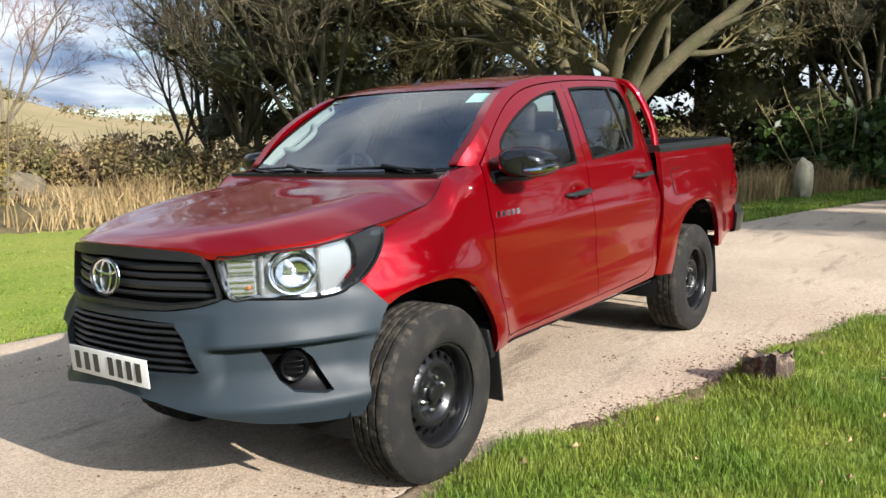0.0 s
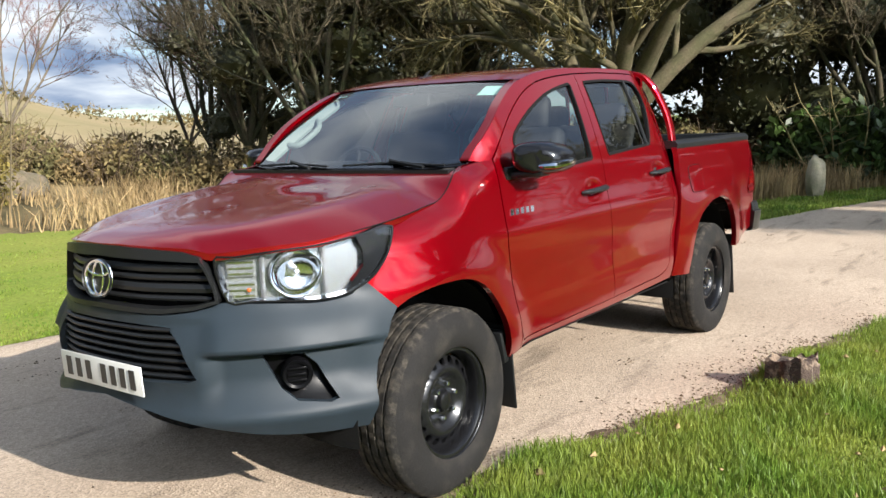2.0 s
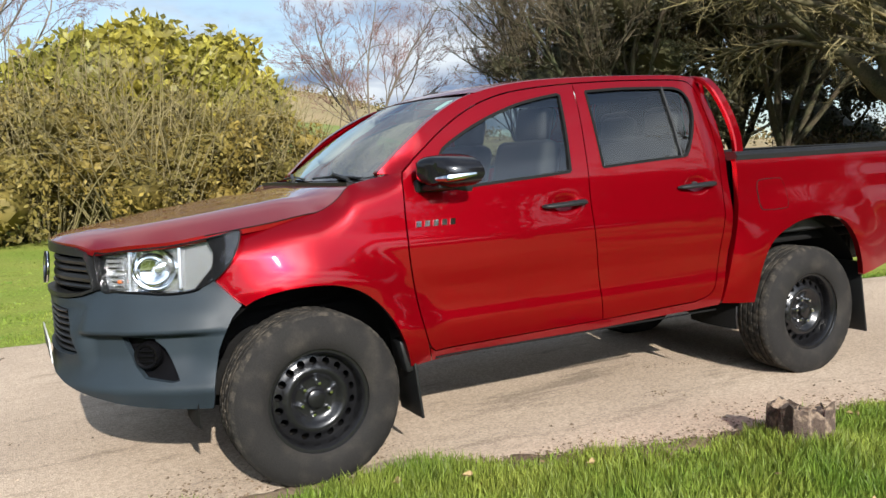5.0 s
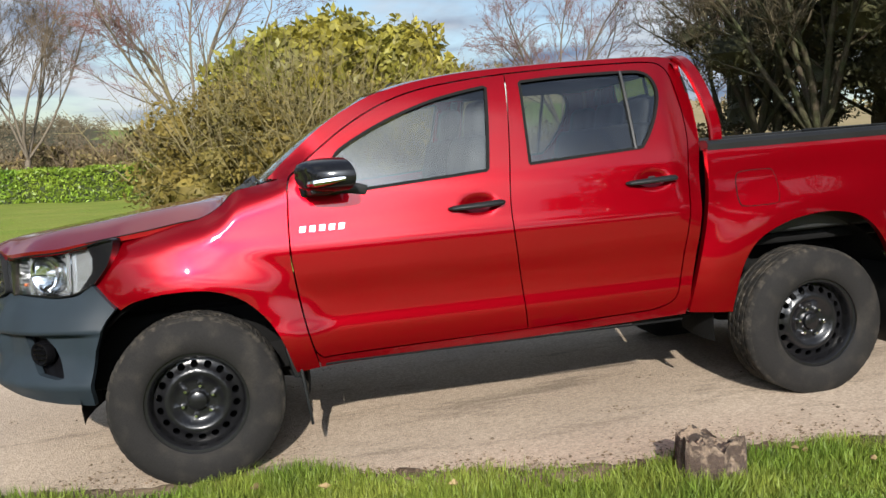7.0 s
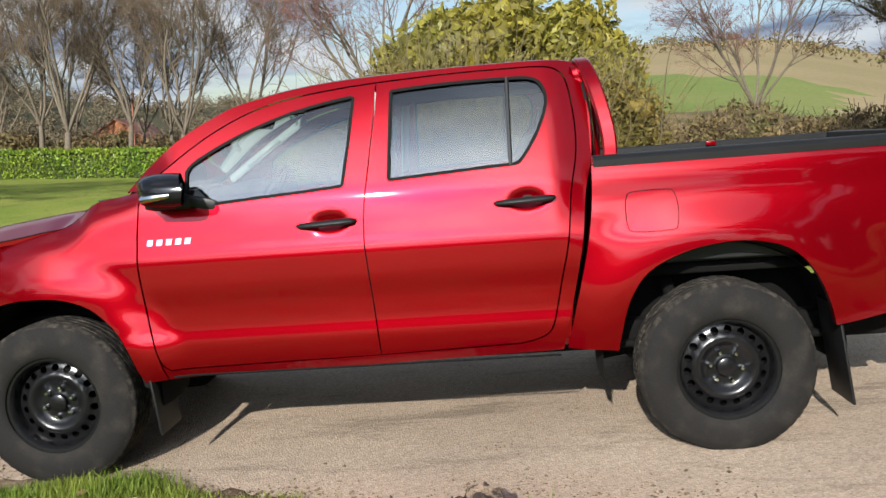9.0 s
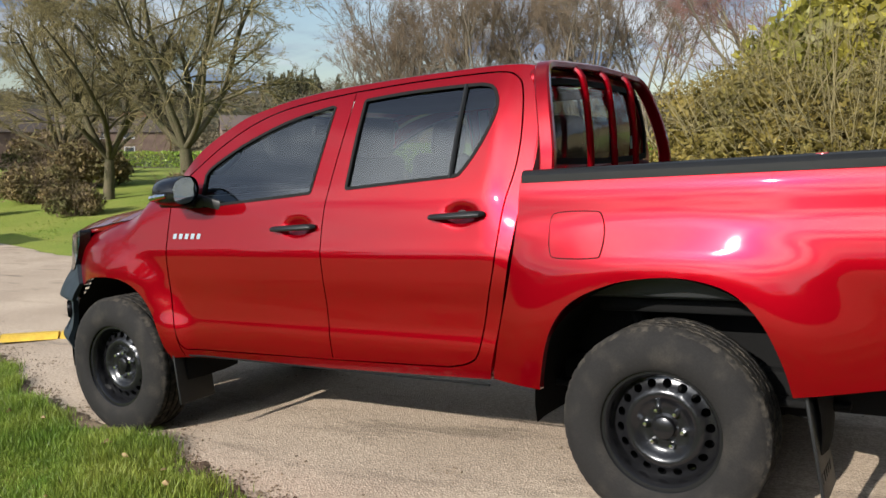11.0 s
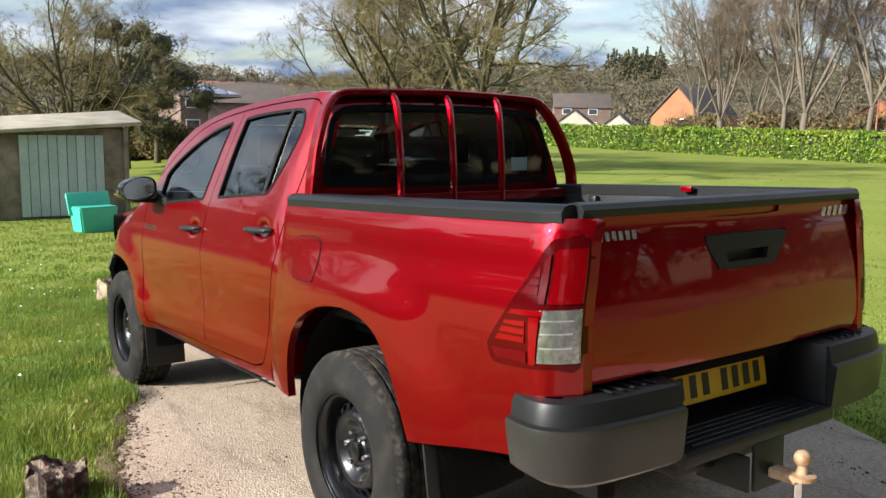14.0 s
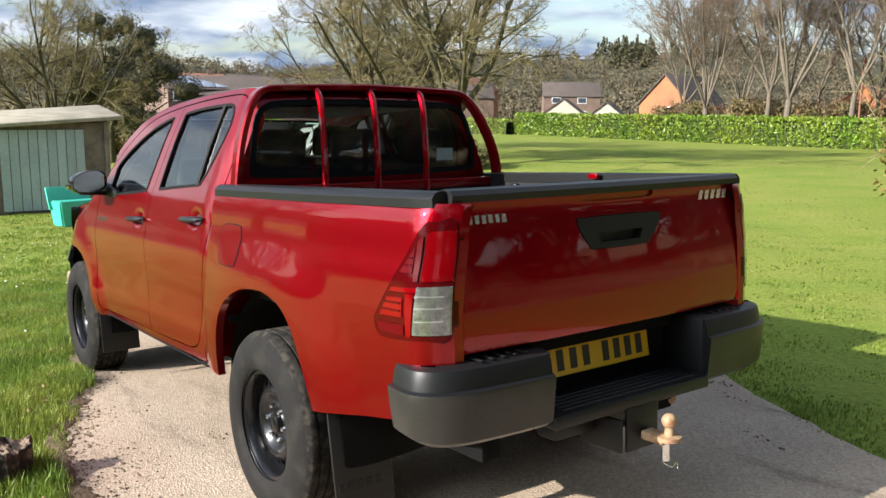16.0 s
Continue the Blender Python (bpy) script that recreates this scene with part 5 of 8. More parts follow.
# headlamps
LAMP = [(share_x(x, 1), z) for x, z in spl([(-0.822, 1.056), (-0.779, 1.066), (-0.678, 1.080), (-0.554, 1.088), (-0.455, 1.104), (-0.35, 1.126), (-0.300, 1.134), (-0.283, 1.120), (-0.305, 1.040), (-0.345, 0.98), (-0.390, 0.936), (-0.468, 0.898), (-0.565, 0.888), (-0.664, 0.897), (-0.740, 0.903), (-0.797, 0.907)], 3, closed=True)]
for sg in (-1, 1):
    def lp(u, v, off=0.0):
        p = lamp_point(u, v, off)
        return (p[0], sg * p[1], p[2])
    lamp = panel("headlamp", SILVER, truck, shrink(LAMP, 0.004), lambda u, v, off=0.0: lp(u, v, off + 0.055), step=0.025, depth=-1, label="clear headlamp with a round reflector")
    panel("rim", GLOSS_BLACK, lamp, LAMP, lambda u, v, off=0.0: lp(u, v, off), [shrink(LAMP, 0.006)], step=0.03, depth=0.06, lift=0.002)
    lens = panel("lens", LENS, lamp, LAMP, lambda u, v, off=0.0: lp(u, v, off), step=0.03, depth=0)
    lens.visible_shadow = False
    TIP = [(share_x(x, 1), z) for x, z in ((-0.42, 1.106), (-0.35, 1.122), (-0.302, 1.130), (-0.287, 1.118), (-0.308, 1.042), (-0.35, 0.984), (-0.395, 0.938), (-0.47, 0.900), (-0.435, 0.945), (-0.40, 0.99), (-0.395, 1.05))]
    panel("dark_tip", GLOSS_BLACK, lamp, TIP, lambda u, v, off=0.0: lp(u, v, off + 0.02), step=0.03, depth=0)
    turn = facing(share_x(-0.615, 1), 0.990, 0.030, 1.0, sg)
    bm = bmesh.new()
    lathe(bm, [(0.012, 0.024), (0.034, 0.020), (0.058, 0.012), (0.076, 0.000), (0.084, -0.010), (0.089, -0.012), (0.092, 0.012)], 40, turn=turn @ Matrix.Diagonal((1.06, 1, 0.97, 1)))
    part("reflector_bowl", bm, CHROME, lamp)
    bm = bmesh.new()
    lathe(bm, [(0.0, -0.012), (0.012, -0.008), (0.015, 0.010), (0.016, 0.03)], 16, turn=turn)
    part("bulb_cap", bm, SILVER, lamp)
    for zz in (1.018, 0.940):
        bm = bmesh.new()
        q = [bm.verts.new(lp(share_x(x, 1), zz + dz, 0.040)) for x, dz in ((-0.800, -0.030), (-0.735, -0.030), (-0.735, 0.030), (-0.805, 0.028))]
        q2 = [bm.verts.new(lp(share_x(x, 1), zz + dz, 0.056)) for x, dz in ((-0.800, -0.030), (-0.735, -0.030), (-0.735, 0.030), (-0.805, 0.028))]
        bm.faces.new(q)
        for k in range(4):
            bm.faces.new((q[k], q[(k + 1) % 4], q2[(k + 1) % 4], q2[k]))
        cell = part("indicator_cell", bm, SILVER, lamp)
        for dz in (-0.020, 0.0, 0.020):
            bm = bmesh.new()
            tube(bm, [lp(share_x(x, 1), zz + dz, 0.038) for x in (-0.798, -0.768, -0.738)], 0.0035, 5)
            part("flute", bm, CHROME, cell)
    bm = bmesh.new()
    bmesh.ops.create_uvsphere(bm, u_segments=12, v_segments=8, radius=0.008, matrix=Matrix.Translation(lp(share_x(-0.752, 1), 0.940, 0.034)))
    part("indicator_bulb", bm, AMBER, lamp, "amber indicator bulb")
    for x in (-0.715, -0.525):
        bm = bmesh.new()
        tube(bm, [lp(share_x(x, 1), z, 0.038) for z in (0.905, 0.99, 1.075)], 0.010, 6)
        part("divider", bm, SILVER, lamp)

# ---- mirrors ----
for sg in (-1, 1):
    bm = bmesh.new()
    sect = [(0.540, 0.050, 0.034), (0.548, 0.078, 0.052), (0.578, 0.101, 0.066), (0.63, 0.112, 0.073), (0.70, 0.113, 0.074), (0.738, 0.108, 0.071)]

    def shell(x, a, b, q):
        """A point on the mirror's shell: lower and swept back towards its outer end."""
        cx, cz = math.cos(q), math.sin(q)
        u = abs(cx) ** 0.7 * math.copysign(1, cx)
        w = abs(cz) ** 0.7 * math.copysign(1, cz) * b * (1 - 0.26 * max(u, 0) ** 1.5)
        return (x + 0.030 * u + 0.012 * (1 - abs(w) / 0.07), sg * (0.930 + u * a), 1.333 + w - 0.010 * u)
    rings = [[bm.verts.new(shell(x, a, b, 2 * math.pi * k / 28)) for k in range(28)] for x, a, b in sect]
    for a, b in zip(rings, rings[1:]):
        for k in range(28):
            bm.faces.new((a[k], a[(k + 1) % 28], b[(k + 1) % 28], b[k]))
    bm.faces.new(list(reversed(rings[0])))
    mirror = part("door_mirror", bm, GLOSS_BLACK, truck, "black door mirror with a clear indicator strip", sharp=50)
    bm = bmesh.new()
    bm.faces.new([bm.verts.new(shell(0.728, 0.101, 0.065, 2 * math.pi * k / 28)) for k in range(28)])
    part("mirror_pane", bm, MIRROR_GLASS, mirror)
    bm = bmesh.new()
    block(bm, (0.11, 0.20, 0.030), (0.625, sg * 0.865, 1.262), (sg * 4, 0, sg * -6), 0.012)
    block(bm, (0.19, 0.035, 0.060), (0.635, sg * 0.800, 1.268), (0, 0, 0), 0.014)
    block(bm, (0.24, 0.026, 0.055), (0.730, sg * 0.800, 1.274), (0, 14, 0), 0.012)
    part("mirror_arm", bm, BLACK, mirror)
    bm = bmesh.new()
    tube(bm, [(0.572, sg * 0.945, 1.300), (0.580, sg * 0.990, 1.300), (0.602, sg * 1.024, 1.303), (0.66, sg * 1.042, 1.309), (0.73, sg * 1.044, 1.315)], [0.006, 0.014, 0.017, 0.016, 0.010], 8)
    part("indicator_strip", bm, CHROME, mirror, "clear indicator strip")

# ---- wheels ----
def make_wheel():
    bm = bmesh.new()
    R, W = 0.388, 0.128
    prof = [(0.228, -W + 0.012), (0.245, -W - 0.002), (0.285, -W - 0.008), (0.325, -W - 0.004), (0.352, -W + 0.006), (0.372, -W + 0.018), (0.384, -W + 0.034),
            (R, -0.088), (R, -0.066), (R - 0.009, -0.064), (R - 0.009, -0.056), (R, -0.054), (R + 0.001, -0.026), (R - 0.009, -0.024), (R - 0.009, -0.015), (R + 0.001, -0.013)]
    prof = prof + [(r, -y) for r, y in reversed(prof)]
    segs = 240
    mi = [1 if (k < 5 or k >= len(prof) - 6) else 0 for k in range(len(prof) - 1)]
    rings = lathe(bm, prof, segs, mat_index=mi)
    for i, ring in enumerate(rings):
        for k, v in enumerate(ring):
            r, y = prof[k]
            d = Vector((v.co.x, 0, v.co.z)).normalized()
            # tread blocks: notches across the ribs, staggered from rib to rib
            if (5 <= k <= 8 or len(prof) - 9 <= k <= len(prof) - 6) and i % 5 == 0:
                v.co -= d * 0.003
            elif 9 < k < len(prof) - 10 and (i + k // 2) % 5 == 0 and r > R - 0.005:
                v.co -= d * 0.004
            a = math.atan2(v.co.z, v.co.x)
            if abs(a + math.pi / 2) < 0.32 and r > 0.33:
                v.co.z = max(v.co.z, -0.374)
    tyre_bm = bm
    hub = bmesh.new()
    lathe(hub, [(0.0, -0.076), (0.030, -0.076), (0.040, -0.071), (0.043, -0.050), (0.052, -0.044)], 24)
    wheel = part("wheel", hub, STEEL_BLACK, truck, "black steel wheel with an all-terrain tyre")
    part("tyre", tyre_bm, [RUBBER, SIDEWALL], wheel, "dusty black tyre", sharp=40)
    bm = bmesh.new()
    lathe(bm, [(0.232, -0.120), (0.236, -0.112), (0.230, -0.106), (0.214, -0.104), (0.206, -0.095), (0.201, -0.078), (0.198, -0.060), (0.196, -0.044), (0.190, 0.03), (0.20, 0.10)], 64)
    part("rim", bm, STEEL_BLACK, wheel)
    # pressed disc with round holes near its edge
    disc = curve1([(0.0, -0.046), (0.050, -0.044), (0.082, -0.044), (0.097, -0.050), (0.115, -0.068), (0.130, -0.076), (0.144, -0.073), (0.154, -0.062), (0.168, -0.052), (0.184, -0.046), (0.198, -0.042)])
    outer = [(0.196 * math.cos(a), 0.196 * math.sin(a)) for a in np.linspace(0, 2 * math.pi, 72, endpoint=False)]
    holes = []
    for k in range(18):
        a = 2 * math.pi * (k + 0.5) / 18
        c, s = math.cos(a), math.sin(a)
        holes.append([(0.169 * c + 0.0165 * math.cos(q) * c - 0.0175 * math.sin(q) * s, 0.169 * s + 0.0165 * math.cos(q) * s + 0.0175 * math.sin(q) * c) for q in np.linspace(0, 2 * math.pi, 12, endpoint=False)])
    panel("disc", STEEL_BLACK, wheel, outer, lambda u, v, off=0.0: (u, disc(math.hypot(u, v)) + off, v), holes, step=0.016, depth=0.012)
    bm = bmesh.new()
    lathe(bm, [(0.0, 0.03), (0.19, 0.03)], 32)
    part("brake_drum", bm, SHADE_BLACK, wheel)
    for k in range(6):
        a = 2 * math.pi * k / 6 + 0.3
        bm = bmesh.new()
        lathe(bm, [(0.0, -0.074), (0.007, -0.073), (0.0115, -0.066), (0.0115, -0.042)], 8, axis_at=(0.070 * math.cos(a), 0, 0.070 * math.sin(a)))
        part("wheel_nut", bm, CHROME, wheel)
    return wheel


wheel = make_wheel()
WY = 0.765
wheel.matrix_basis = pose(0, -WY, 0.374)
for x, sg, ry, rz in ((3.085, -1, 25, 0), (0, 1, 40, 180), (3.085, 1, 10, 180)):
    copy_thing(wheel, pose(x, sg * WY, 0.374, 0, ry, rz))

# ---- wheel housings, mud flaps, underbody ----
for sg in (-1, 1):
    for cx, cz, r in ((0.0, 0.40, 0.505), (3.085, 0.41, 0.545)):
        bm = bmesh.new()
        rows = []
        for y, k in ((0.80, 0.985), (0.70, 1.01), (0.55, 1.0), (0.42, 0.96), (0.42, 0.2)):
            rows.append([bm.verts.new((cx + r * k * math.cos(a), sg * y, cz + r * k * math.sin(a) * 0.97)) for a in np.linspace(-0.16, math.pi + 0.16, 26)])
        for a, b in zip(rows, rows[1:]):
            for k in range(25):
                bm.faces.new((a[k], a[k + 1], b[k + 1], b[k]))
        part("wheel_arch_liner", bm, SHADE_BLACK, truck)
    bm = bmesh.new()
    block(bm, (0.014, 0.24, 0.40), (0.475, sg * 0.745, 0.400), (0, -6, 0), 0.005)
    block(bm, (0.05, 0.10, 0.16), (0.44, sg * 0.80, 0.50), (0, -12, 0), 0.02)
    part("mud_flap", bm, BLACK, truck, "black front mud flap")
    bm = bmesh.new()
    block(bm, (0.014, 0.25, 0.46), (3.60, sg * 0.725, 0.40), (0, -8, 0), 0.006)
    flap = part("mud_flap", bm, BLACK, truck, "black rear mud flap with a raised word mark")
    bm = bmesh.new()
    for k in range(5):
        block(bm, (0.004, 0.022, 0.034), (3.6272, sg * 0.745 - 0.08 + k * 0.040, 0.262), (0, -8, 0), 0.001, 1)
    part("word_mark", bm, BLACK, flap)
chassis = part("chassis", block(bmesh.new(), (1.9, 1.40, 0.06), (1.45, 0, 0.50), (0, 0, 0), 0.02), SHADE_BLACK, truck, "black ladder chassis and axles")
for name, size, at, tilt, bev in (("chassis_rail", (4.6, 0.09, 0.14), (1.75, -0.46, 0.47), 0, 0.015), ("chassis_rail", (4.6, 0.09, 0.14), (1.75, 0.46, 0.47), 0, 0.015),
                                  ("engine_sump", (1.0, 1.0, 0.25), (0.0, 0, 0.62), 0, 0.05), ("bed_floor_pan", (1.35, 1.30, 0.06), (3.45, 0, 0.80), 0, 0.02),
                                  ("gearbox", (0.7, 0.30, 0.20), (1.9, -0.25, 0.50), 0, 0.05), ("fuel_tank", (0.8, 0.35, 0.20), (2.2, 0.42, 0.48), 0, 0.05),
                                  ("skid_plate", (0.5, 1.0, 0.05), (-0.55, 0, 0.44), 12, 0.02), ("leaf_spring", (1.2, 0.06, 0.03), (3.085, -0.55, 0.44), 0, 0.01), ("leaf_spring", (1.2, 0.06, 0.03), (3.085, 0.55, 0.44), 0, 0.01)):
    part(name, block(bmesh.new(), size, at, (0, tilt, 0), bev), SHADE_BLACK, chassis)
for x in (0.0, 3.085):
    bm = bmesh.new()
    tube(bm, [(x, -0.7, 0.375), (x, 0.7, 0.375)], 0.045, 10)
    if x > 1:
        bmesh.ops.create_uvsphere(bm, u_segments=16, v_segments=10, radius=0.15, matrix=Matrix.Translation((3.085, 0.05, 0.375)))
    part("axle", bm, SHADE_BLACK, chassis)
for sg in (-1, 1):
    bm = bmesh.new()
    tube(bm, [(3.0, sg * 0.5, 0.42), (2.85, sg * 0.5, 0.85)], 0.03, 8)
    part("shock_absorber", bm, SHADE_BLACK, chassis)
bm = bmesh.new()
tube(bm, [(3.2, 0.45, 0.45), (3.7, 0.50, 0.42), (4.05, 0.50, 0.44)], 0.025, 10)
part("exhaust_pipe", bm, RUST, truck)

# ---- cab back, rack ----
def back_point(u, v, off=0.0):
    x = np.interp(v, [0.5, 1.2, 1.36, 1.52, 1.70, 1.80], [2.40, 2.50, 2.545, 2.55, 2.525, 2.49]) + 0.03 * (1 - (u / 0.8) ** 2)
    return (float(x) - off, u, v)


half_back = [(half_cab(2.5, z) - 0.012, z) for z in (0.52, 0.8, 1.0, 1.2, 1.3, 1.4, 1.5, 1.6, 1.68)]
arc = [(0.60, 1.745), (0.55, 1.772), (0.40, 1.790), (0.0, 1.802)]
BACK = [(-y, z) for y, z in half_back] + [(-y, z) for y, z in arc] + [(y, z) for y, z in reversed(arc[:-1])] + [(y, z) for y, z in reversed(half_back)]
BWIN = spl([(-0.655, 1.41), (-0.62, 1.62), (-0.56, 1.705), (-0.42, 1.728), (0, 1.735), (0.42, 1.728), (0.56, 1.705), (0.62, 1.62), (0.655, 1.41), (0.60, 1.375), (0.3, 1.365), (0, 1.362), (-0.3, 1.365), (-0.60, 1.375)], 3, closed=True)
back = panel("cab_back", PAINT, truck, BACK, back_point, [BWIN], step=0.05, depth=0.03)
panel("window_seal", SEAL, back, shrink(BWIN, -0.006), back_point, [shrink(BWIN, 0.022)], step=0.05, depth=0.012, lift=0.004)
g = panel("rear_window", REAR_GLASS, back, shrink(BWIN, 0.01), lambda u, v, off=0.0: back_point(u, v, off + 0.008), step=0.08, depth=0)
g.visible_shadow = False
panel("sticker", WHITE_PLASTIC, back, [(0.40, 1.425), (0.51, 1.425), (0.51, 1.49), (0.40, 1.49)], lambda u, v, off=0.0: back_point(u, v, off + 0.006), step=0.05, depth=0.001, label="small white sticker")

rack = empty("load_rack")
rack.parent = truck
rack["label"] = "red steel headboard frame with three uprights"
bm = bmesh.new()
RACK = spl([(2.628, 0.760, 1.325), (2.628, 0.748, 1.42), (2.612, 0.722, 1.53), (2.585, 0.675, 1.65), (2.563, 0.630, 1.725), (2.545, 0.570, 1.772), (2.540, 0.45, 1.786), (2.545, 0.0, 1.797)], 4)
full = [(x, -y, z) for x, y, z in RACK] + [(x, y, z) for x, y, z in reversed(RACK[:-1])]
rows = []
for i, p in enumerate(full):
    a, b = Vector(full[max(i - 1, 0)]), Vector(full[min(i + 1, len(full) - 1)])
    d = (b - a).normalized()
    nx = Vector((1, 0, 0)) - d * d.x
    nx.normalize()
    side = d.cross(nx)
    rows.append([bm.verts.new(Vector(p) + nx * u * 0.032 + side * v * 0.017) for u, v in ((-1, -0.6), (-0.75, -1), (0.75, -1), (1, -0.6), (1, 0.6), (0.75, 1), (-0.75, 1), (-1, 0.6))])
for a, b in zip(rows, rows[1:]):
    for k in range(8):
        bm.faces.new((a[k], a[(k + 1) % 8], b[(k + 1) % 8], b[k]))
part("rack_hoop", bm, PAINT, rack)
for y in (-0.305, -0.01, 0.285):
    bm = bmesh.new()
    tube(bm, spl([(2.545, y, 1.79), (2.60, y, 1.74), (2.62, y, 1.60), (2.63, y, 1.40), (2.62, y, 1.20)], 4), 0.017, 8, flat=0.8)
    part("rack_bar", bm, PAINT, rack)
bm = bmesh.new()
block(bm, (0.03, 1.44, 0.05), (2.615, 0, 1.305), (0, 0, 0), 0.006)
part("cross_rail", bm, PAINT, rack)

# ---- load bed ----
bm = bmesh.new()
block(bm, (1.62, 1.44, 0.03), (3.38, 0, 0.855), (0, 0, 0), 0.005)
for sg in (-1, 1):
    block(bm, (1.50, 0.03, 0.47), (3.32, sg * 0.735, 1.085), (0, 0, 0), 0.008)
    block(bm, (0.95, 0.18, 0.24), (3.085, sg * 0.63, 0.98), (0, 0, 0), 0.04)
block(bm, (0.03, 1.50, 0.48), (2.585, 0, 1.085), (0, 0, 0), 0.008)
liner = part("bed_liner", bm, LINER, truck, "ribbed black plastic bed liner")
for k in range(11):
    part("floor_rib", block(bmesh.new(), (1.56, 0.045, 0.012), (3.39, -0.60 + k * 0.12, 0.876), (0, 0, 0), 0.004, 1), LINER, liner)
for sg in (-1, 1):
    bm = bmesh.new()
    rows = []
    for x in np.linspace(2.545, 4.165, 34):
        h = half_bed(x, 1.31)
        z = 1.308 + 0.008 * (x - 2.545) / 1.65
        inner = min(0.715, h - 0.05)
        rows.append([bm.verts.new((x, sg * y, zz)) for y, zz in ((h + 0.006, z - 0.010), (h + 0.008, z + 0.018), (h - 0.004, z + 0.034), (h - 0.020, z + 0.040), (inner + 0.01, z + 0.040), (inner, z + 0.034), (inner, z - 0.008))])
    for a, b in zip(rows, rows[1:]):
        for k in range(6):
            bm.faces.new((a[k], a[k + 1], b[k + 1], b[k]))
    bm.faces.new(rows[0])
    bm.faces.new(rows[-1])
    rail = part("bed_rail_cap", bm, BLACK, truck, "black plastic rail cap")
    for x in (2.85, 3.5, 3.95):
        bm = bmesh.new()
        block(bm, (0.05, 0.035, 0.05), (x, sg * 0.70, 1.27), (0, 0, 0), 0.01)
        part("tie_hook", bm, BLACK, truck)

part("tie_tag", block(bmesh.new(), (0.060, 0.020, 0.026), (3.43, 0.688, 1.340), (0, 0, 0), 0.005), RED_LENS, truck, "red tie-down tag on the bed rail")

# tailgate
tg_x = curve1([(0.80, 4.196), (0.90, 4.211), (1.05, 4.207), (1.18, 4.196), (1.262, 4.186), (1.275, 4.182), (1.325, 4.188), (1.345, 4.186)])


def gate_point(u, v, off=0.0):
    return (tg_x(v) + 0.020 * (1 - (u / 0.72) ** 2) - off, u, v)


GATE = [(-0.695, 0.848), (0.695, 0.848), (0.70, 1.10), (0.705, 1.335), (-0.705, 1.335), (-0.70, 1.10)]
HAND = spl([(-0.205, 1.232), (-0.200, 1.205), (-0.155, 1.140), (-0.12, 1.128), (0.12, 1.128), (0.155, 1.140), (0.215, 1.205), (0.220, 1.232), (0.2, 1.240), (0, 1.242), (-0.19, 1.240)], 2, closed=True)
SLOT = spl([(-0.185, 1.312), (-0.17, 1.325), (0, 1.328), (0.17, 1.325), (0.185, 1.312), (0.17, 1.296), (0, 1.293), (-0.17, 1.296)], 3, closed=True)
gate = panel("tailgate", PAINT, truck, GATE, gate_point, [HAND, SLOT], step=0.028, depth=0.03, label="red tailgate, closed")
panel("slot_face", PAINT, gate, shrink(SLOT, -0.008), lambda u, v, off=0.0: gate_point(u, v, off + 0.010), step=0.04, depth=0)
panel("handle_plate", BLACK, gate, shrink(HAND, 0.002), gate_point, [[(-0.10, 1.150), (0.10, 1.150), (0.115, 1.185), (-0.115, 1.185)]], step=0.03, depth=0.035, lift=0.004, label="black tailgate handle")
# floor of the pocket, shade painted as near black
panel("handle_pocket", SHADE_BLACK, gate, shrink(HAND, 0.01), lambda u, v, off=0.0: gate_point(u, v, off + 0.034), step=0.05, depth=0)
badge_marks(gate, gate_point, -0.660, -0.500, 1.262, 0.026, 6, SILVER, lean=0)
badge_marks(gate, gate_point, 0.455, 0.648, 1.284, 0.034, 5, SILVER)
bm = bmesh.new()
block(bm, (0.035, 1.40, 0.45), (4.168, 0, 1.10), (0, 0, 0), 0.01)
part("inner_skin", bm, LINER, gate)
bm = bmesh.new()
rows = []
for y in np.linspace(-0.715, 0.715, 31):
    x = tg_x(1.34) + 0.020 * (1 - (y / 0.72) ** 2)
    rows.append([bm.verts.new((xx, y, z)) for xx, z in ((x + 0.004, 1.318), (x + 0.008, 1.340), (x - 0.004, 1.355), (x - 0.03, 1.361), (x - 0.062, 1.355), (x - 0.068, 1.318))])
for a, b in zip(rows, rows[1:]):
    for k in range(5):
        bm.faces.new((a[k], a[k + 1], b[k + 1], b[k]))
bm.faces.new(rows[0])
bm.faces.new(rows[-1])
part("tailgate_cap", bm, BLACK, gate, "black plastic top cap")

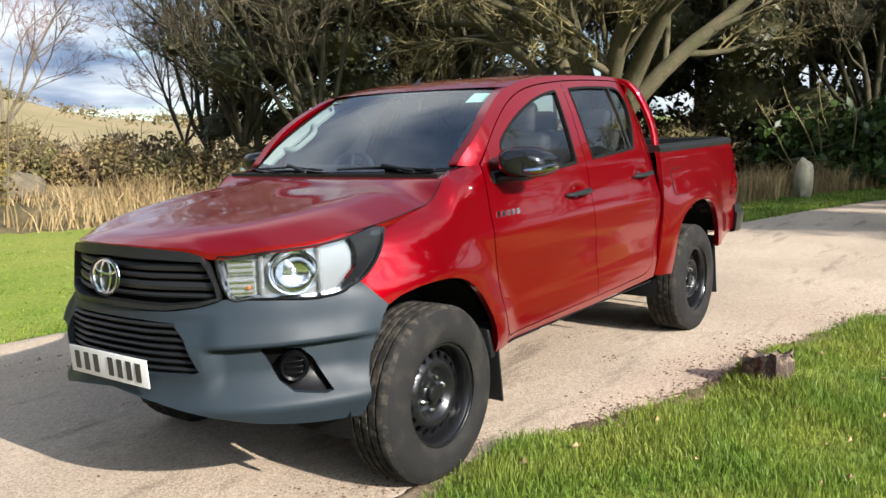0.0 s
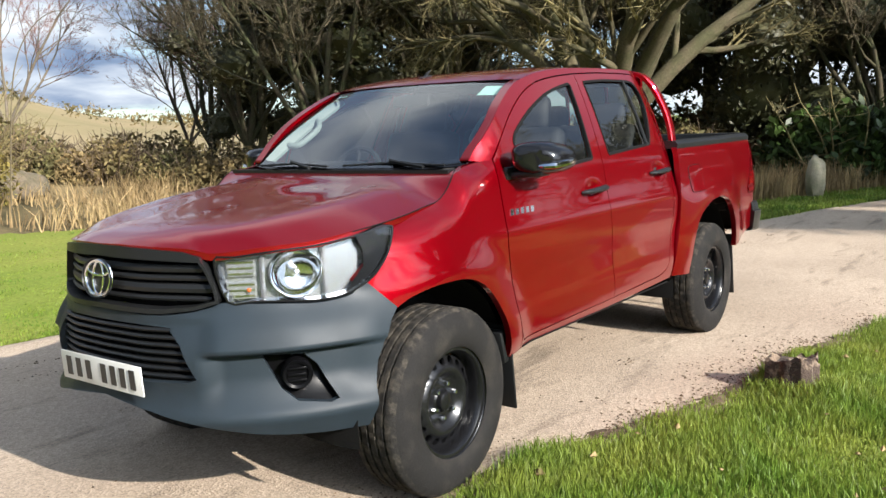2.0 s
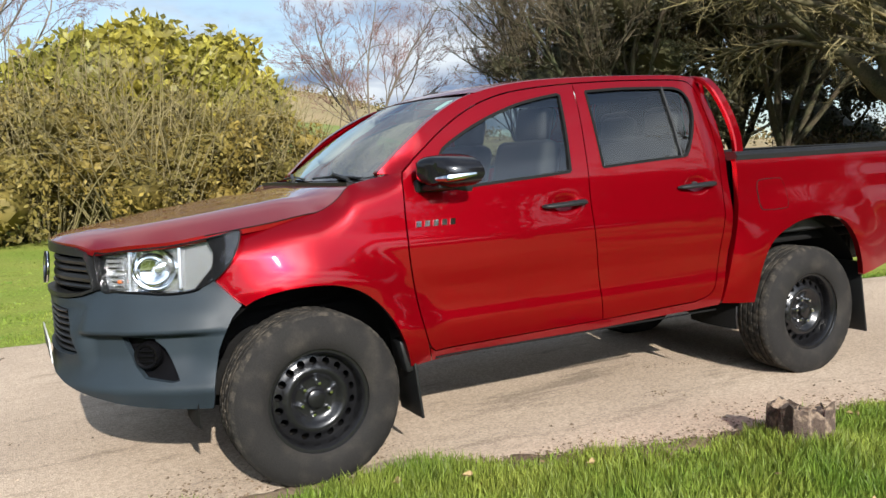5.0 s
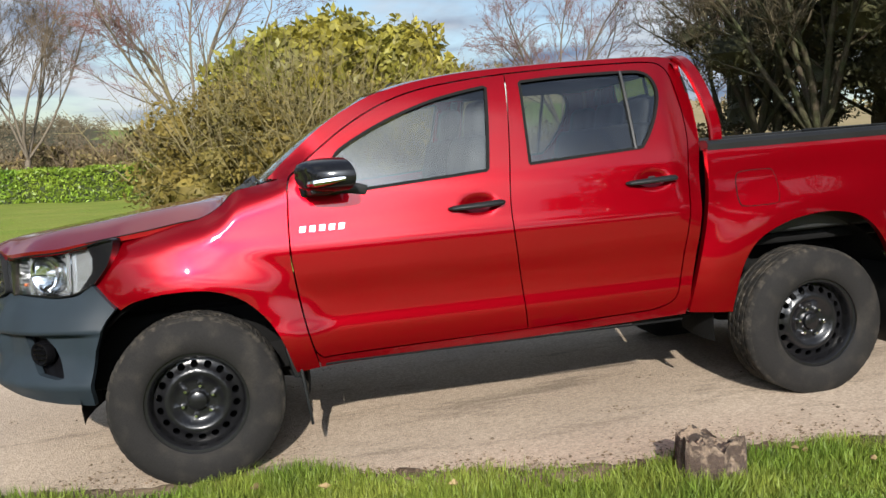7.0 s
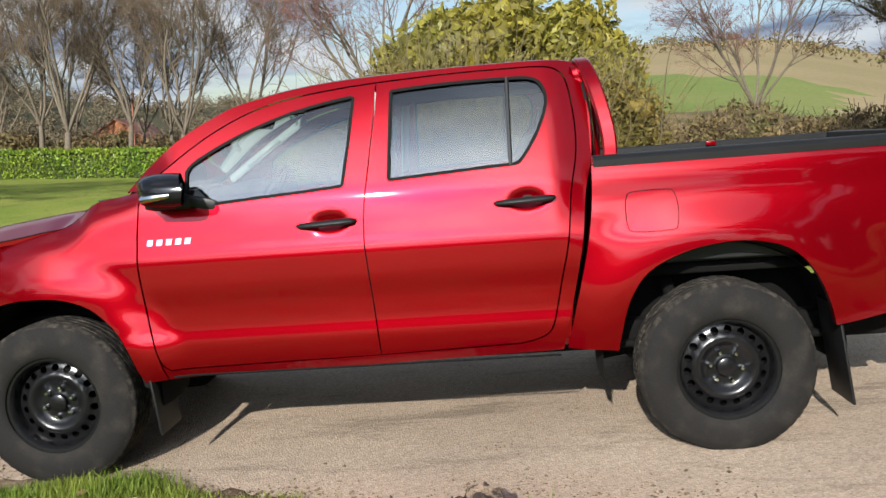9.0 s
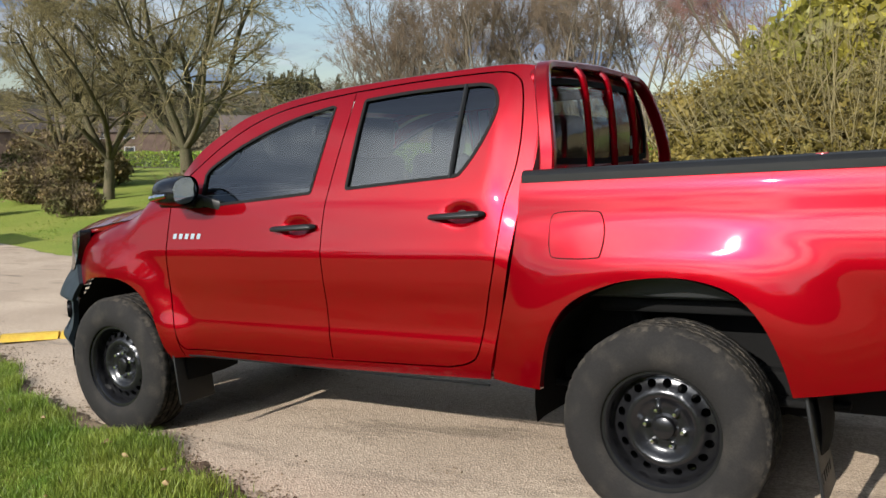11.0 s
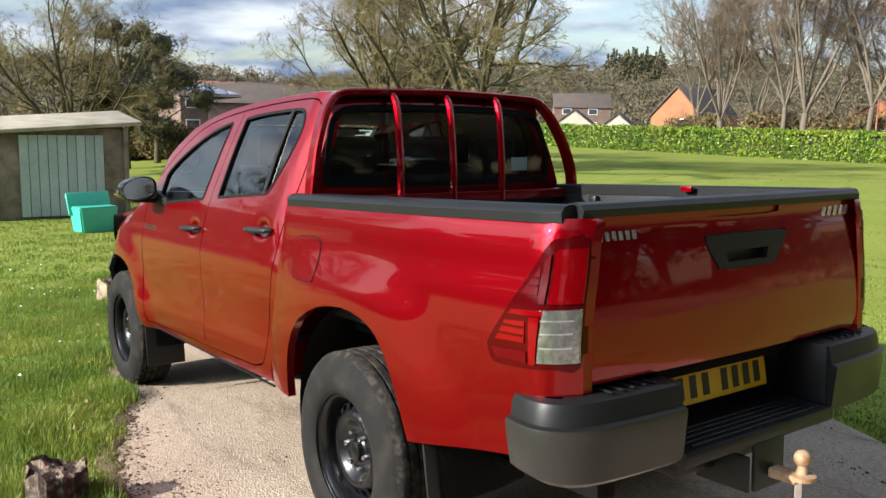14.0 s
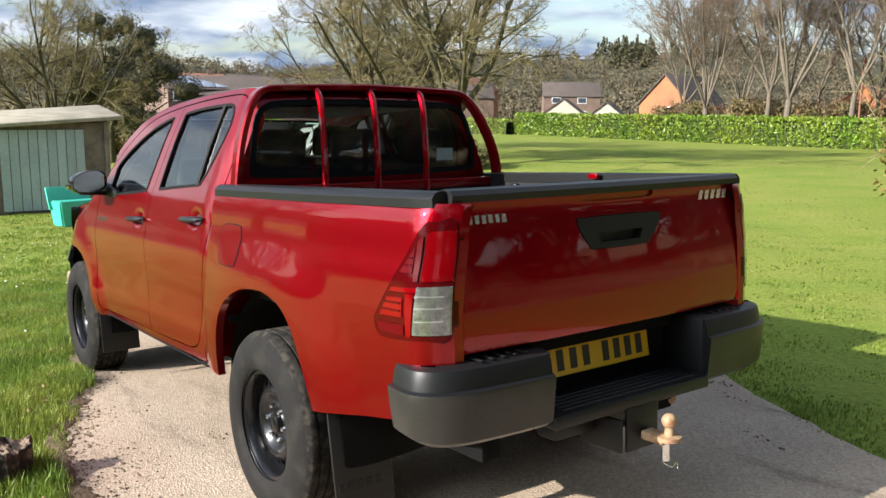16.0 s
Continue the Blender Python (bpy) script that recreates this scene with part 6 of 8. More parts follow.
# tail lamps
TAIL = spl([(4.150, 1.256), (4.094, 1.172), (4.008, 1.058), (3.945, 0.968), (3.934, 0.943), (3.945, 0.910), (3.975, 0.893), (4.08, 0.897), (4.17, 0.904), (4.212, 0.908), (4.214, 1.08), (4.212, 1.262), (4.18, 1.264)], 3, closed=True)
for sg in (-1, 1):
    bed = on_bed(sg)
    tail = panel("tail_lamp", DARK_RED_LENS, truck, TAIL, bed, step=0.010, depth=0.02, lift=0.004, label="red tail lamp with a clear reversing lens")
    panel("brake_lens", RED_LENS, tail, [(4.166, 1.225), (4.175, 1.236), (4.2135, 1.238), (4.2135, 1.085), (4.160, 1.085)], bed, step=0.009, depth=0.006, lift=0.009)
    panel("light_guide", MID_RED_LENS, tail, [(4.142, 1.204), (4.158, 1.222), (4.152, 1.085), (4.136, 1.085)], bed, step=0.012, depth=0.008, lift=0.011)
    panel("indicator_lens", MID_RED_LENS, tail, [(4.066, 1.108), (4.128, 1.186), (4.126, 1.108)], bed, step=0.012, depth=0.004, lift=0.007)
    for z in (1.130, 1.152):
        panel("lens_rib", DARK_RED_LENS, tail, [(4.090, z), (4.124, z), (4.124, z + 0.006), (4.095, z + 0.006)], bed, step=0.02, depth=0.003, lift=0.010)
    panel("light_guide", RED_LENS, tail, [(4.022, 1.046), (4.034, 1.060), (4.150, 1.066), (4.150, 1.050)], bed, step=0.012, depth=0.006, lift=0.010)
    panel("light_guide", RED_LENS, tail, [(4.106, 1.046), (4.140, 1.046), (4.132, 0.912), (4.112, 0.912)], bed, step=0.012, depth=0.006, lift=0.009)
    panel("indicator_lens", RED_LENS, tail, [(3.972, 0.965), (4.092, 0.970), (4.090, 1.030), (4.010, 1.026)], bed, step=0.012, depth=0.004, lift=0.008)
    for z in (0.984, 1.008):
        panel("lens_rib", DARK_RED_LENS, tail, [(3.985, z), (4.085, z + 0.002), (4.085, z + 0.008), (3.990, z + 0.006)], bed, step=0.02, depth=0.003, lift=0.011)
    panel("indicator_lens", MID_RED_LENS, tail, [(3.975, 0.912), (4.100, 0.914), (4.100, 0.946), (3.955, 0.940)], bed, step=0.012, depth=0.004, lift=0.008)
    panel("reversing_lens", CLEAR_LENS, tail, [(4.138, 0.920), (4.2135, 0.920), (4.2135, 1.070), (4.150, 1.068)], bed, step=0.009, depth=0.006, lift=0.010)
    for z in (0.960, 1.000, 1.036):
        panel("lens_rib", SILVER, tail, [(4.146, z), (4.206, z + 0.001), (4.206, z + 0.006), (4.147, z + 0.005)], bed, step=0.012, depth=0.002, lift=0.0125)

# rear bumper and towing gear
for sg in (-1, 1):
    rear_plan = spl([(4.045, 0.862), (4.12, 0.874), (4.19, 0.866), (4.248, 0.815), (4.280, 0.72), (4.294, 0.55), (4.298, 0.40)], 5)
    verts, faces = [], []
    sec = [(0.592, -0.060), (0.596, -0.024), (0.612, -0.004), (0.66, 0.003), (0.738, 0.012), (0.750, 0.010), (0.756, -0.006), (0.796, -0.012), (0.816, -0.020), (0.826, -0.045), (0.828, -0.23)]
    for i, (x, y) in enumerate(rear_plan):
        a, b = np.array(rear_plan[max(i - 1, 0)]), np.array(rear_plan[min(i + 1, len(rear_plan) - 1)])
        t = (b - a) / np.linalg.norm(b - a)
        n = np.array([-t[1], t[0]]) if (-t[1]) * (x - 3.9) + t[0] * y > 0 else np.array([t[1], -t[0]])
        for z, o in sec:
            q = np.array([x, y]) + n * o
            verts.append((q[0], sg * q[1], z - 0.02 * sm(4.1, 4.33, x) * (1 if z < 0.62 else 0)))
    ns = len(sec)
    for i in range(len(rear_plan) - 1):
        for k in range(ns - 1):
            faces.append((i * ns + k, i * ns + k + 1, (i + 1) * ns + k + 1, (i + 1) * ns + k))
    faces.append(tuple((len(rear_plan) - 1) * ns + k for k in range(ns)))
    faces.append(tuple(range(ns)))
    idx = [0 if (f[0] % ns) < 5 else 1 for f in faces[:-2]] + [1, 1]
    end = link_mesh("rear_bumper_end", verts, faces if sg < 0 else [tuple(reversed(f)) for f in faces], [STEP_GREY, BLACK], truck, "grey bumper end with a black top", True, idx, sharp=40)
    bm = bmesh.new()
    for k in range(5):
        block(bm, (0.12, 0.012, 0.006), (4.195, sg * (0.48 + k * 0.045), 0.831), (0, 0, 0), 0.002, 1)
    part("tread_rib", bm, BLACK, end)
bm = bmesh.new()
block(bm, (0.24, 0.80, 0.05), (4.185, 0, 0.585), (0, 0, 0), 0.012)
step = part("bumper_step", bm, BLACK, truck, "black ribbed bumper step")
part("step_back", block(bmesh.new(), (0.05, 0.80, 0.27), (4.062, 0, 0.715), (0, 8, 0), 0.012), BLACK, step)
for sg in (-1, 1):
    part("step_cheek", block(bmesh.new(), (0.22, 0.024, 0.235), (4.165, sg * 0.402, 0.705), (0, 0, 0), 0.008), BLACK, step)
part("upper_beam", block(bmesh.new(), (0.05, 1.3, 0.10), (4.055, 0, 0.80), (0, 0, 0), 0.012), BLACK, step)
for k in range(5):
    bm = bmesh.new()
    block(bm, (0.010, 0.68, 0.008), (4.155 + k * 0.03, 0, 0.613), (0, 0, 0), 0.002, 1)
    part("step_rib", bm, BLACK, step)
rp = plate("rear_number_plate", PLATE_YELLOW, (4.120, 0.0, 0.731), 180, truck, 9)
bm = bmesh.new()
block(bm, (0.10, 0.55, 0.08), (4.12, 0, 0.50), (0, 0, 0), 0.01)
block(bm, (0.16, 0.13, 0.012), (4.22, 0.02, 0.555), (0, 0, 0), 0.004)
block(bm, (0.014, 0.16, 0.16), (4.30, 0.02, 0.49), (0, 0, 0), 0.004)
block(bm, (0.20, 0.012, 0.12), (4.20, -0.08, 0.47), (0, 0, 0), 0.004)
tow = part("tow_bar", bm, BLACK, truck, "black tow bar with a rusty ball")
bm = bmesh.new()
block(bm, (0.10, 0.06, 0.035), (4.36, 0.03, 0.465), (0, 0, 0), 0.01)
bmesh.ops.create_uvsphere(bm, u_segments=20, v_segments=12, radius=0.027, matrix=Matrix.Translation((4.415, 0.03, 0.535)))
lathe(bm, [(0.0, 0.0), (0.042, 0.0), (0.042, 0.014), (0.018, 0.018), (0.014, 0.05)], 20, turn=Matrix.Translation((4.415, 0.03, 0.467)) @ Matrix.Rotation(radians(90), 4, "X"))
part("tow_ball", bm, RUST, tow, "rusty tow ball on its flange")
bm = bmesh.new()
tube(bm, [(4.40, 0.03, 0.46), (4.40, 0.03, 0.39)], 0.014, 10)
tube(bm, spl([(4.40, 0.02, 0.385), (4.41, 0.05, 0.365), (4.40, 0.09, 0.37), (4.41, 0.085, 0.35), (4.40, 0.10, 0.345)], 5), 0.003, 6)
part("tow_pin", bm, CHROME, tow, "steel pin with a loose string")

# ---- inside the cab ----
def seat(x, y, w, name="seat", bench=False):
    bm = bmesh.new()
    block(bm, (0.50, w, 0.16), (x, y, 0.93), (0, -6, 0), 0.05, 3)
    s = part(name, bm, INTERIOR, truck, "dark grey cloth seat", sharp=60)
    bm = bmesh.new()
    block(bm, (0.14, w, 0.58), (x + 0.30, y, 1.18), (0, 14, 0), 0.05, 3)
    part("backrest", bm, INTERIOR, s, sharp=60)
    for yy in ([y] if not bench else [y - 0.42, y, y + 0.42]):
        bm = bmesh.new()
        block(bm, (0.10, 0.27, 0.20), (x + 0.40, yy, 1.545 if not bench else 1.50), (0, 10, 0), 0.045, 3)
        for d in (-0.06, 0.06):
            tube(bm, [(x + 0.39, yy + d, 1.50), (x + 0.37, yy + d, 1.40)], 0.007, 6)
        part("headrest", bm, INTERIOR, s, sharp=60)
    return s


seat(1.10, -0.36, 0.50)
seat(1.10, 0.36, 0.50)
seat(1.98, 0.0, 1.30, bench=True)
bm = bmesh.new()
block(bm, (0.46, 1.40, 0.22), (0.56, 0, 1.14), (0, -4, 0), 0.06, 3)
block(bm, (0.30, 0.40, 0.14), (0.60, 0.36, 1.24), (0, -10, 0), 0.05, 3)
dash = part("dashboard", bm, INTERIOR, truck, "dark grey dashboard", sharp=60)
bm = bmesh.new()
wheel_turn = Matrix.Translation((0.80, 0.36, 1.22)) @ Matrix.Rotation(radians(-62), 4, "Y")
tube(bm, [wheel_turn @ Vector((0.185 * math.cos(a), 0.185 * math.sin(a), 0)) for a in np.linspace(0, 2 * math.pi, 33)], 0.015, 8, cap=False)
for a in (0.1, 3.04, 4.7):
    tube(bm, [wheel_turn @ Vector((0, 0, -0.02)), wheel_turn @ Vector((0.18 * math.cos(a), 0.18 * math.sin(a), 0))], 0.014, 6)
part("steering_wheel", bm, INTERIOR, truck, "dark steering wheel")
for sg in (-1, 1):
    bm = bmesh.new()
    tube(bm, [(0.46, sg * 0.68, 1.33), (0.72, sg * 0.64, 1.50), (0.98, sg * 0.585, 1.66)], 0.032, 8, flat=0.6)
    trim = part("pillar_trim", bm, WHITE_PLASTIC, truck, "pale grey pillar trim with a grab handle")
    bm = bmesh.new()
    tube(bm, spl([(0.60, sg * 0.64, 1.42), (0.62, sg * 0.575, 1.42), (0.74, sg * 0.55, 1.50), (0.80, sg * 0.60, 1.55)], 5), 0.016, 8)
    part("grab_handle", bm, WHITE_PLASTIC, trim)
    bm = bmesh.new()
    tube(bm, [(1.60, sg * 0.60, 1.70), (1.575, sg * 0.66, 1.50), (1.56, sg * 0.70, 1.30)], 0.03, 8, flat=0.5)
    part("belt_pillar_trim", bm, WHITE_PLASTIC, truck)
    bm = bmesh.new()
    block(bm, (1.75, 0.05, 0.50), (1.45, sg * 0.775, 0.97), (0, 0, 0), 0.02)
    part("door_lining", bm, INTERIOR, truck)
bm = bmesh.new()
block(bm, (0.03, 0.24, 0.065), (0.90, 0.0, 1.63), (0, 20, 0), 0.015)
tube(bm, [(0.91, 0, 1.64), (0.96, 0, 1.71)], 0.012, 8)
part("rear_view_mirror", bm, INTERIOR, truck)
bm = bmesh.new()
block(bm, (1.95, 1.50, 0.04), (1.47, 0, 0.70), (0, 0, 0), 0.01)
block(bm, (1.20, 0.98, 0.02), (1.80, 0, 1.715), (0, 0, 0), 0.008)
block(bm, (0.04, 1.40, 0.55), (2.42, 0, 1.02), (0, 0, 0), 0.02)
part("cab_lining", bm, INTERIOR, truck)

# ---- trees, bushes, hedges ----
class Limbs:
    """Collects tapered tubes as arrays."""
    def __init__(self):
        self.v, self.f, self.n = [], [], 0

    def add(self, pts, radii, sides):
        pts = np.array(pts)
        k = len(pts)
        d = np.gradient(pts, axis=0)
        d /= np.linalg.norm(d, axis=1, keepdims=True) + 1e-9
        ref = np.cross(d, (0.31, 0.52, 0.79))
        ref /= np.linalg.norm(ref, axis=1, keepdims=True) + 1e-9
        side = np.cross(d, ref)
        a = 2 * np.pi * np.arange(sides) / sides
        ring = pts[:, None] + np.asarray(radii)[:, None, None] * (np.cos(a)[None, :, None] * ref[:, None] + np.sin(a)[None, :, None] * side[:, None])
        self.v.append(ring.reshape(-1, 3))
        i, j = np.meshgrid(np.arange(k - 1), np.arange(sides), indexing="ij")
        b = self.n + i * sides
        jj = (j + 1) % sides
        self.f.append(np.stack([b + j, b + jj, b + sides + jj, b + sides + j], -1).reshape(-1, 4))
        self.n += k * sides

    def mesh(self, name, mat, parent=None):
        return fast_mesh(name, np.concatenate(self.v), np.concatenate(self.f), mat, parent=parent)


def grow(r, start, way, length, radius, wander, rise, count):
    pts, p, d = [np.array(start)], np.array(start, float), np.array(way, float)
    for k in range(count):
        d = d + r.normal(0, wander, 3) + np.array([0, 0, rise])
        d /= np.linalg.norm(d)
        p = p + d * length / count
        pts.append(p.copy())
    return np.array(pts), np.linspace(radius, radius * 0.28, count + 1)


def side_way(r, d, angle):
    q = np.cross(d, r.normal(0, 1, 3))
    q /= np.linalg.norm(q) + 1e-9
    return d * math.cos(angle) + q * math.sin(angle)


def bare_tree(name, seed, high, trunk, stems, spread, counts, bark, twig, label, rise=0.06, fork=0.15, category="tree", drop=0.0, twig_w=1.0):
    """A leafless tree: trunk and limbs in one mesh, its twigs in another."""
    r = np.random.default_rng(seed)
    wood, fine = Limbs(), Limbs()
    tree = empty(name)
    tagged(tree, label, category, "leafless trees round the drive")
    first = []
    base, rad = grow(r, (0, 0, -0.15), (r.normal(0, 0.04), r.normal(0, 0.04), 1), high * fork + 0.2, trunk, 0.05, 0.05, 4)
    rad = np.linspace(trunk * 1.25, trunk * 0.95, 5)
    wood.add(base, rad, 12)
    for s in range(stems):
        a = 2 * math.pi * (s + r.uniform(-0.3, 0.3)) / stems
        tilt = spread * r.uniform(0.55, 1.2) if stems > 1 else 0.05
        way = (math.sin(tilt) * math.cos(a), math.sin(tilt) * math.sin(a), math.cos(tilt))
        ln = high * (1 - fork) * r.uniform(0.75, 1.0)
        first.append((*grow(r, base[-1] + np.array(way) * 0.05, way, ln, trunk * (0.95 if stems == 1 else 0.62) * r.uniform(0.75, 1.05), 0.10, rise, 9), ln))
    level = first
    for depth, (kids, share, angle) in enumerate(counts):
        nxt = []
        last = depth == len(counts) - 1
        for pts, rads, ln in level:
            (wood if depth < 2 else fine).add(pts, rads if depth < 2 else rads * twig_w, 8 if depth == 0 else 5 if depth == 1 else 3)
            k = len(pts)
            for c in range(kids):
                t = r.uniform(0.22, 0.98)
                i = min(int(t * (k - 1)), k - 2)
                p = pts[i] + (pts[i + 1] - pts[i]) * (t * (k - 1) - i)
                d = pts[i + 1] - pts[i]
                d /= np.linalg.norm(d) + 1e-9
                w = side_way(r, d, angle * r.uniform(0.6, 1.3))
                w[2] -= drop
                cl = ln * share * r.uniform(0.6, 1.2) * (1.1 - 0.5 * t)
                nxt.append((*grow(r, p, w, cl, max(rads[i] * 0.50, 0.0045), 0.13, rise * 0.8, 5 if depth < 1 else 4 if depth < 2 else 2), cl))
        level = nxt
    for pts, rads, ln in level:
        fine.add(pts, np.maximum(rads, 0.0035) * twig_w, 3)
    wood.mesh("trunk", bark, tree)
    fine.mesh("crown", twig, tree)
    return tree


def leaf_cards(centres, r, size, up=0.3):
    """Small folded leaves, four-cornered, at the given places."""
    n = len(centres)
    a = r.normal(0, 1, (n, 3))
    a /= np.linalg.norm(a, axis=1, keepdims=True)
    b = np.cross(a, r.normal(0, 1, (n, 3)))
    b /= np.linalg.norm(b, axis=1, keepdims=True) + 1e-9
    s = size * r.uniform(0.6, 1.4, n)[:, None]
    v = np.stack([centres - a * s, centres + b * s * 0.45, centres + a * s, centres - b * s * 0.45], 1)
    f = np.arange(4 * n).reshape(n, 4)
    return v.reshape(-1, 3), f


def clump_points(r, blobs, n, shell=0.55):
    """Points near the skins of the given lumps (x, y, z, radius, flattening)."""
    w = np.array([b[3] ** 2 for b in blobs])
    pick = r.choice(len(blobs), n, p=w / w.sum())
    q = r.normal(0, 1, (n, 3))
    q /= np.linalg.norm(q, axis=1, keepdims=True)
    k = shell + (1 - shell) * r.uniform(0, 1, n) ** 0.6
    k *= 1 + 0.22 * np.sin(q[:, 0] * 7 + pick) * np.sin(q[:, 1] * 6 + 2 * pick) + r.normal(0, 0.06, n)
    c = np.array([b[:3] for b in blobs])[pick]
    rad = np.array([b[3] for b in blobs])[pick]
    fl = np.array([b[4] for b in blobs])[pick]
    p = c + q * (rad * k)[:, None]
    p[:, 2] = c[:, 2] + q[:, 2] * rad * k * fl
    return p


def inner_mass(parent, blobs, share, leaf, seed):
    """The shaded inside of a crown: uneven lumps well within its leaves."""
    bm = bmesh.new()
    for k, (x, y, z, rad, fl) in enumerate(blobs):
        made = bmesh.ops.create_icosphere(bm, subdivisions=2, radius=1)
        for v in made["verts"]:
            n = 1 + 0.45 * noise.noise(v.co * 2.3 + Vector((k, seed, 0)))
            v.co = Vector((x + v.co.x * rad * share * n, y + v.co.y * rad * share * n, max(0.0, z + v.co.z * rad * fl * share * n)))
    tagged(part("inside", bm, leaf, parent), kind="stuff")


def leafy_tree(name, seed, high, wide, leaves, size, leaf, bark, label, low=0.25, category="tree", lumps=26):
    """An evergreen tree: trunk and limbs, and a crown of many leaves round uneven lumps."""
    r = np.random.default_rng(seed)
    tree = empty(name)
    tagged(tree, label, category, "evergreen trees beyond the drive")
    wood = Limbs()
    trunk, rad = grow(r, (0, 0, -0.1), (0, 0, 1), high * 0.85, high * 0.028, 0.06, 0.05, 8)
    wood.add(trunk, rad, 8)
    blobs = []
    for k in range(lumps):
        t = r.uniform(low, 1.0)
        a = r.uniform(0, 2 * math.pi)
        reach = wide * (0.35 + 0.65 * math.sin(math.pi * min(1, (1.05 - t) / 0.9))) * r.uniform(0.35, 1.0)
        c = np.array([reach * math.cos(a), reach * math.sin(a), high * t])
        i = min(int(t * 7), 7)
        pts = np.array([trunk[i], (trunk[i] + c) / 2 + r.normal(0, 0.15, 3), c])
        wood.add(pts, [0.06, 0.04, 0.015], 5)
        blobs.append((*c, wide * r.uniform(0.20, 0.38), r.uniform(0.6, 0.95)))
    wood.mesh("trunk", bark, tree)
    inner_mass(tree, blobs, 0.62, leaf, seed)
    v, f = leaf_cards(clump_points(r, blobs, leaves), r, size)
    fast_mesh("crown", v, f, leaf, smooth_faces=False, parent=tree)
    return tree


def bush(name, seed, wide, high, leaves, size, leaf, twig, label, stems=60, lumps=16, category="bush", solid=0.0, flat=0.55):
    """A bush: many arching stems from the ground and leaves round uneven lumps."""
    r = np.random.default_rng(seed)
    ob = empty(name)
    tagged(ob, label, category, "bushes round the lawn")
    st = Limbs()
    for k in range(stems):
        a, t = r.uniform(0, 2 * math.pi), r.uniform(0.1, 0.9)
        way = np.array([math.cos(a) * t, math.sin(a) * t, 1.0])
        base = np.array([math.cos(a) * t * wide * 0.5, math.sin(a) * t * wide * 0.5, -0.1])
        pts, rad = grow(r, base, way / np.linalg.norm(way), high * r.uniform(0.7, 1.12), 0.022, 0.12, 0.02, 6)
        st.add(pts, rad, 4)
        for c in range(5):
            i = r.integers(2, 6)
            w = side_way(r, pts[i] - pts[i - 1], 1.0)
            st.add(*grow(r, pts[i], w / np.linalg.norm(w), high * 0.22, 0.008, 0.15, 0.05, 3), 3)
    st.mesh("branchwork", twig, ob)
    blobs = []
    for k in range(lumps):
        a, t = r.uniform(0, 2 * math.pi), r.uniform(0, 1) ** 0.6
        x, y = wide * 0.78 * t * math.cos(a), wide * 0.78 * t * math.sin(a)
        top = high * (1 - flat * t * t)
        rad = wide * r.uniform(0.24, 0.42)
        blobs.append((x, y, max(rad * 0.6, top * r.uniform(0.35, 1.0) ** (1.0 if flat > 0.5 else 0.6) - rad * 0.6), rad, r.uniform(0.7, 1.0)))
    if solid:
        inner_mass(ob, blobs, solid, leaf, seed)
    p = clump_points(r, blobs, leaves, 0.5)
    p = p[p[:, 2] > 0.02]
    v, f = leaf_cards(p, r, size)
    fast_mesh("leaves", v, f, leaf, smooth_faces=False, parent=ob)
    return ob


def plant(ob, x, y, turn=0.0, scale=1.0, sink=0.0):
    ob.matrix_basis = pose(x, y, height(x, y) - sink, 0, 0, turn) @ Matrix.Scale(scale, 4)
    return ob


def again(ob, x, y, turn=0.0, scale=1.0):
    c = copy_thing(ob, pose(x, y, height(x, y), 0, 0, turn))
    c.scale = (scale, scale, scale)
    return c


# great spreading tree behind the drive
THIN = [(10, 0.45, 0.6), (8, 0.5, 0.65), (6, 0.5, 0.6), (3, 0.6, 0.6)]
FULL = [(7, 0.55, 0.75), (6, 0.55, 0.7), (5, 0.5, 0.7), (3, 0.5, 0.7)]
plant(bare_tree("spreading_tree", 11, 9.5, 0.38, 11, 0.82, [(9, 0.50, 0.7), (8, 0.5, 0.75), (7, 0.5, 0.75), (4, 0.6, 0.8)], BARK, TWIG, "large leafless tree with many spreading olive-green limbs", fork=0.12, rise=0.035, drop=0.03, twig_w=1.1), 13.3, 4.75, 20)
# ivy-clad tree on the lawn
lawn_tree = plant(bare_tree("lawn_tree", 23, 11.0, 0.23, 9, 0.88, [(9, 0.52, 0.75), (8, 0.5, 0.75), (7, 0.5, 0.75), (6, 0.6, 0.8)], BARK, TWIG, "wide leafless lawn tree with olive twigs", fork=0.17, rise=0.03, drop=0.07, twig_w=1.5), -20.5, 17.8, 60)
again(lawn_tree, -24.6, 17.4, 200, 0.80)
again(lawn_tree, -32.0, 20.5, 310, 0.80)
again(lawn_tree, -36.0, 6.5, 120, 0.8)
# tall bare trees
tall = plant(bare_tree("bare_tree", 31, 13.0, 0.15, 6, 0.42, THIN, BARK_GREY, TWIG_GREY, "tall leafless grey-brown tree behind the hedge", fork=0.16, rise=0.11, twig_w=1.75), -17.4, 47.4, 0, 1.2)
tall2 = plant(bare_tree("bare_tree", 37, 12.0, 0.13, 5, 0.45, THIN, BARK_GREY, TWIG_GREY, "tall leafless grey-brown tree behind the hedge", fork=0.22, rise=0.11, twig_w=1.75), -21.1, 48.3, 40, 1.2)
bare = plant(bare_tree("bare_tree", 41, 9.0, 0.11, 6, 0.55, THIN, BARK_GREY, TWIG_RED, "leafless tree with reddish twigs", fork=0.2, rise=0.06, twig_w=1.2), 10.6, 24.0, 0, 0.82)
r5 = np.random.default_rng(8)
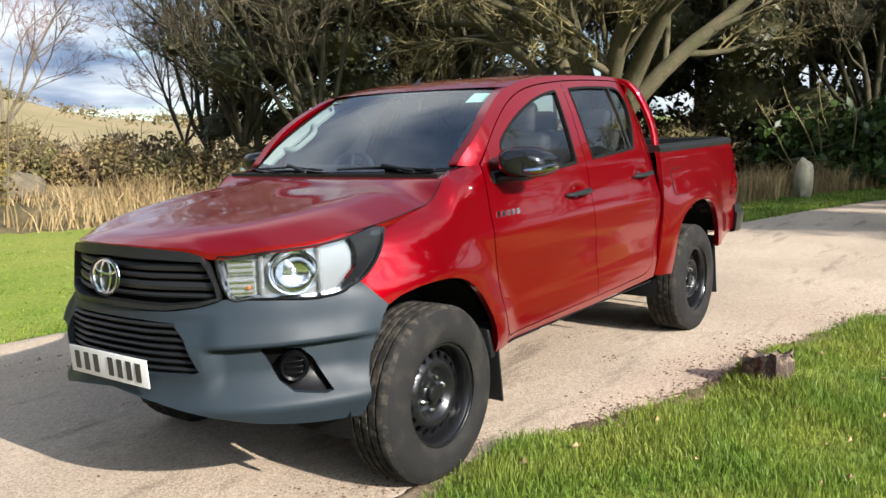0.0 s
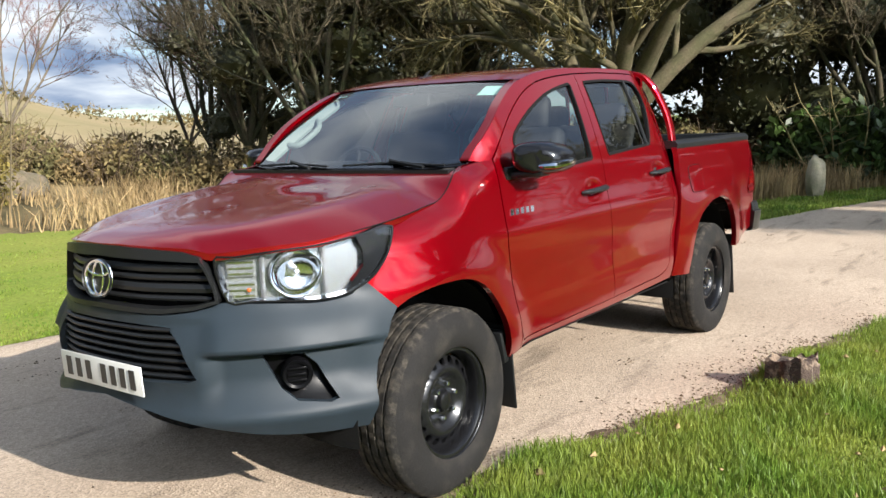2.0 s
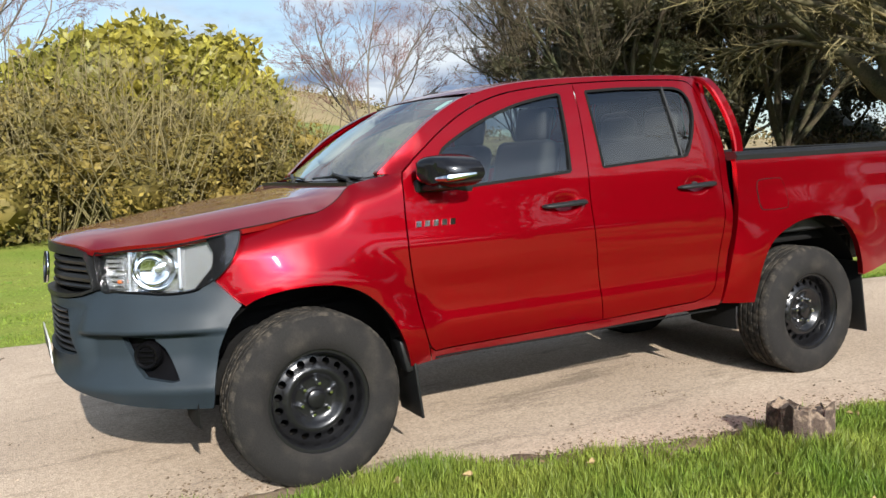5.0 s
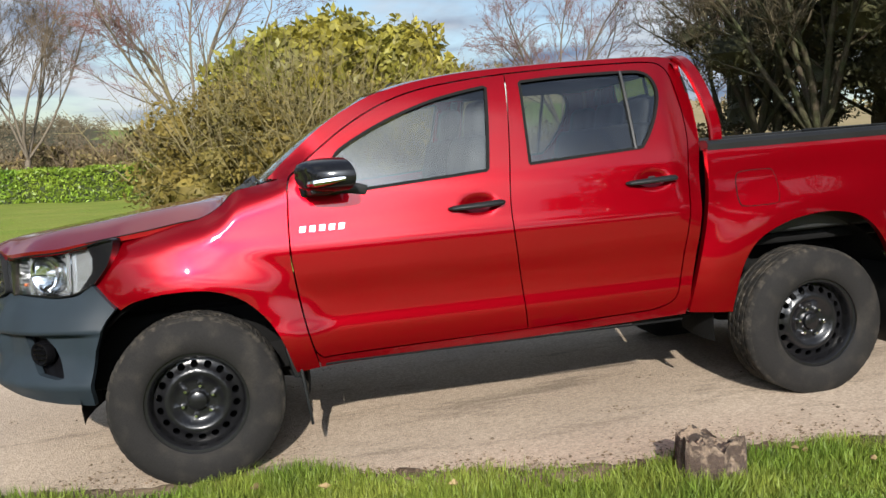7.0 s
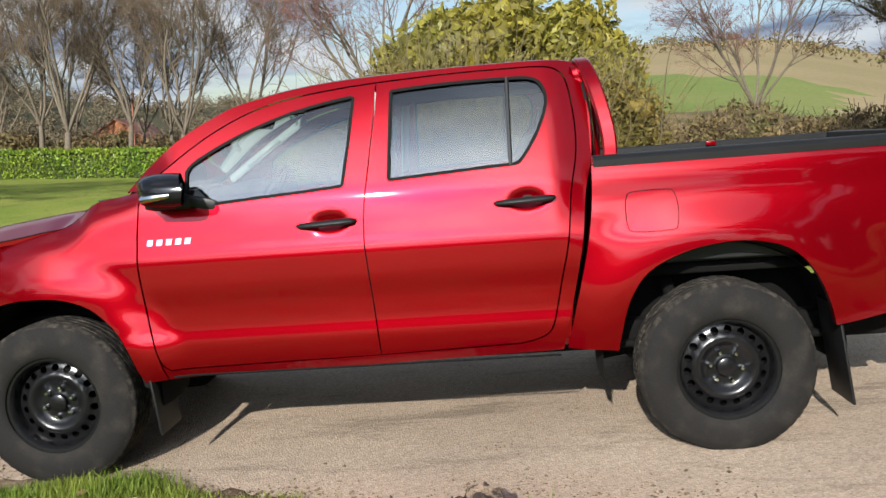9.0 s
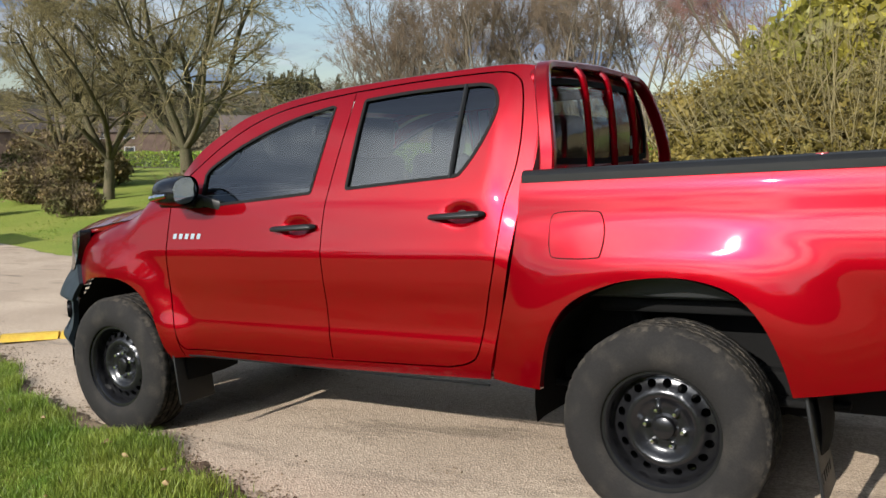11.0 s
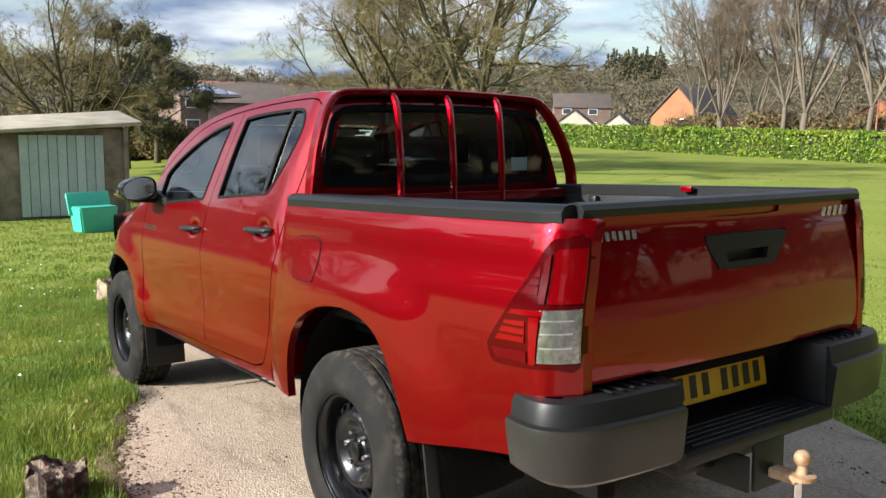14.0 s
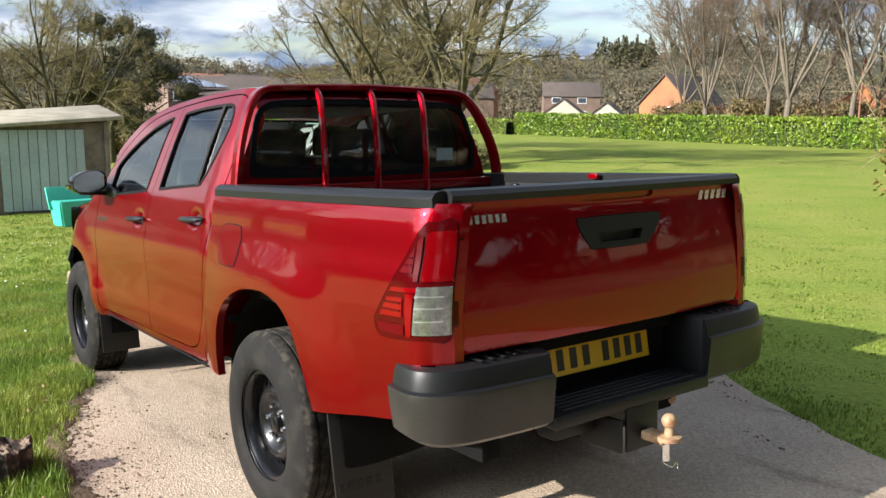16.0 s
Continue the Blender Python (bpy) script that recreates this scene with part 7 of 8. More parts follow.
for k, (x, y) in enumerate(((-19.0, 38.0), (-21.8, 40.5), (-24.5, 38.8), (-27.5, 42.5), (-10.2, 40.2), (-18.0, 45.0), (-30.0, 50.0), (-15.0, 42.0), (-35.5, 50.5), (-26.0, 53.0))):
    again((tall, tall2)[k % 2], 6 + 1.22 * (x - 6), 1.22 * (y + 2) - 2, r5.uniform(0, 360), r5.uniform(0.92, 1.30))
for x, y, s, t in ((-2.6, 30.5, 1.25, 10), (15.5, 21.5, 0.8, 80), (20.5, 24.0, 0.9, 300)):
    again(bare, x, y, t, s)
# evergreens
ivied = plant(bare_tree("ivied_tree", 57, 9.5, 0.15, 7, 0.6, [(11, 0.45, 0.65), (9, 0.5, 0.7), (7, 0.5, 0.65), (3, 0.6, 0.6)], DARK_BARK, DARK_TWIG, "dark leafless tree with dense brown twigs", fork=0.12, rise=0.07, twig_w=1.3), 13.8, 18.2, 0)
for x, y, sc, tu in ((13.0, 15.4, 1.05, 70), (12.2, 11.8, 0.95, 140), (17.5, 13.5, 1.1, 210), (14.8, 9.6, 1.0, 300), (19.2, 3.6, 0.9, 20), (17.6, 0.4, 0.85, 100), (21.2, -2.2, 0.9, 160), (23.5, 3.0, 1.0, 250), (20.5, 7.5, 0.95, 330)):
    again(ivied, x, y, tu, sc)
yew = plant(leafy_tree("evergreen_tree", 51, 8.5, 3.6, 17000, 0.075, DARK_LEAF, BARK, "dense dark evergreen tree"), 16.5, 12.5, 0)
holly = plant(leafy_tree("evergreen_tree", 53, 7.5, 3.2, 17000, 0.07, DARK_LEAF, BARK, "dense dark evergreen tree by the drive", low=0.12, lumps=34), 18.0, 2.4, 0)
for k, (x, y, s) in enumerate(((21.0, 5.5, 1.15), (19.5, -1.2, 1.05), (23.0, 0.5, 1.3), (22.5, -5.0, 1.1), (15.0, 13.5, 0.95), (26.0, -9.0, 1.2), (13.5, 15.5, 0.7), (30.0, -1.0, 1.4), (32.0, -7.0, 1.3), (24.0, 15.0, 1.1))):
    again((yew, holly)[k % 2], x, y, 47 * k, s)
again(yew, -40.0, 10.0, 70, 0.9)
again(yew, -43.0, 12.5, 150, 0.8)
# laurel by the drive
plant(bush("laurel_bush", 61, 1.5, 1.9, 5200, 0.09, IVY_LEAF, TWIG, "glossy green laurel bush under the trees", stems=20), 17.0, 0.75, 0, 1.35)
# the great bush on the lawn
plant(bush("yellow_laurel", 63, 3.3, 5.4, 50000, 0.135, YELLOW_LEAF, TWIG, "tall yellow-green laurel bush on the lawn", stems=30, lumps=40, solid=0.8, flat=0.2), 2.5, 20.2, 0)
olive = plant(bush("olive_shrub", 65, 2.9, 4.4, 18000, 0.075, OLIVE_LEAF, TWIG, "olive-brown twiggy shrub on the lawn", stems=150, lumps=24, solid=0.5), -0.2, 17.2, 0)
again(olive, 4.3, 16.4, 130, 0.80)
again(olive, 2.0, 16.2, 250, 0.95)
# brambles and scrub on the bank
bramble = plant(bush("bramble_bush", 67, 1.8, 1.5, 6500, 0.07, BRAMBLE, TWIG_GREY, "brown bramble thicket on the rough bank", stems=60), 8.2, 19.5, 0)
for k, (x, y, s) in enumerate(((10.5, 18.0, 1.0), (12.5, 16.0, 1.1), (6.5, 22.5, 1.2), (10.0, 23.0, 1.4), (13.0, 21.0, 1.3), (15.5, 17.5, 1.1), (14.0, 12.5, 0.8), (11.8, 13.2, 0.7), (17.2, 4.4, 1.1), (19.6, 1.2, 1.2), (20.8, 4.2, 1.5), (22.0, -2.0, 1.4), (18.2, 7.2, 1.2), (24.5, 1.5, 1.7), (16.0, 8.2, 0.9), (22.5, 8.0, 1.6), (26.0, 5.0, 1.8), (19.5, 11.5, 1.5))):
    again(bramble, x, y, 61 * k, s)
# undergrowth behind the hedge and by the houses
scrub = plant(bush("scrub_bush", 69, 2.6, 3.2, 5000, 0.14, BRAMBLE, TWIG_GREY, "brown leafless winter scrub beyond the lawn", stems=90), -19.6, 53.5, 0, 1.15)
for x, y, s in ((-48.6, 11.7, 1.00), (-47.9, 12.7, 0.85), (-46.6, 13.5, 0.95), (-44.7, 14.3, 0.80)):
    again(scrub, x, y, 83 * x, s)
for k, (x, y, s) in enumerate(((-25.7, 54, 1.2), (-33, 56, 1.3), (-12.3, 54, 1.4), (-6.2, 50, 1.5), (-41.5, 59, 1.2), (-9, 47.5, 1.1), (-15.5, 50.5, 1.0), (-21.2, 13.4, 0.42), (-19.8, 17.6, 0.5), (-27, 16, 0.6), (-31, 21, 0.9), (-38, 24, 1.0), (-45, 30, 1.2))):
    again(scrub, x, y, 83 * k, s)
yb = plant(bush("golden_shrub", 71, 1.3, 2.2, 3500, 0.10, YELLOW_LEAF, TWIG, "golden-yellow shrub beside the drive", stems=20), -44.0, 19.5, 0)
again(yb, -24.8, 12.0, 90, 0.6)
again(olive, -38.0, 16.5, 40, 0.42)


def hedge(name, pts, high, wide, leaves, label):
    """A clipped hedge along a line: many leaves on a sheet painted shade-dark."""
    r = np.random.default_rng(77)
    ob = empty(name)
    tagged(ob, label, "hedge")
    pts = np.array(pts, float)
    seg = np.linalg.norm(np.diff(pts, axis=0), axis=1)
    s = np.concatenate([[0], np.cumsum(seg)])
    m = int(s[-1] / 0.5)
    t = np.linspace(0, s[-1], m)
    cx, cy = np.interp(t, s, pts[:, 0]), np.interp(t, s, pts[:, 1])
    d = np.stack([np.gradient(cx), np.gradient(cy)], 1)
    d /= np.linalg.norm(d, axis=1, keepdims=True)
    nrm = np.stack([-d[:, 1], d[:, 0]], 1)
    z = ground(cx, cy)
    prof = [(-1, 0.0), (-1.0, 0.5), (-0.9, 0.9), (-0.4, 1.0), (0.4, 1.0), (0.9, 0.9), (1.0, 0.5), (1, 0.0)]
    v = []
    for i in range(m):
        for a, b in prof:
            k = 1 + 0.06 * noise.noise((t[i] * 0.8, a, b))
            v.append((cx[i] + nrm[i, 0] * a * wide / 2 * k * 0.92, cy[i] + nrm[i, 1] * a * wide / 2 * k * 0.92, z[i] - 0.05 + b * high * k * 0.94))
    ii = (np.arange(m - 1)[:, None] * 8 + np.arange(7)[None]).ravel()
    fast_mesh("inside", np.array(v), np.stack([ii, ii + 1, ii + 9, ii + 8], 1), HEDGE_SHADE, parent=ob)
    u = r.uniform(0, s[-1], leaves)
    w = r.uniform(0, 1, leaves)
    lx, ly = np.interp(u, s, pts[:, 0]), np.interp(u, s, pts[:, 1])
    nx_, ny_ = np.interp(u, t, nrm[:, 0]), np.interp(u, t, nrm[:, 1])
    # around the section: up one side, over the top, down the other
    lens = wide + 2 * high
    q = w * lens
    a = np.where(q < high, -1, np.where(q > high + wide, 1, (q - high) / wide * 2 - 1)) * wide / 2
    b = np.where(q < high, q, np.where(q > high + wide, lens - q, high))
    wob = 0.05 * np.sin(u * 2.1) + 0.05 * np.sin(u * 5.3)
    a = a + r.normal(0, 0.05, leaves)
    b = b * (1 + wob * 0.6) + np.abs(r.normal(0, 0.07, leaves)) * (b > high * 0.9)
    p = np.stack([lx + nx_ * a, ly + ny_ * a, ground(lx, ly) + b], 1)
    vv, ff = leaf_cards(p, r, 0.10)
    fast_mesh("leaves", vv, ff, HEDGE_LEAF, smooth_faces=False, parent=ob)
    return ob


hedge("laurel_hedge", [(-47, 44.5), (-38, 44.5), (-28, 45.2), (-18, 45.0), (-9, 41.5), (3, 37.5)], 1.58, 1.4, 50000, "long clipped laurel hedge with fresh yellow-green tips")
hedge("low_hedge", [(-62, 44), (-54, 43.5), (-47, 43.4)], 1.1, 1.0, 6000, "low clipped green hedge")
hedge("brown_hedge", [(-52, 24.5), (-42, 20.2), (-34, 17.0)], 1.2, 1.0, 5000, "low hedge along the drive")

# woods on the far hills, one mass of small crowns
r6 = np.random.default_rng(99)
cnt = 4600
aa = np.radians(r6.uniform(100, 260, cnt))
rr = r6.uniform(300, 900, cnt)
wx, wy = 1 + rr * np.cos(aa), rr * np.sin(aa)
wz = ground(wx, wy)
sz = r6.uniform(3.0, 6.5, cnt)
per = 64
q = r6.normal(0, 1, (cnt, per, 3))
q /= np.linalg.norm(q, axis=2, keepdims=True)
q[:, :, 2] = q[:, :, 2] * 0.9 + 0.6
cen = np.stack([wx, wy, wz + sz * 0.5], 1)[:, None] + q * sz[:, None, None] * r6.uniform(0.5, 1.0, (cnt, per, 1))
v, f = leaf_cards(cen.reshape(-1, 3), r6, 0.78)
tagged(fast_mesh("far_woods", v, f, DARK_TWIG, smooth_faces=False), "brown winter woods on the far hills", "woods", kind="stuff")
cnt = 46
aa = np.radians(r6.normal(131.8, 0.9, cnt))
rr = r6.uniform(600, 690, cnt)
wx, wy = 1 + rr * np.cos(aa), rr * np.sin(aa)
q = r6.uniform(0, 1, (cnt, 150, 1)) ** 1.4
ang = r6.uniform(0, 6.28, (cnt, 150, 1))
rad = (1 - q) * r6.uniform(0.6, 1.0, (cnt, 150, 1)) * 4.5
tall_by = r6.uniform(11, 19, (cnt, 1, 1))
cen = np.stack([wx, wy, ground(wx, wy)], 1)[:, None] + np.concatenate([rad * np.cos(ang), rad * np.sin(ang), q * tall_by + 1], 2)
v, f = leaf_cards(cen.reshape(-1, 3), r6, 1.2)
tagged(fast_mesh("far_conifers", v, f, DARK_LEAF, smooth_faces=False), "dark conifers on the far ridge", "woods", kind="stuff")
# hedgerows across the fields
cnt = 420
aa = np.radians(r6.uniform(18, 98, cnt))
row = r6.choice([150.0, 210.0, 290.0], cnt) + r6.normal(0, 1.5, cnt) + 10 * np.sin(aa * 5)
wx, wy = 1 + row * np.cos(aa), row * np.sin(aa)
q = r6.normal(0, 1, (cnt, 30, 3)) * np.array([1.2, 1.2, 0.9])
cen = np.stack([wx, wy, ground(wx, wy) + 1.3], 1)[:, None] + q * r6.uniform(0.35, 1.0, (cnt, 1, 1))
v, f = leaf_cards(cen.reshape(-1, 3), r6, 0.35)
tagged(fast_mesh("field_hedgerows", v, f, BRAMBLE, smooth_faces=False), "dark hedgerows across the fields", "hedge", kind="stuff")
# trees on the near side of the drive, behind the camera's way
for x, y, s, t in ((-29.0, -15.0, 1.1, 90), (24.5, -17.0, 1.0, 160), (18.0, -14.0, 1.1, 250)):
    again(lawn_tree, x, y, t, s)
for k, (x, y, s) in enumerate(((9.8, -14.5, 1.1), (13.5, -12.5, 1.0), (17.5, -17.0, 1.2))):
    again((yew, holly)[k % 2], x, y, 50 * k, s)
hedge("boundary_hedge", [(-40, -26), (-10, -30), (15, -31), (40, -28)], 2.6, 1.5, 9000, "long green boundary hedge")
for k, x in enumerate((-34, -26, 22, 30, 38)):
    again((yew, holly)[k % 2], x, -32, 77 * k, 1.1)

# ---- stumps, stones, shed, houses ----
def stump(name, x, y, radius, high, seed, label, lean=0, bark=None):
    r = np.random.default_rng(seed)
    ob = empty(name)
    tagged(ob, label, "tree stump", "stumps along the verge")
    sides = 28
    wob = 1 + 0.12 * np.sin(np.arange(sides) * 2 * np.pi / sides * 3 + seed) + 0.07 * np.sin(np.arange(sides) * 2 * np.pi / sides * 7) + r.normal(0, 0.05, sides)
    bm = bmesh.new()
    rings = []
    for z, k in ((-0.06, 1.10), (0.0, 1.06), (high * 0.5, 1.0), (high * 0.9, 1.0), (high, 0.97)):
        rings.append([bm.verts.new((radius * k * wob[i] * math.cos(2 * math.pi * i / sides) * (1 + r.normal(0, 0.012)), radius * k * wob[i] * math.sin(2 * math.pi * i / sides), z + ((0.022 * math.sin(i * 0.7 + seed) + r.normal(0, 0.012)) if z == high else 0))) for i in range(sides)])
    for a, b in zip(rings, rings[1:]):
        for i in range(sides):
            bm.faces.new((a[i], a[(i + 1) % sides], b[(i + 1) % sides], b[i]))
    part("bark", bm, bark or STUMP_BARK, ob)
    bm = bmesh.new()
    prev = None
    for k in (0.955, 0.75, 0.5, 0.25):
        ring = [bm.verts.new((radius * k * wob[i] * math.cos(2 * math.pi * i / sides), radius * k * wob[i] * math.sin(2 * math.pi * i / sides), high - 0.012 + (0.022 * math.sin(i * 0.7 + seed)) * k + 0.035 * noise.noise((i * 0.9, k * 9, seed)))) for i in range(sides)]
        if prev:
            for i in range(sides):
                bm.faces.new((prev[i], prev[(i + 1) % sides], ring[(i + 1) % sides], ring[i]))
        prev = ring
    bm.faces.new(prev)
    part("cut_face", bm, WOODCUT, ob)
    ob.matrix_basis = pose(x, y, height(x, y), lean, 0, 0)
    return ob


stump("tree_stump", 1.99, -1.70, 0.122, 0.18, 3, "low weathered cut log stump in the verge beside the drive")
stump("tree_stump", -3.62, -0.02, 0.16, 0.22, 5, "short pale cut stump marking the verge", bark=PALE_WOOD)
stump("tree_stump", -11.6, 2.35, 0.16, 0.18, 6, "short cut stump marking the verge")
stump("tree_stump", 8.3, 0.98, 0.20, 0.30, 7, "pale cut stump on the grass across the drive")
stump("tree_stump", 5.13, -2.60, 0.155, 0.13, 9, "low rotten stump sunk in the verge")

# longer grass round the nearest stump
aa = rng.uniform(0, 2 * np.pi, 2600)
dd = 0.115 + np.abs(rng.normal(0, 0.10, 2600))
x, y = 1.98 + dd * np.cos(aa), -1.72 + dd * np.sin(aa)
keep = y < np.interp(x, NEW_EDGE, NEAR_T) - 0.03
blades("stump_grass", x[keep], y[keep], 0.115, 0.007, BLADE, "longer tufts of grass round the stump")


def boulder(name, x, y, size, seed, label, mat=None, sink=0.1):
    r = np.random.default_rng(seed)
    bm = bmesh.new()
    bmesh.ops.create_icosphere(bm, subdivisions=3, radius=1)
    for v in bm.verts:
        n = noise.noise(v.co * 1.3 + Vector((seed, 0, 0))) * 0.35 + noise.noise(v.co * 3.1) * 0.12
        v.co = Vector((v.co.x * size[0], v.co.y * size[1], v.co.z * size[2])) * (1 + n)
    ob = part(name, bm, mat or STONE, None, sharp=50)
    ob.location = (x, y, height(x, y) + size[2] * (1 - sink))
    return tagged(ob, label, "stone")


boulder("standing_stone", 13.55, 0.86, (0.19, 0.17, 0.40), 4, "upright lichened stone on the grass edge", sink=0.25)
boulder("boulder", 6.9, 16.6, (0.75, 0.55, 0.42), 9, "brown boulder below the dry bank", BROWN_STONE, sink=0.35)
boulder("boulder", 6.0, 17.4, (0.45, 0.40, 0.32), 12, "brown boulder below the dry bank", BROWN_STONE, sink=0.35)

# shed
shed = tagged(empty("shed", pose(-17.3, 2.2, height(-17.3, 2.2), 0, 0, -4)), "timber shed with pale blue-green boarding and a low sloping roof", "shed")
bm = bmesh.new()
block(bm, (2.6, 3.4, 2.35), (-1.35, 0, 1.12), (0, 0, 0), 0.01)
part("shed_wall", bm, SHED_WOOD, shed)
for k in range(9):
    bm = bmesh.new()
    block(bm, (0.03, 0.205, 2.05), (0.0, -0.80 + k * 0.22, 1.10), (0, 0, 0), 0.006, 1)
    part("board", bm, SHED_SHEET, shed)
bm = bmesh.new()
block(bm, (3.1, 3.9, 0.10), (-1.3, 0.05, 2.44), (4, 5, 0), 0.02)
part("shed_roof", bm, SHED_ROOF, shed)
for y in (-1.62, 1.62):
    bm = bmesh.new()
    block(bm, (0.10, 0.12, 2.35), (0.0, y, 1.15), (0, 0, 0), 0.01)
    part("corner_post", bm, SHED_WOOD, shed)
# grit bin
binb = tagged(empty("grit_bin", pose(-13.3, 2.05, height(-13.3, 2.05), 0, 0, 12)), "turquoise plastic grit bin with its lid open on the lawn", "grit bin")
bm = bmesh.new()
r = bmesh.ops.create_cube(bm, size=1.0, matrix=Matrix.Translation((0, 0, 0.28)) @ Matrix.Diagonal((0.55, 0.85, 0.56, 1)))
for v in r["verts"]:
    if v.co.z < 0.1:
        v.co.x *= 0.85
        v.co.y *= 0.85
bmesh.ops.bevel(bm, geom=list(bm.edges), offset=0.03, segments=2, affect="EDGES")
part("bin_body", bm, BIN_GREEN, binb)
bm = bmesh.new()
block(bm, (0.06, 0.95, 0.50), (-0.22, 0, 0.60), (0, -20, 0), 0.02)
part("bin_lid", bm, BIN_GREEN, binb)
# yellow cable ramp across the drive
ramp = tagged(empty("cable_ramp", pose(-3.0, 1.06, height(-3.0, 1.06), 0, -3.0, -41)), "faded yellow cable ramp lying across the drive", "cable ramp")
for k in range(3):
    bm = bmesh.new()
    sec = [(-0.14, 0.0), (-0.05, 0.05), (0.05, 0.05), (0.14, 0.0)]
    a = [bm.verts.new((x, -0.75 + k * 0.51, z)) for x, z in sec]
    b = [bm.verts.new((x, -0.26 + k * 0.51, z)) for x, z in sec]
    for j in range(3):
        bm.faces.new((a[j], a[j + 1], b[j + 1], b[j]))
    bm.faces.new(a)
    bm.faces.new(b)
    part("ramp_section", bm, YELLOW_RAMP, ramp)


def house(name, x, y, turn, w, d, eave, ridge, wall, tile, label, windows, base=None, solar=False, chimney=False):
    """A house: gable ends at local +-x, roof slopes to +-y. windows: (side, along, up, wide, high)."""
    z = height(x, y) if base is None else base
    ob = tagged(empty(name, pose(x, y, z, 0, 0, turn)), label, "house", "houses beyond the hedge")
    bm = bmesh.new()
    pr = [(-d / 2, -2), (d / 2, -2), (d / 2, eave), (0, ridge), (-d / 2, eave)]
    a = [bm.verts.new((-w / 2, q, h)) for q, h in pr]
    b = [bm.verts.new((w / 2, q, h)) for q, h in pr]
    bm.faces.new(a)
    bm.faces.new(b)
    for k in range(5):
        bm.faces.new((a[k], a[(k + 1) % 5], b[(k + 1) % 5], b[k]))
    part("wall", bm, wall, ob)
    slope = math.atan2(ridge - eave, d / 2)
    ln = math.hypot(d / 2, ridge - eave) + 0.35
    for sg in (-1, 1):
        bm = bmesh.new()
        block(bm, (w + 0.5, ln, 0.14), (0, sg * (d / 4 + 0.1), (eave + ridge) / 2 + 0.02), (-sg * math.degrees(slope), 0, 0), 0.02)
        roof_ob = part("roof", bm, tile, ob)
        if solar and sg == solar:
            for k in range(4):
                bm = bmesh.new()
                block(bm, (1.5, ln * 0.75, 0.08), (-2.6 + 1.7 * k, sg * (d / 4 + 0.1), (eave + ridge) / 2 + 0.16), (-sg * math.degrees(slope), 0, 0), 0.01)
                part("solar_panel", bm, SOLAR, roof_ob)
    if chimney:
        bm = bmesh.new()
        block(bm, (0.6, 0.6, 1.4), (w * 0.25, 0, ridge + 0.3), (0, 0, 0), 0.03)
        part("chimney", bm, BRICK_DARK, ob)
    for side, u, v, ww, hh in windows:
        win = empty("window")
        win.parent = ob
        if side in ("x+", "x-"):
            s = 1 if side == "x+" else -1
            at, size, pane = (s * (w / 2 + 0.03), u, v), (0.10, ww, hh), (0.12, ww - 0.24, hh - 0.24)
        else:
            s = 1 if side == "y+" else -1
            at, size, pane = (u, s * (d / 2 + 0.03), v), (ww, 0.10, hh), (ww - 0.24, 0.12, hh - 0.24)
        part("frame", block(bmesh.new(), size, at, bevel=0.01, segs=1), FRAME_WHITE, win)
        part("pane", block(bmesh.new(), pane, at), PANE, win)
    return ob


W2 = [("y-", -3, 1.4, 1.8, 1.2), ("y-", 2, 1.4, 1.8, 1.2), ("y-", -3, 4.0, 1.8, 1.2), ("y-", 2, 4.0, 1.8, 1.2)]
house("brick_house", -60.6, 82.5, -77, 10, 6.4, 3.0, 6.3, BRICK, ROOF_TILE, "orange brick house with a brown tiled gable roof", [("x+", 0.9, 2.0, 0.8, 1.5), ("y+", 1, 1.4, 1.6, 1.1)], base=-0.5)
house("brick_house", -33, 76, 100, 12, 8, 4.4, 7.0, BRICK, ROOF_RED, "orange brick house seen between bare trees", [("x-", -1.5, 1.4, 1.6, 1.2), ("x-", 1.6, 1.4, 1.6, 1.2), ("x-", 0, 4.0, 1.5, 1.2), ("x+", 0, 4.0, 1.5, 1.2)], base=-3.0)
house("house", -104, 105, -48, 12, 7, 4.2, 6.8, RENDER, ROOF_TILE, "cream rendered house with a tiled roof", W2, base=-3.4)
house("house", -88, 99, -52, 9, 6, 3.4, 5.8, RENDER, ROOF_TILE, "cream rendered house with a tiled roof", W2[:2], base=-3.0)
house("house", -118, 120, 50, 11, 8, 4.8, 7.5, BRICK_DARK, ROOF_TILE, "brown brick house with a tiled roof", W2, base=-0.6)
house("house", -128, 96, 60, 18, 8, 4.6, 7.2, BRICK_DARK, ROOF_TILE, "brown brick house with a tiled roof", W2, base=-1.0)
house("terrace_house", -104, 38, 84, 9, 8, 4.9, 6.6, BRICK_DARK, ROOF_TILE, "brown brick terrace house with solar panels", W2, base=-1.2, solar=-1)
house("terrace_house", -100, 50, 74, 26, 8, 4.2, 6.6, BRICK_DARK, ROOF_TILE, "long low brown brick terrace", [("y-", -9, 2.6, 1.8, 1.2), ("y-", -3, 2.6, 1.8, 1.2), ("y-", 4, 2.6, 1.8, 1.2), ("y-", 9, 2.6, 1.8, 1.2)], base=-1.2)
for k, (x, y) in enumerate(((-170, 62), (-178, 78), (-186, 94), (-176, 112), (-190, 48), (-196, 66), (-160, 128), (-205, 84))):
    house("far_house", x, y, 70 + 13 * k % 40, 11, 8, 4.5, 7.4, (BRICK, BRICK_DARK, BRICK_DARK)[k % 3], (ROOF_RED, ROOF_TILE)[k % 2], "distant house with a tiled roof on the far slope", W2[2:], base=0.6 + 0.4 * (k % 4), chimney=k % 2 == 0)
bm = bmesh.new()
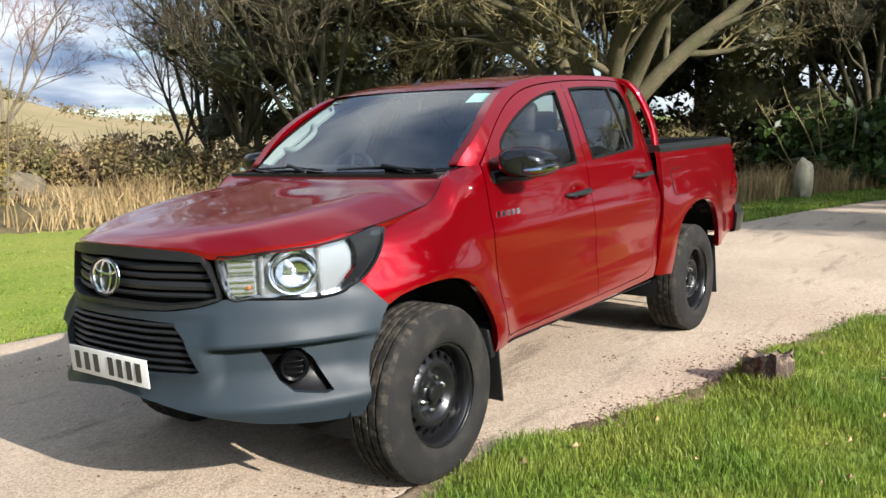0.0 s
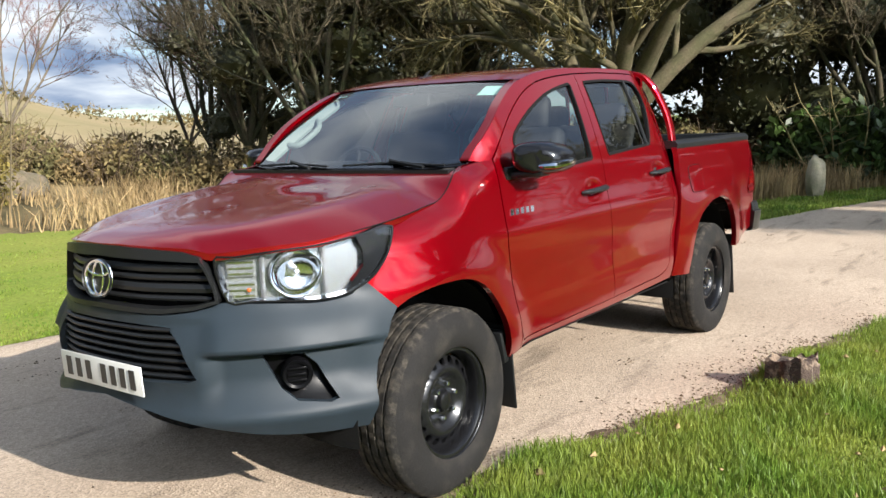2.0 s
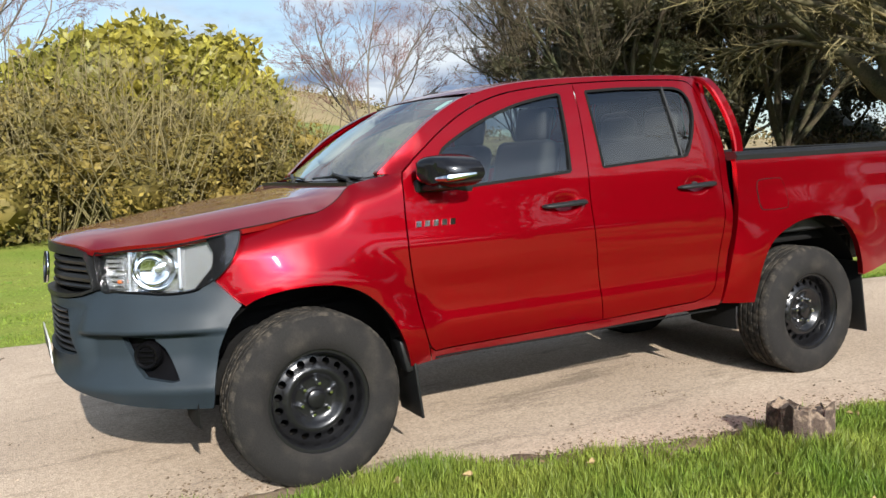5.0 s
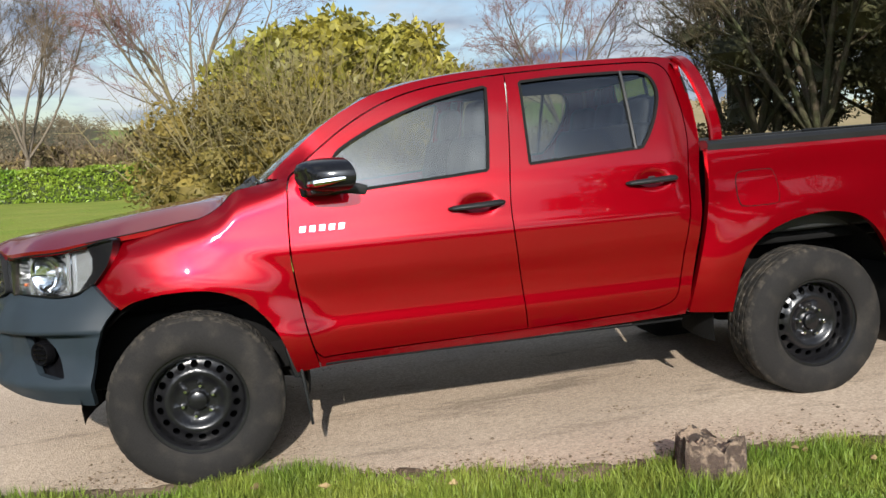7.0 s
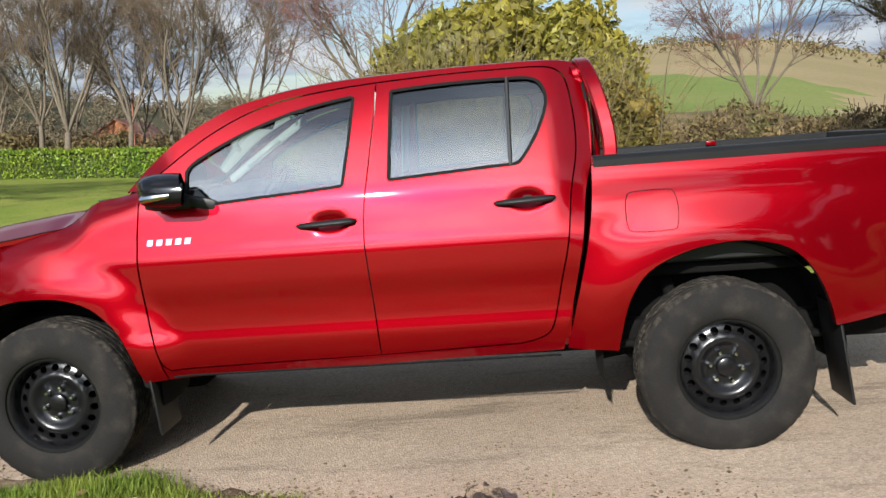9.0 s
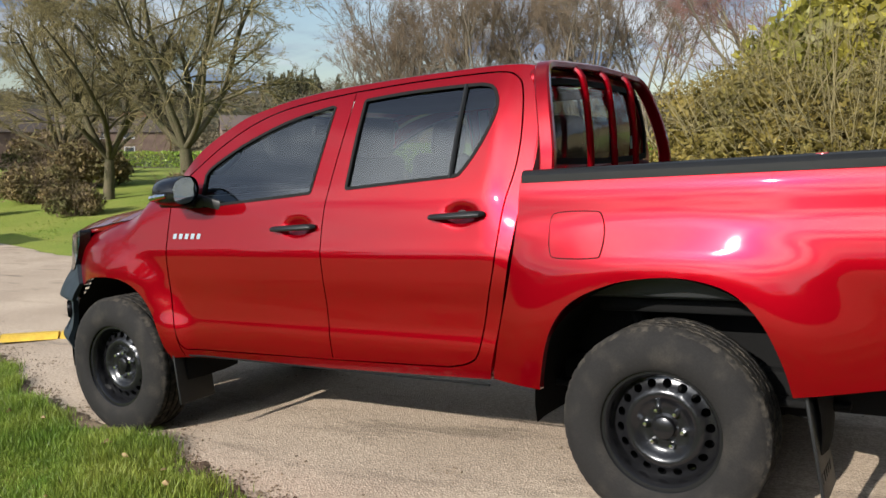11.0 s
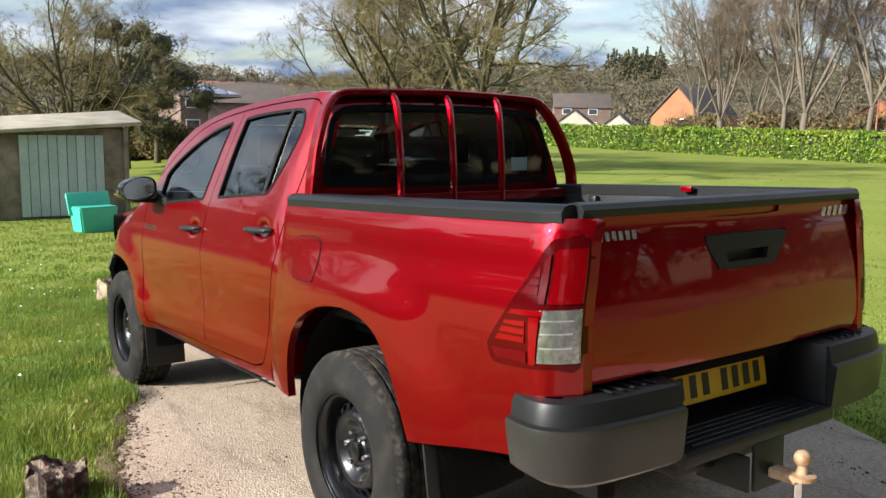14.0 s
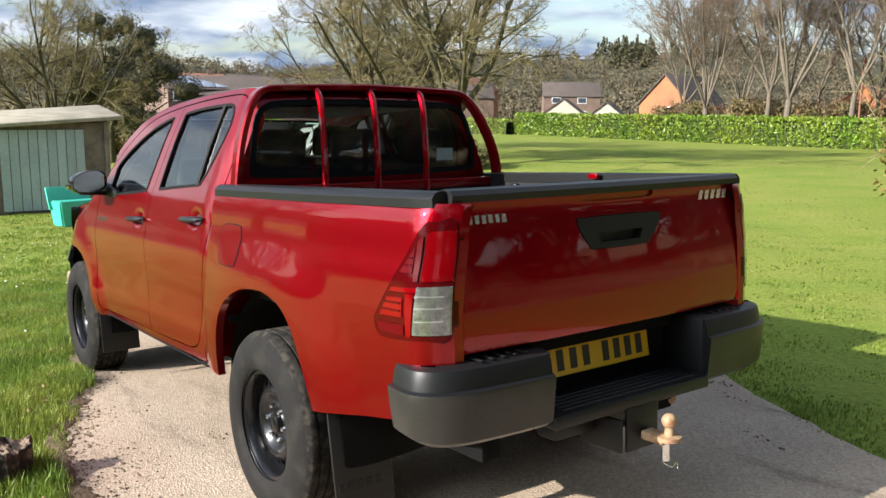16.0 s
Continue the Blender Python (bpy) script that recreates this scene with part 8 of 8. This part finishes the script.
lathe(bm, [(0.0, 0.0), (0.06, 0.0), (0.05, 5.5), (0.0, 5.5)], 10, turn=Matrix.Rotation(radians(90), 4, "X"))
pole = part("red_post", bm, ROOF_RED, None)
pole.location = (-21.9, 50.7, height(-21.9, 50.7) - 0.1)
tagged(pole, "thin red post behind the hedge", "post")

# parked car by the terrace
car = tagged(empty("parked_car", pose(-65.0, 24.6, height(-65, 24.6), 0, 0, 70)), "small grey hatchback parked by the terrace", "car")
bm = bmesh.new()
outline = [(-2.0, 0.3), (-2.02, 0.75), (-1.2, 0.95), (-0.5, 1.42), (0.9, 1.46), (1.75, 1.0), (2.0, 0.85), (2.02, 0.3)]
rows = [[bm.verts.new((x, y * (0.86 if z > 1.1 else 1.0), z)) for x, z in outline] for y in (-0.85, 0.85)]
bm.faces.new(rows[0])
bm.faces.new(rows[1])
for k in range(8):
    bm.faces.new((rows[0][k], rows[0][(k + 1) % 8], rows[1][(k + 1) % 8], rows[1][k]))
bmesh.ops.bevel(bm, geom=list(bm.edges), offset=0.08, segments=2, affect="EDGES")
part("body", bm, CAR_GREY, car)
for sg in (-1, 1):
    bm = bmesh.new()
    q = [bm.verts.new((x, sg * 0.80, z)) for x, z in ((-0.95, 1.0), (-0.45, 1.34), (0.85, 1.37), (1.45, 1.02))]
    q2 = [bm.verts.new((x, sg * 0.86, z)) for x, z in ((-0.95, 1.0), (-0.45, 1.34), (0.85, 1.37), (1.45, 1.02))]
    bm.faces.new(q2)
    for k in range(4):
        bm.faces.new((q[k], q[(k + 1) % 4], q2[(k + 1) % 4], q2[k]))
    part("side_window", bm, PANE, car)
    for x in (-1.25, 1.25):
        bm = bmesh.new()
        lathe(bm, [(0.0, -0.1), (0.2, -0.1), (0.31, -0.08), (0.31, 0.08), (0.0, 0.08)], 18, axis_at=(x, sg * 0.78, 0.31))
        part("wheel", bm, RUBBER, car)

# one long cane arching over the bank
cane = Limbs()
base = (5.55, 13.95, height(5.55, 13.95) - 0.05)
cane.add(spl([base, (5.62, 13.88, 2.5), (5.72, 13.79, 3.45), (5.93, 13.64, 4.03), (6.22, 13.42, 4.38), (6.55, 13.17, 4.43), (7.01, 12.83, 4.31)], 5), np.linspace(0.016, 0.004, 31), 5)
tagged(cane.mesh("bramble_cane", DARK_TWIG), "long bare bramble cane arching over the bank", "bramble")
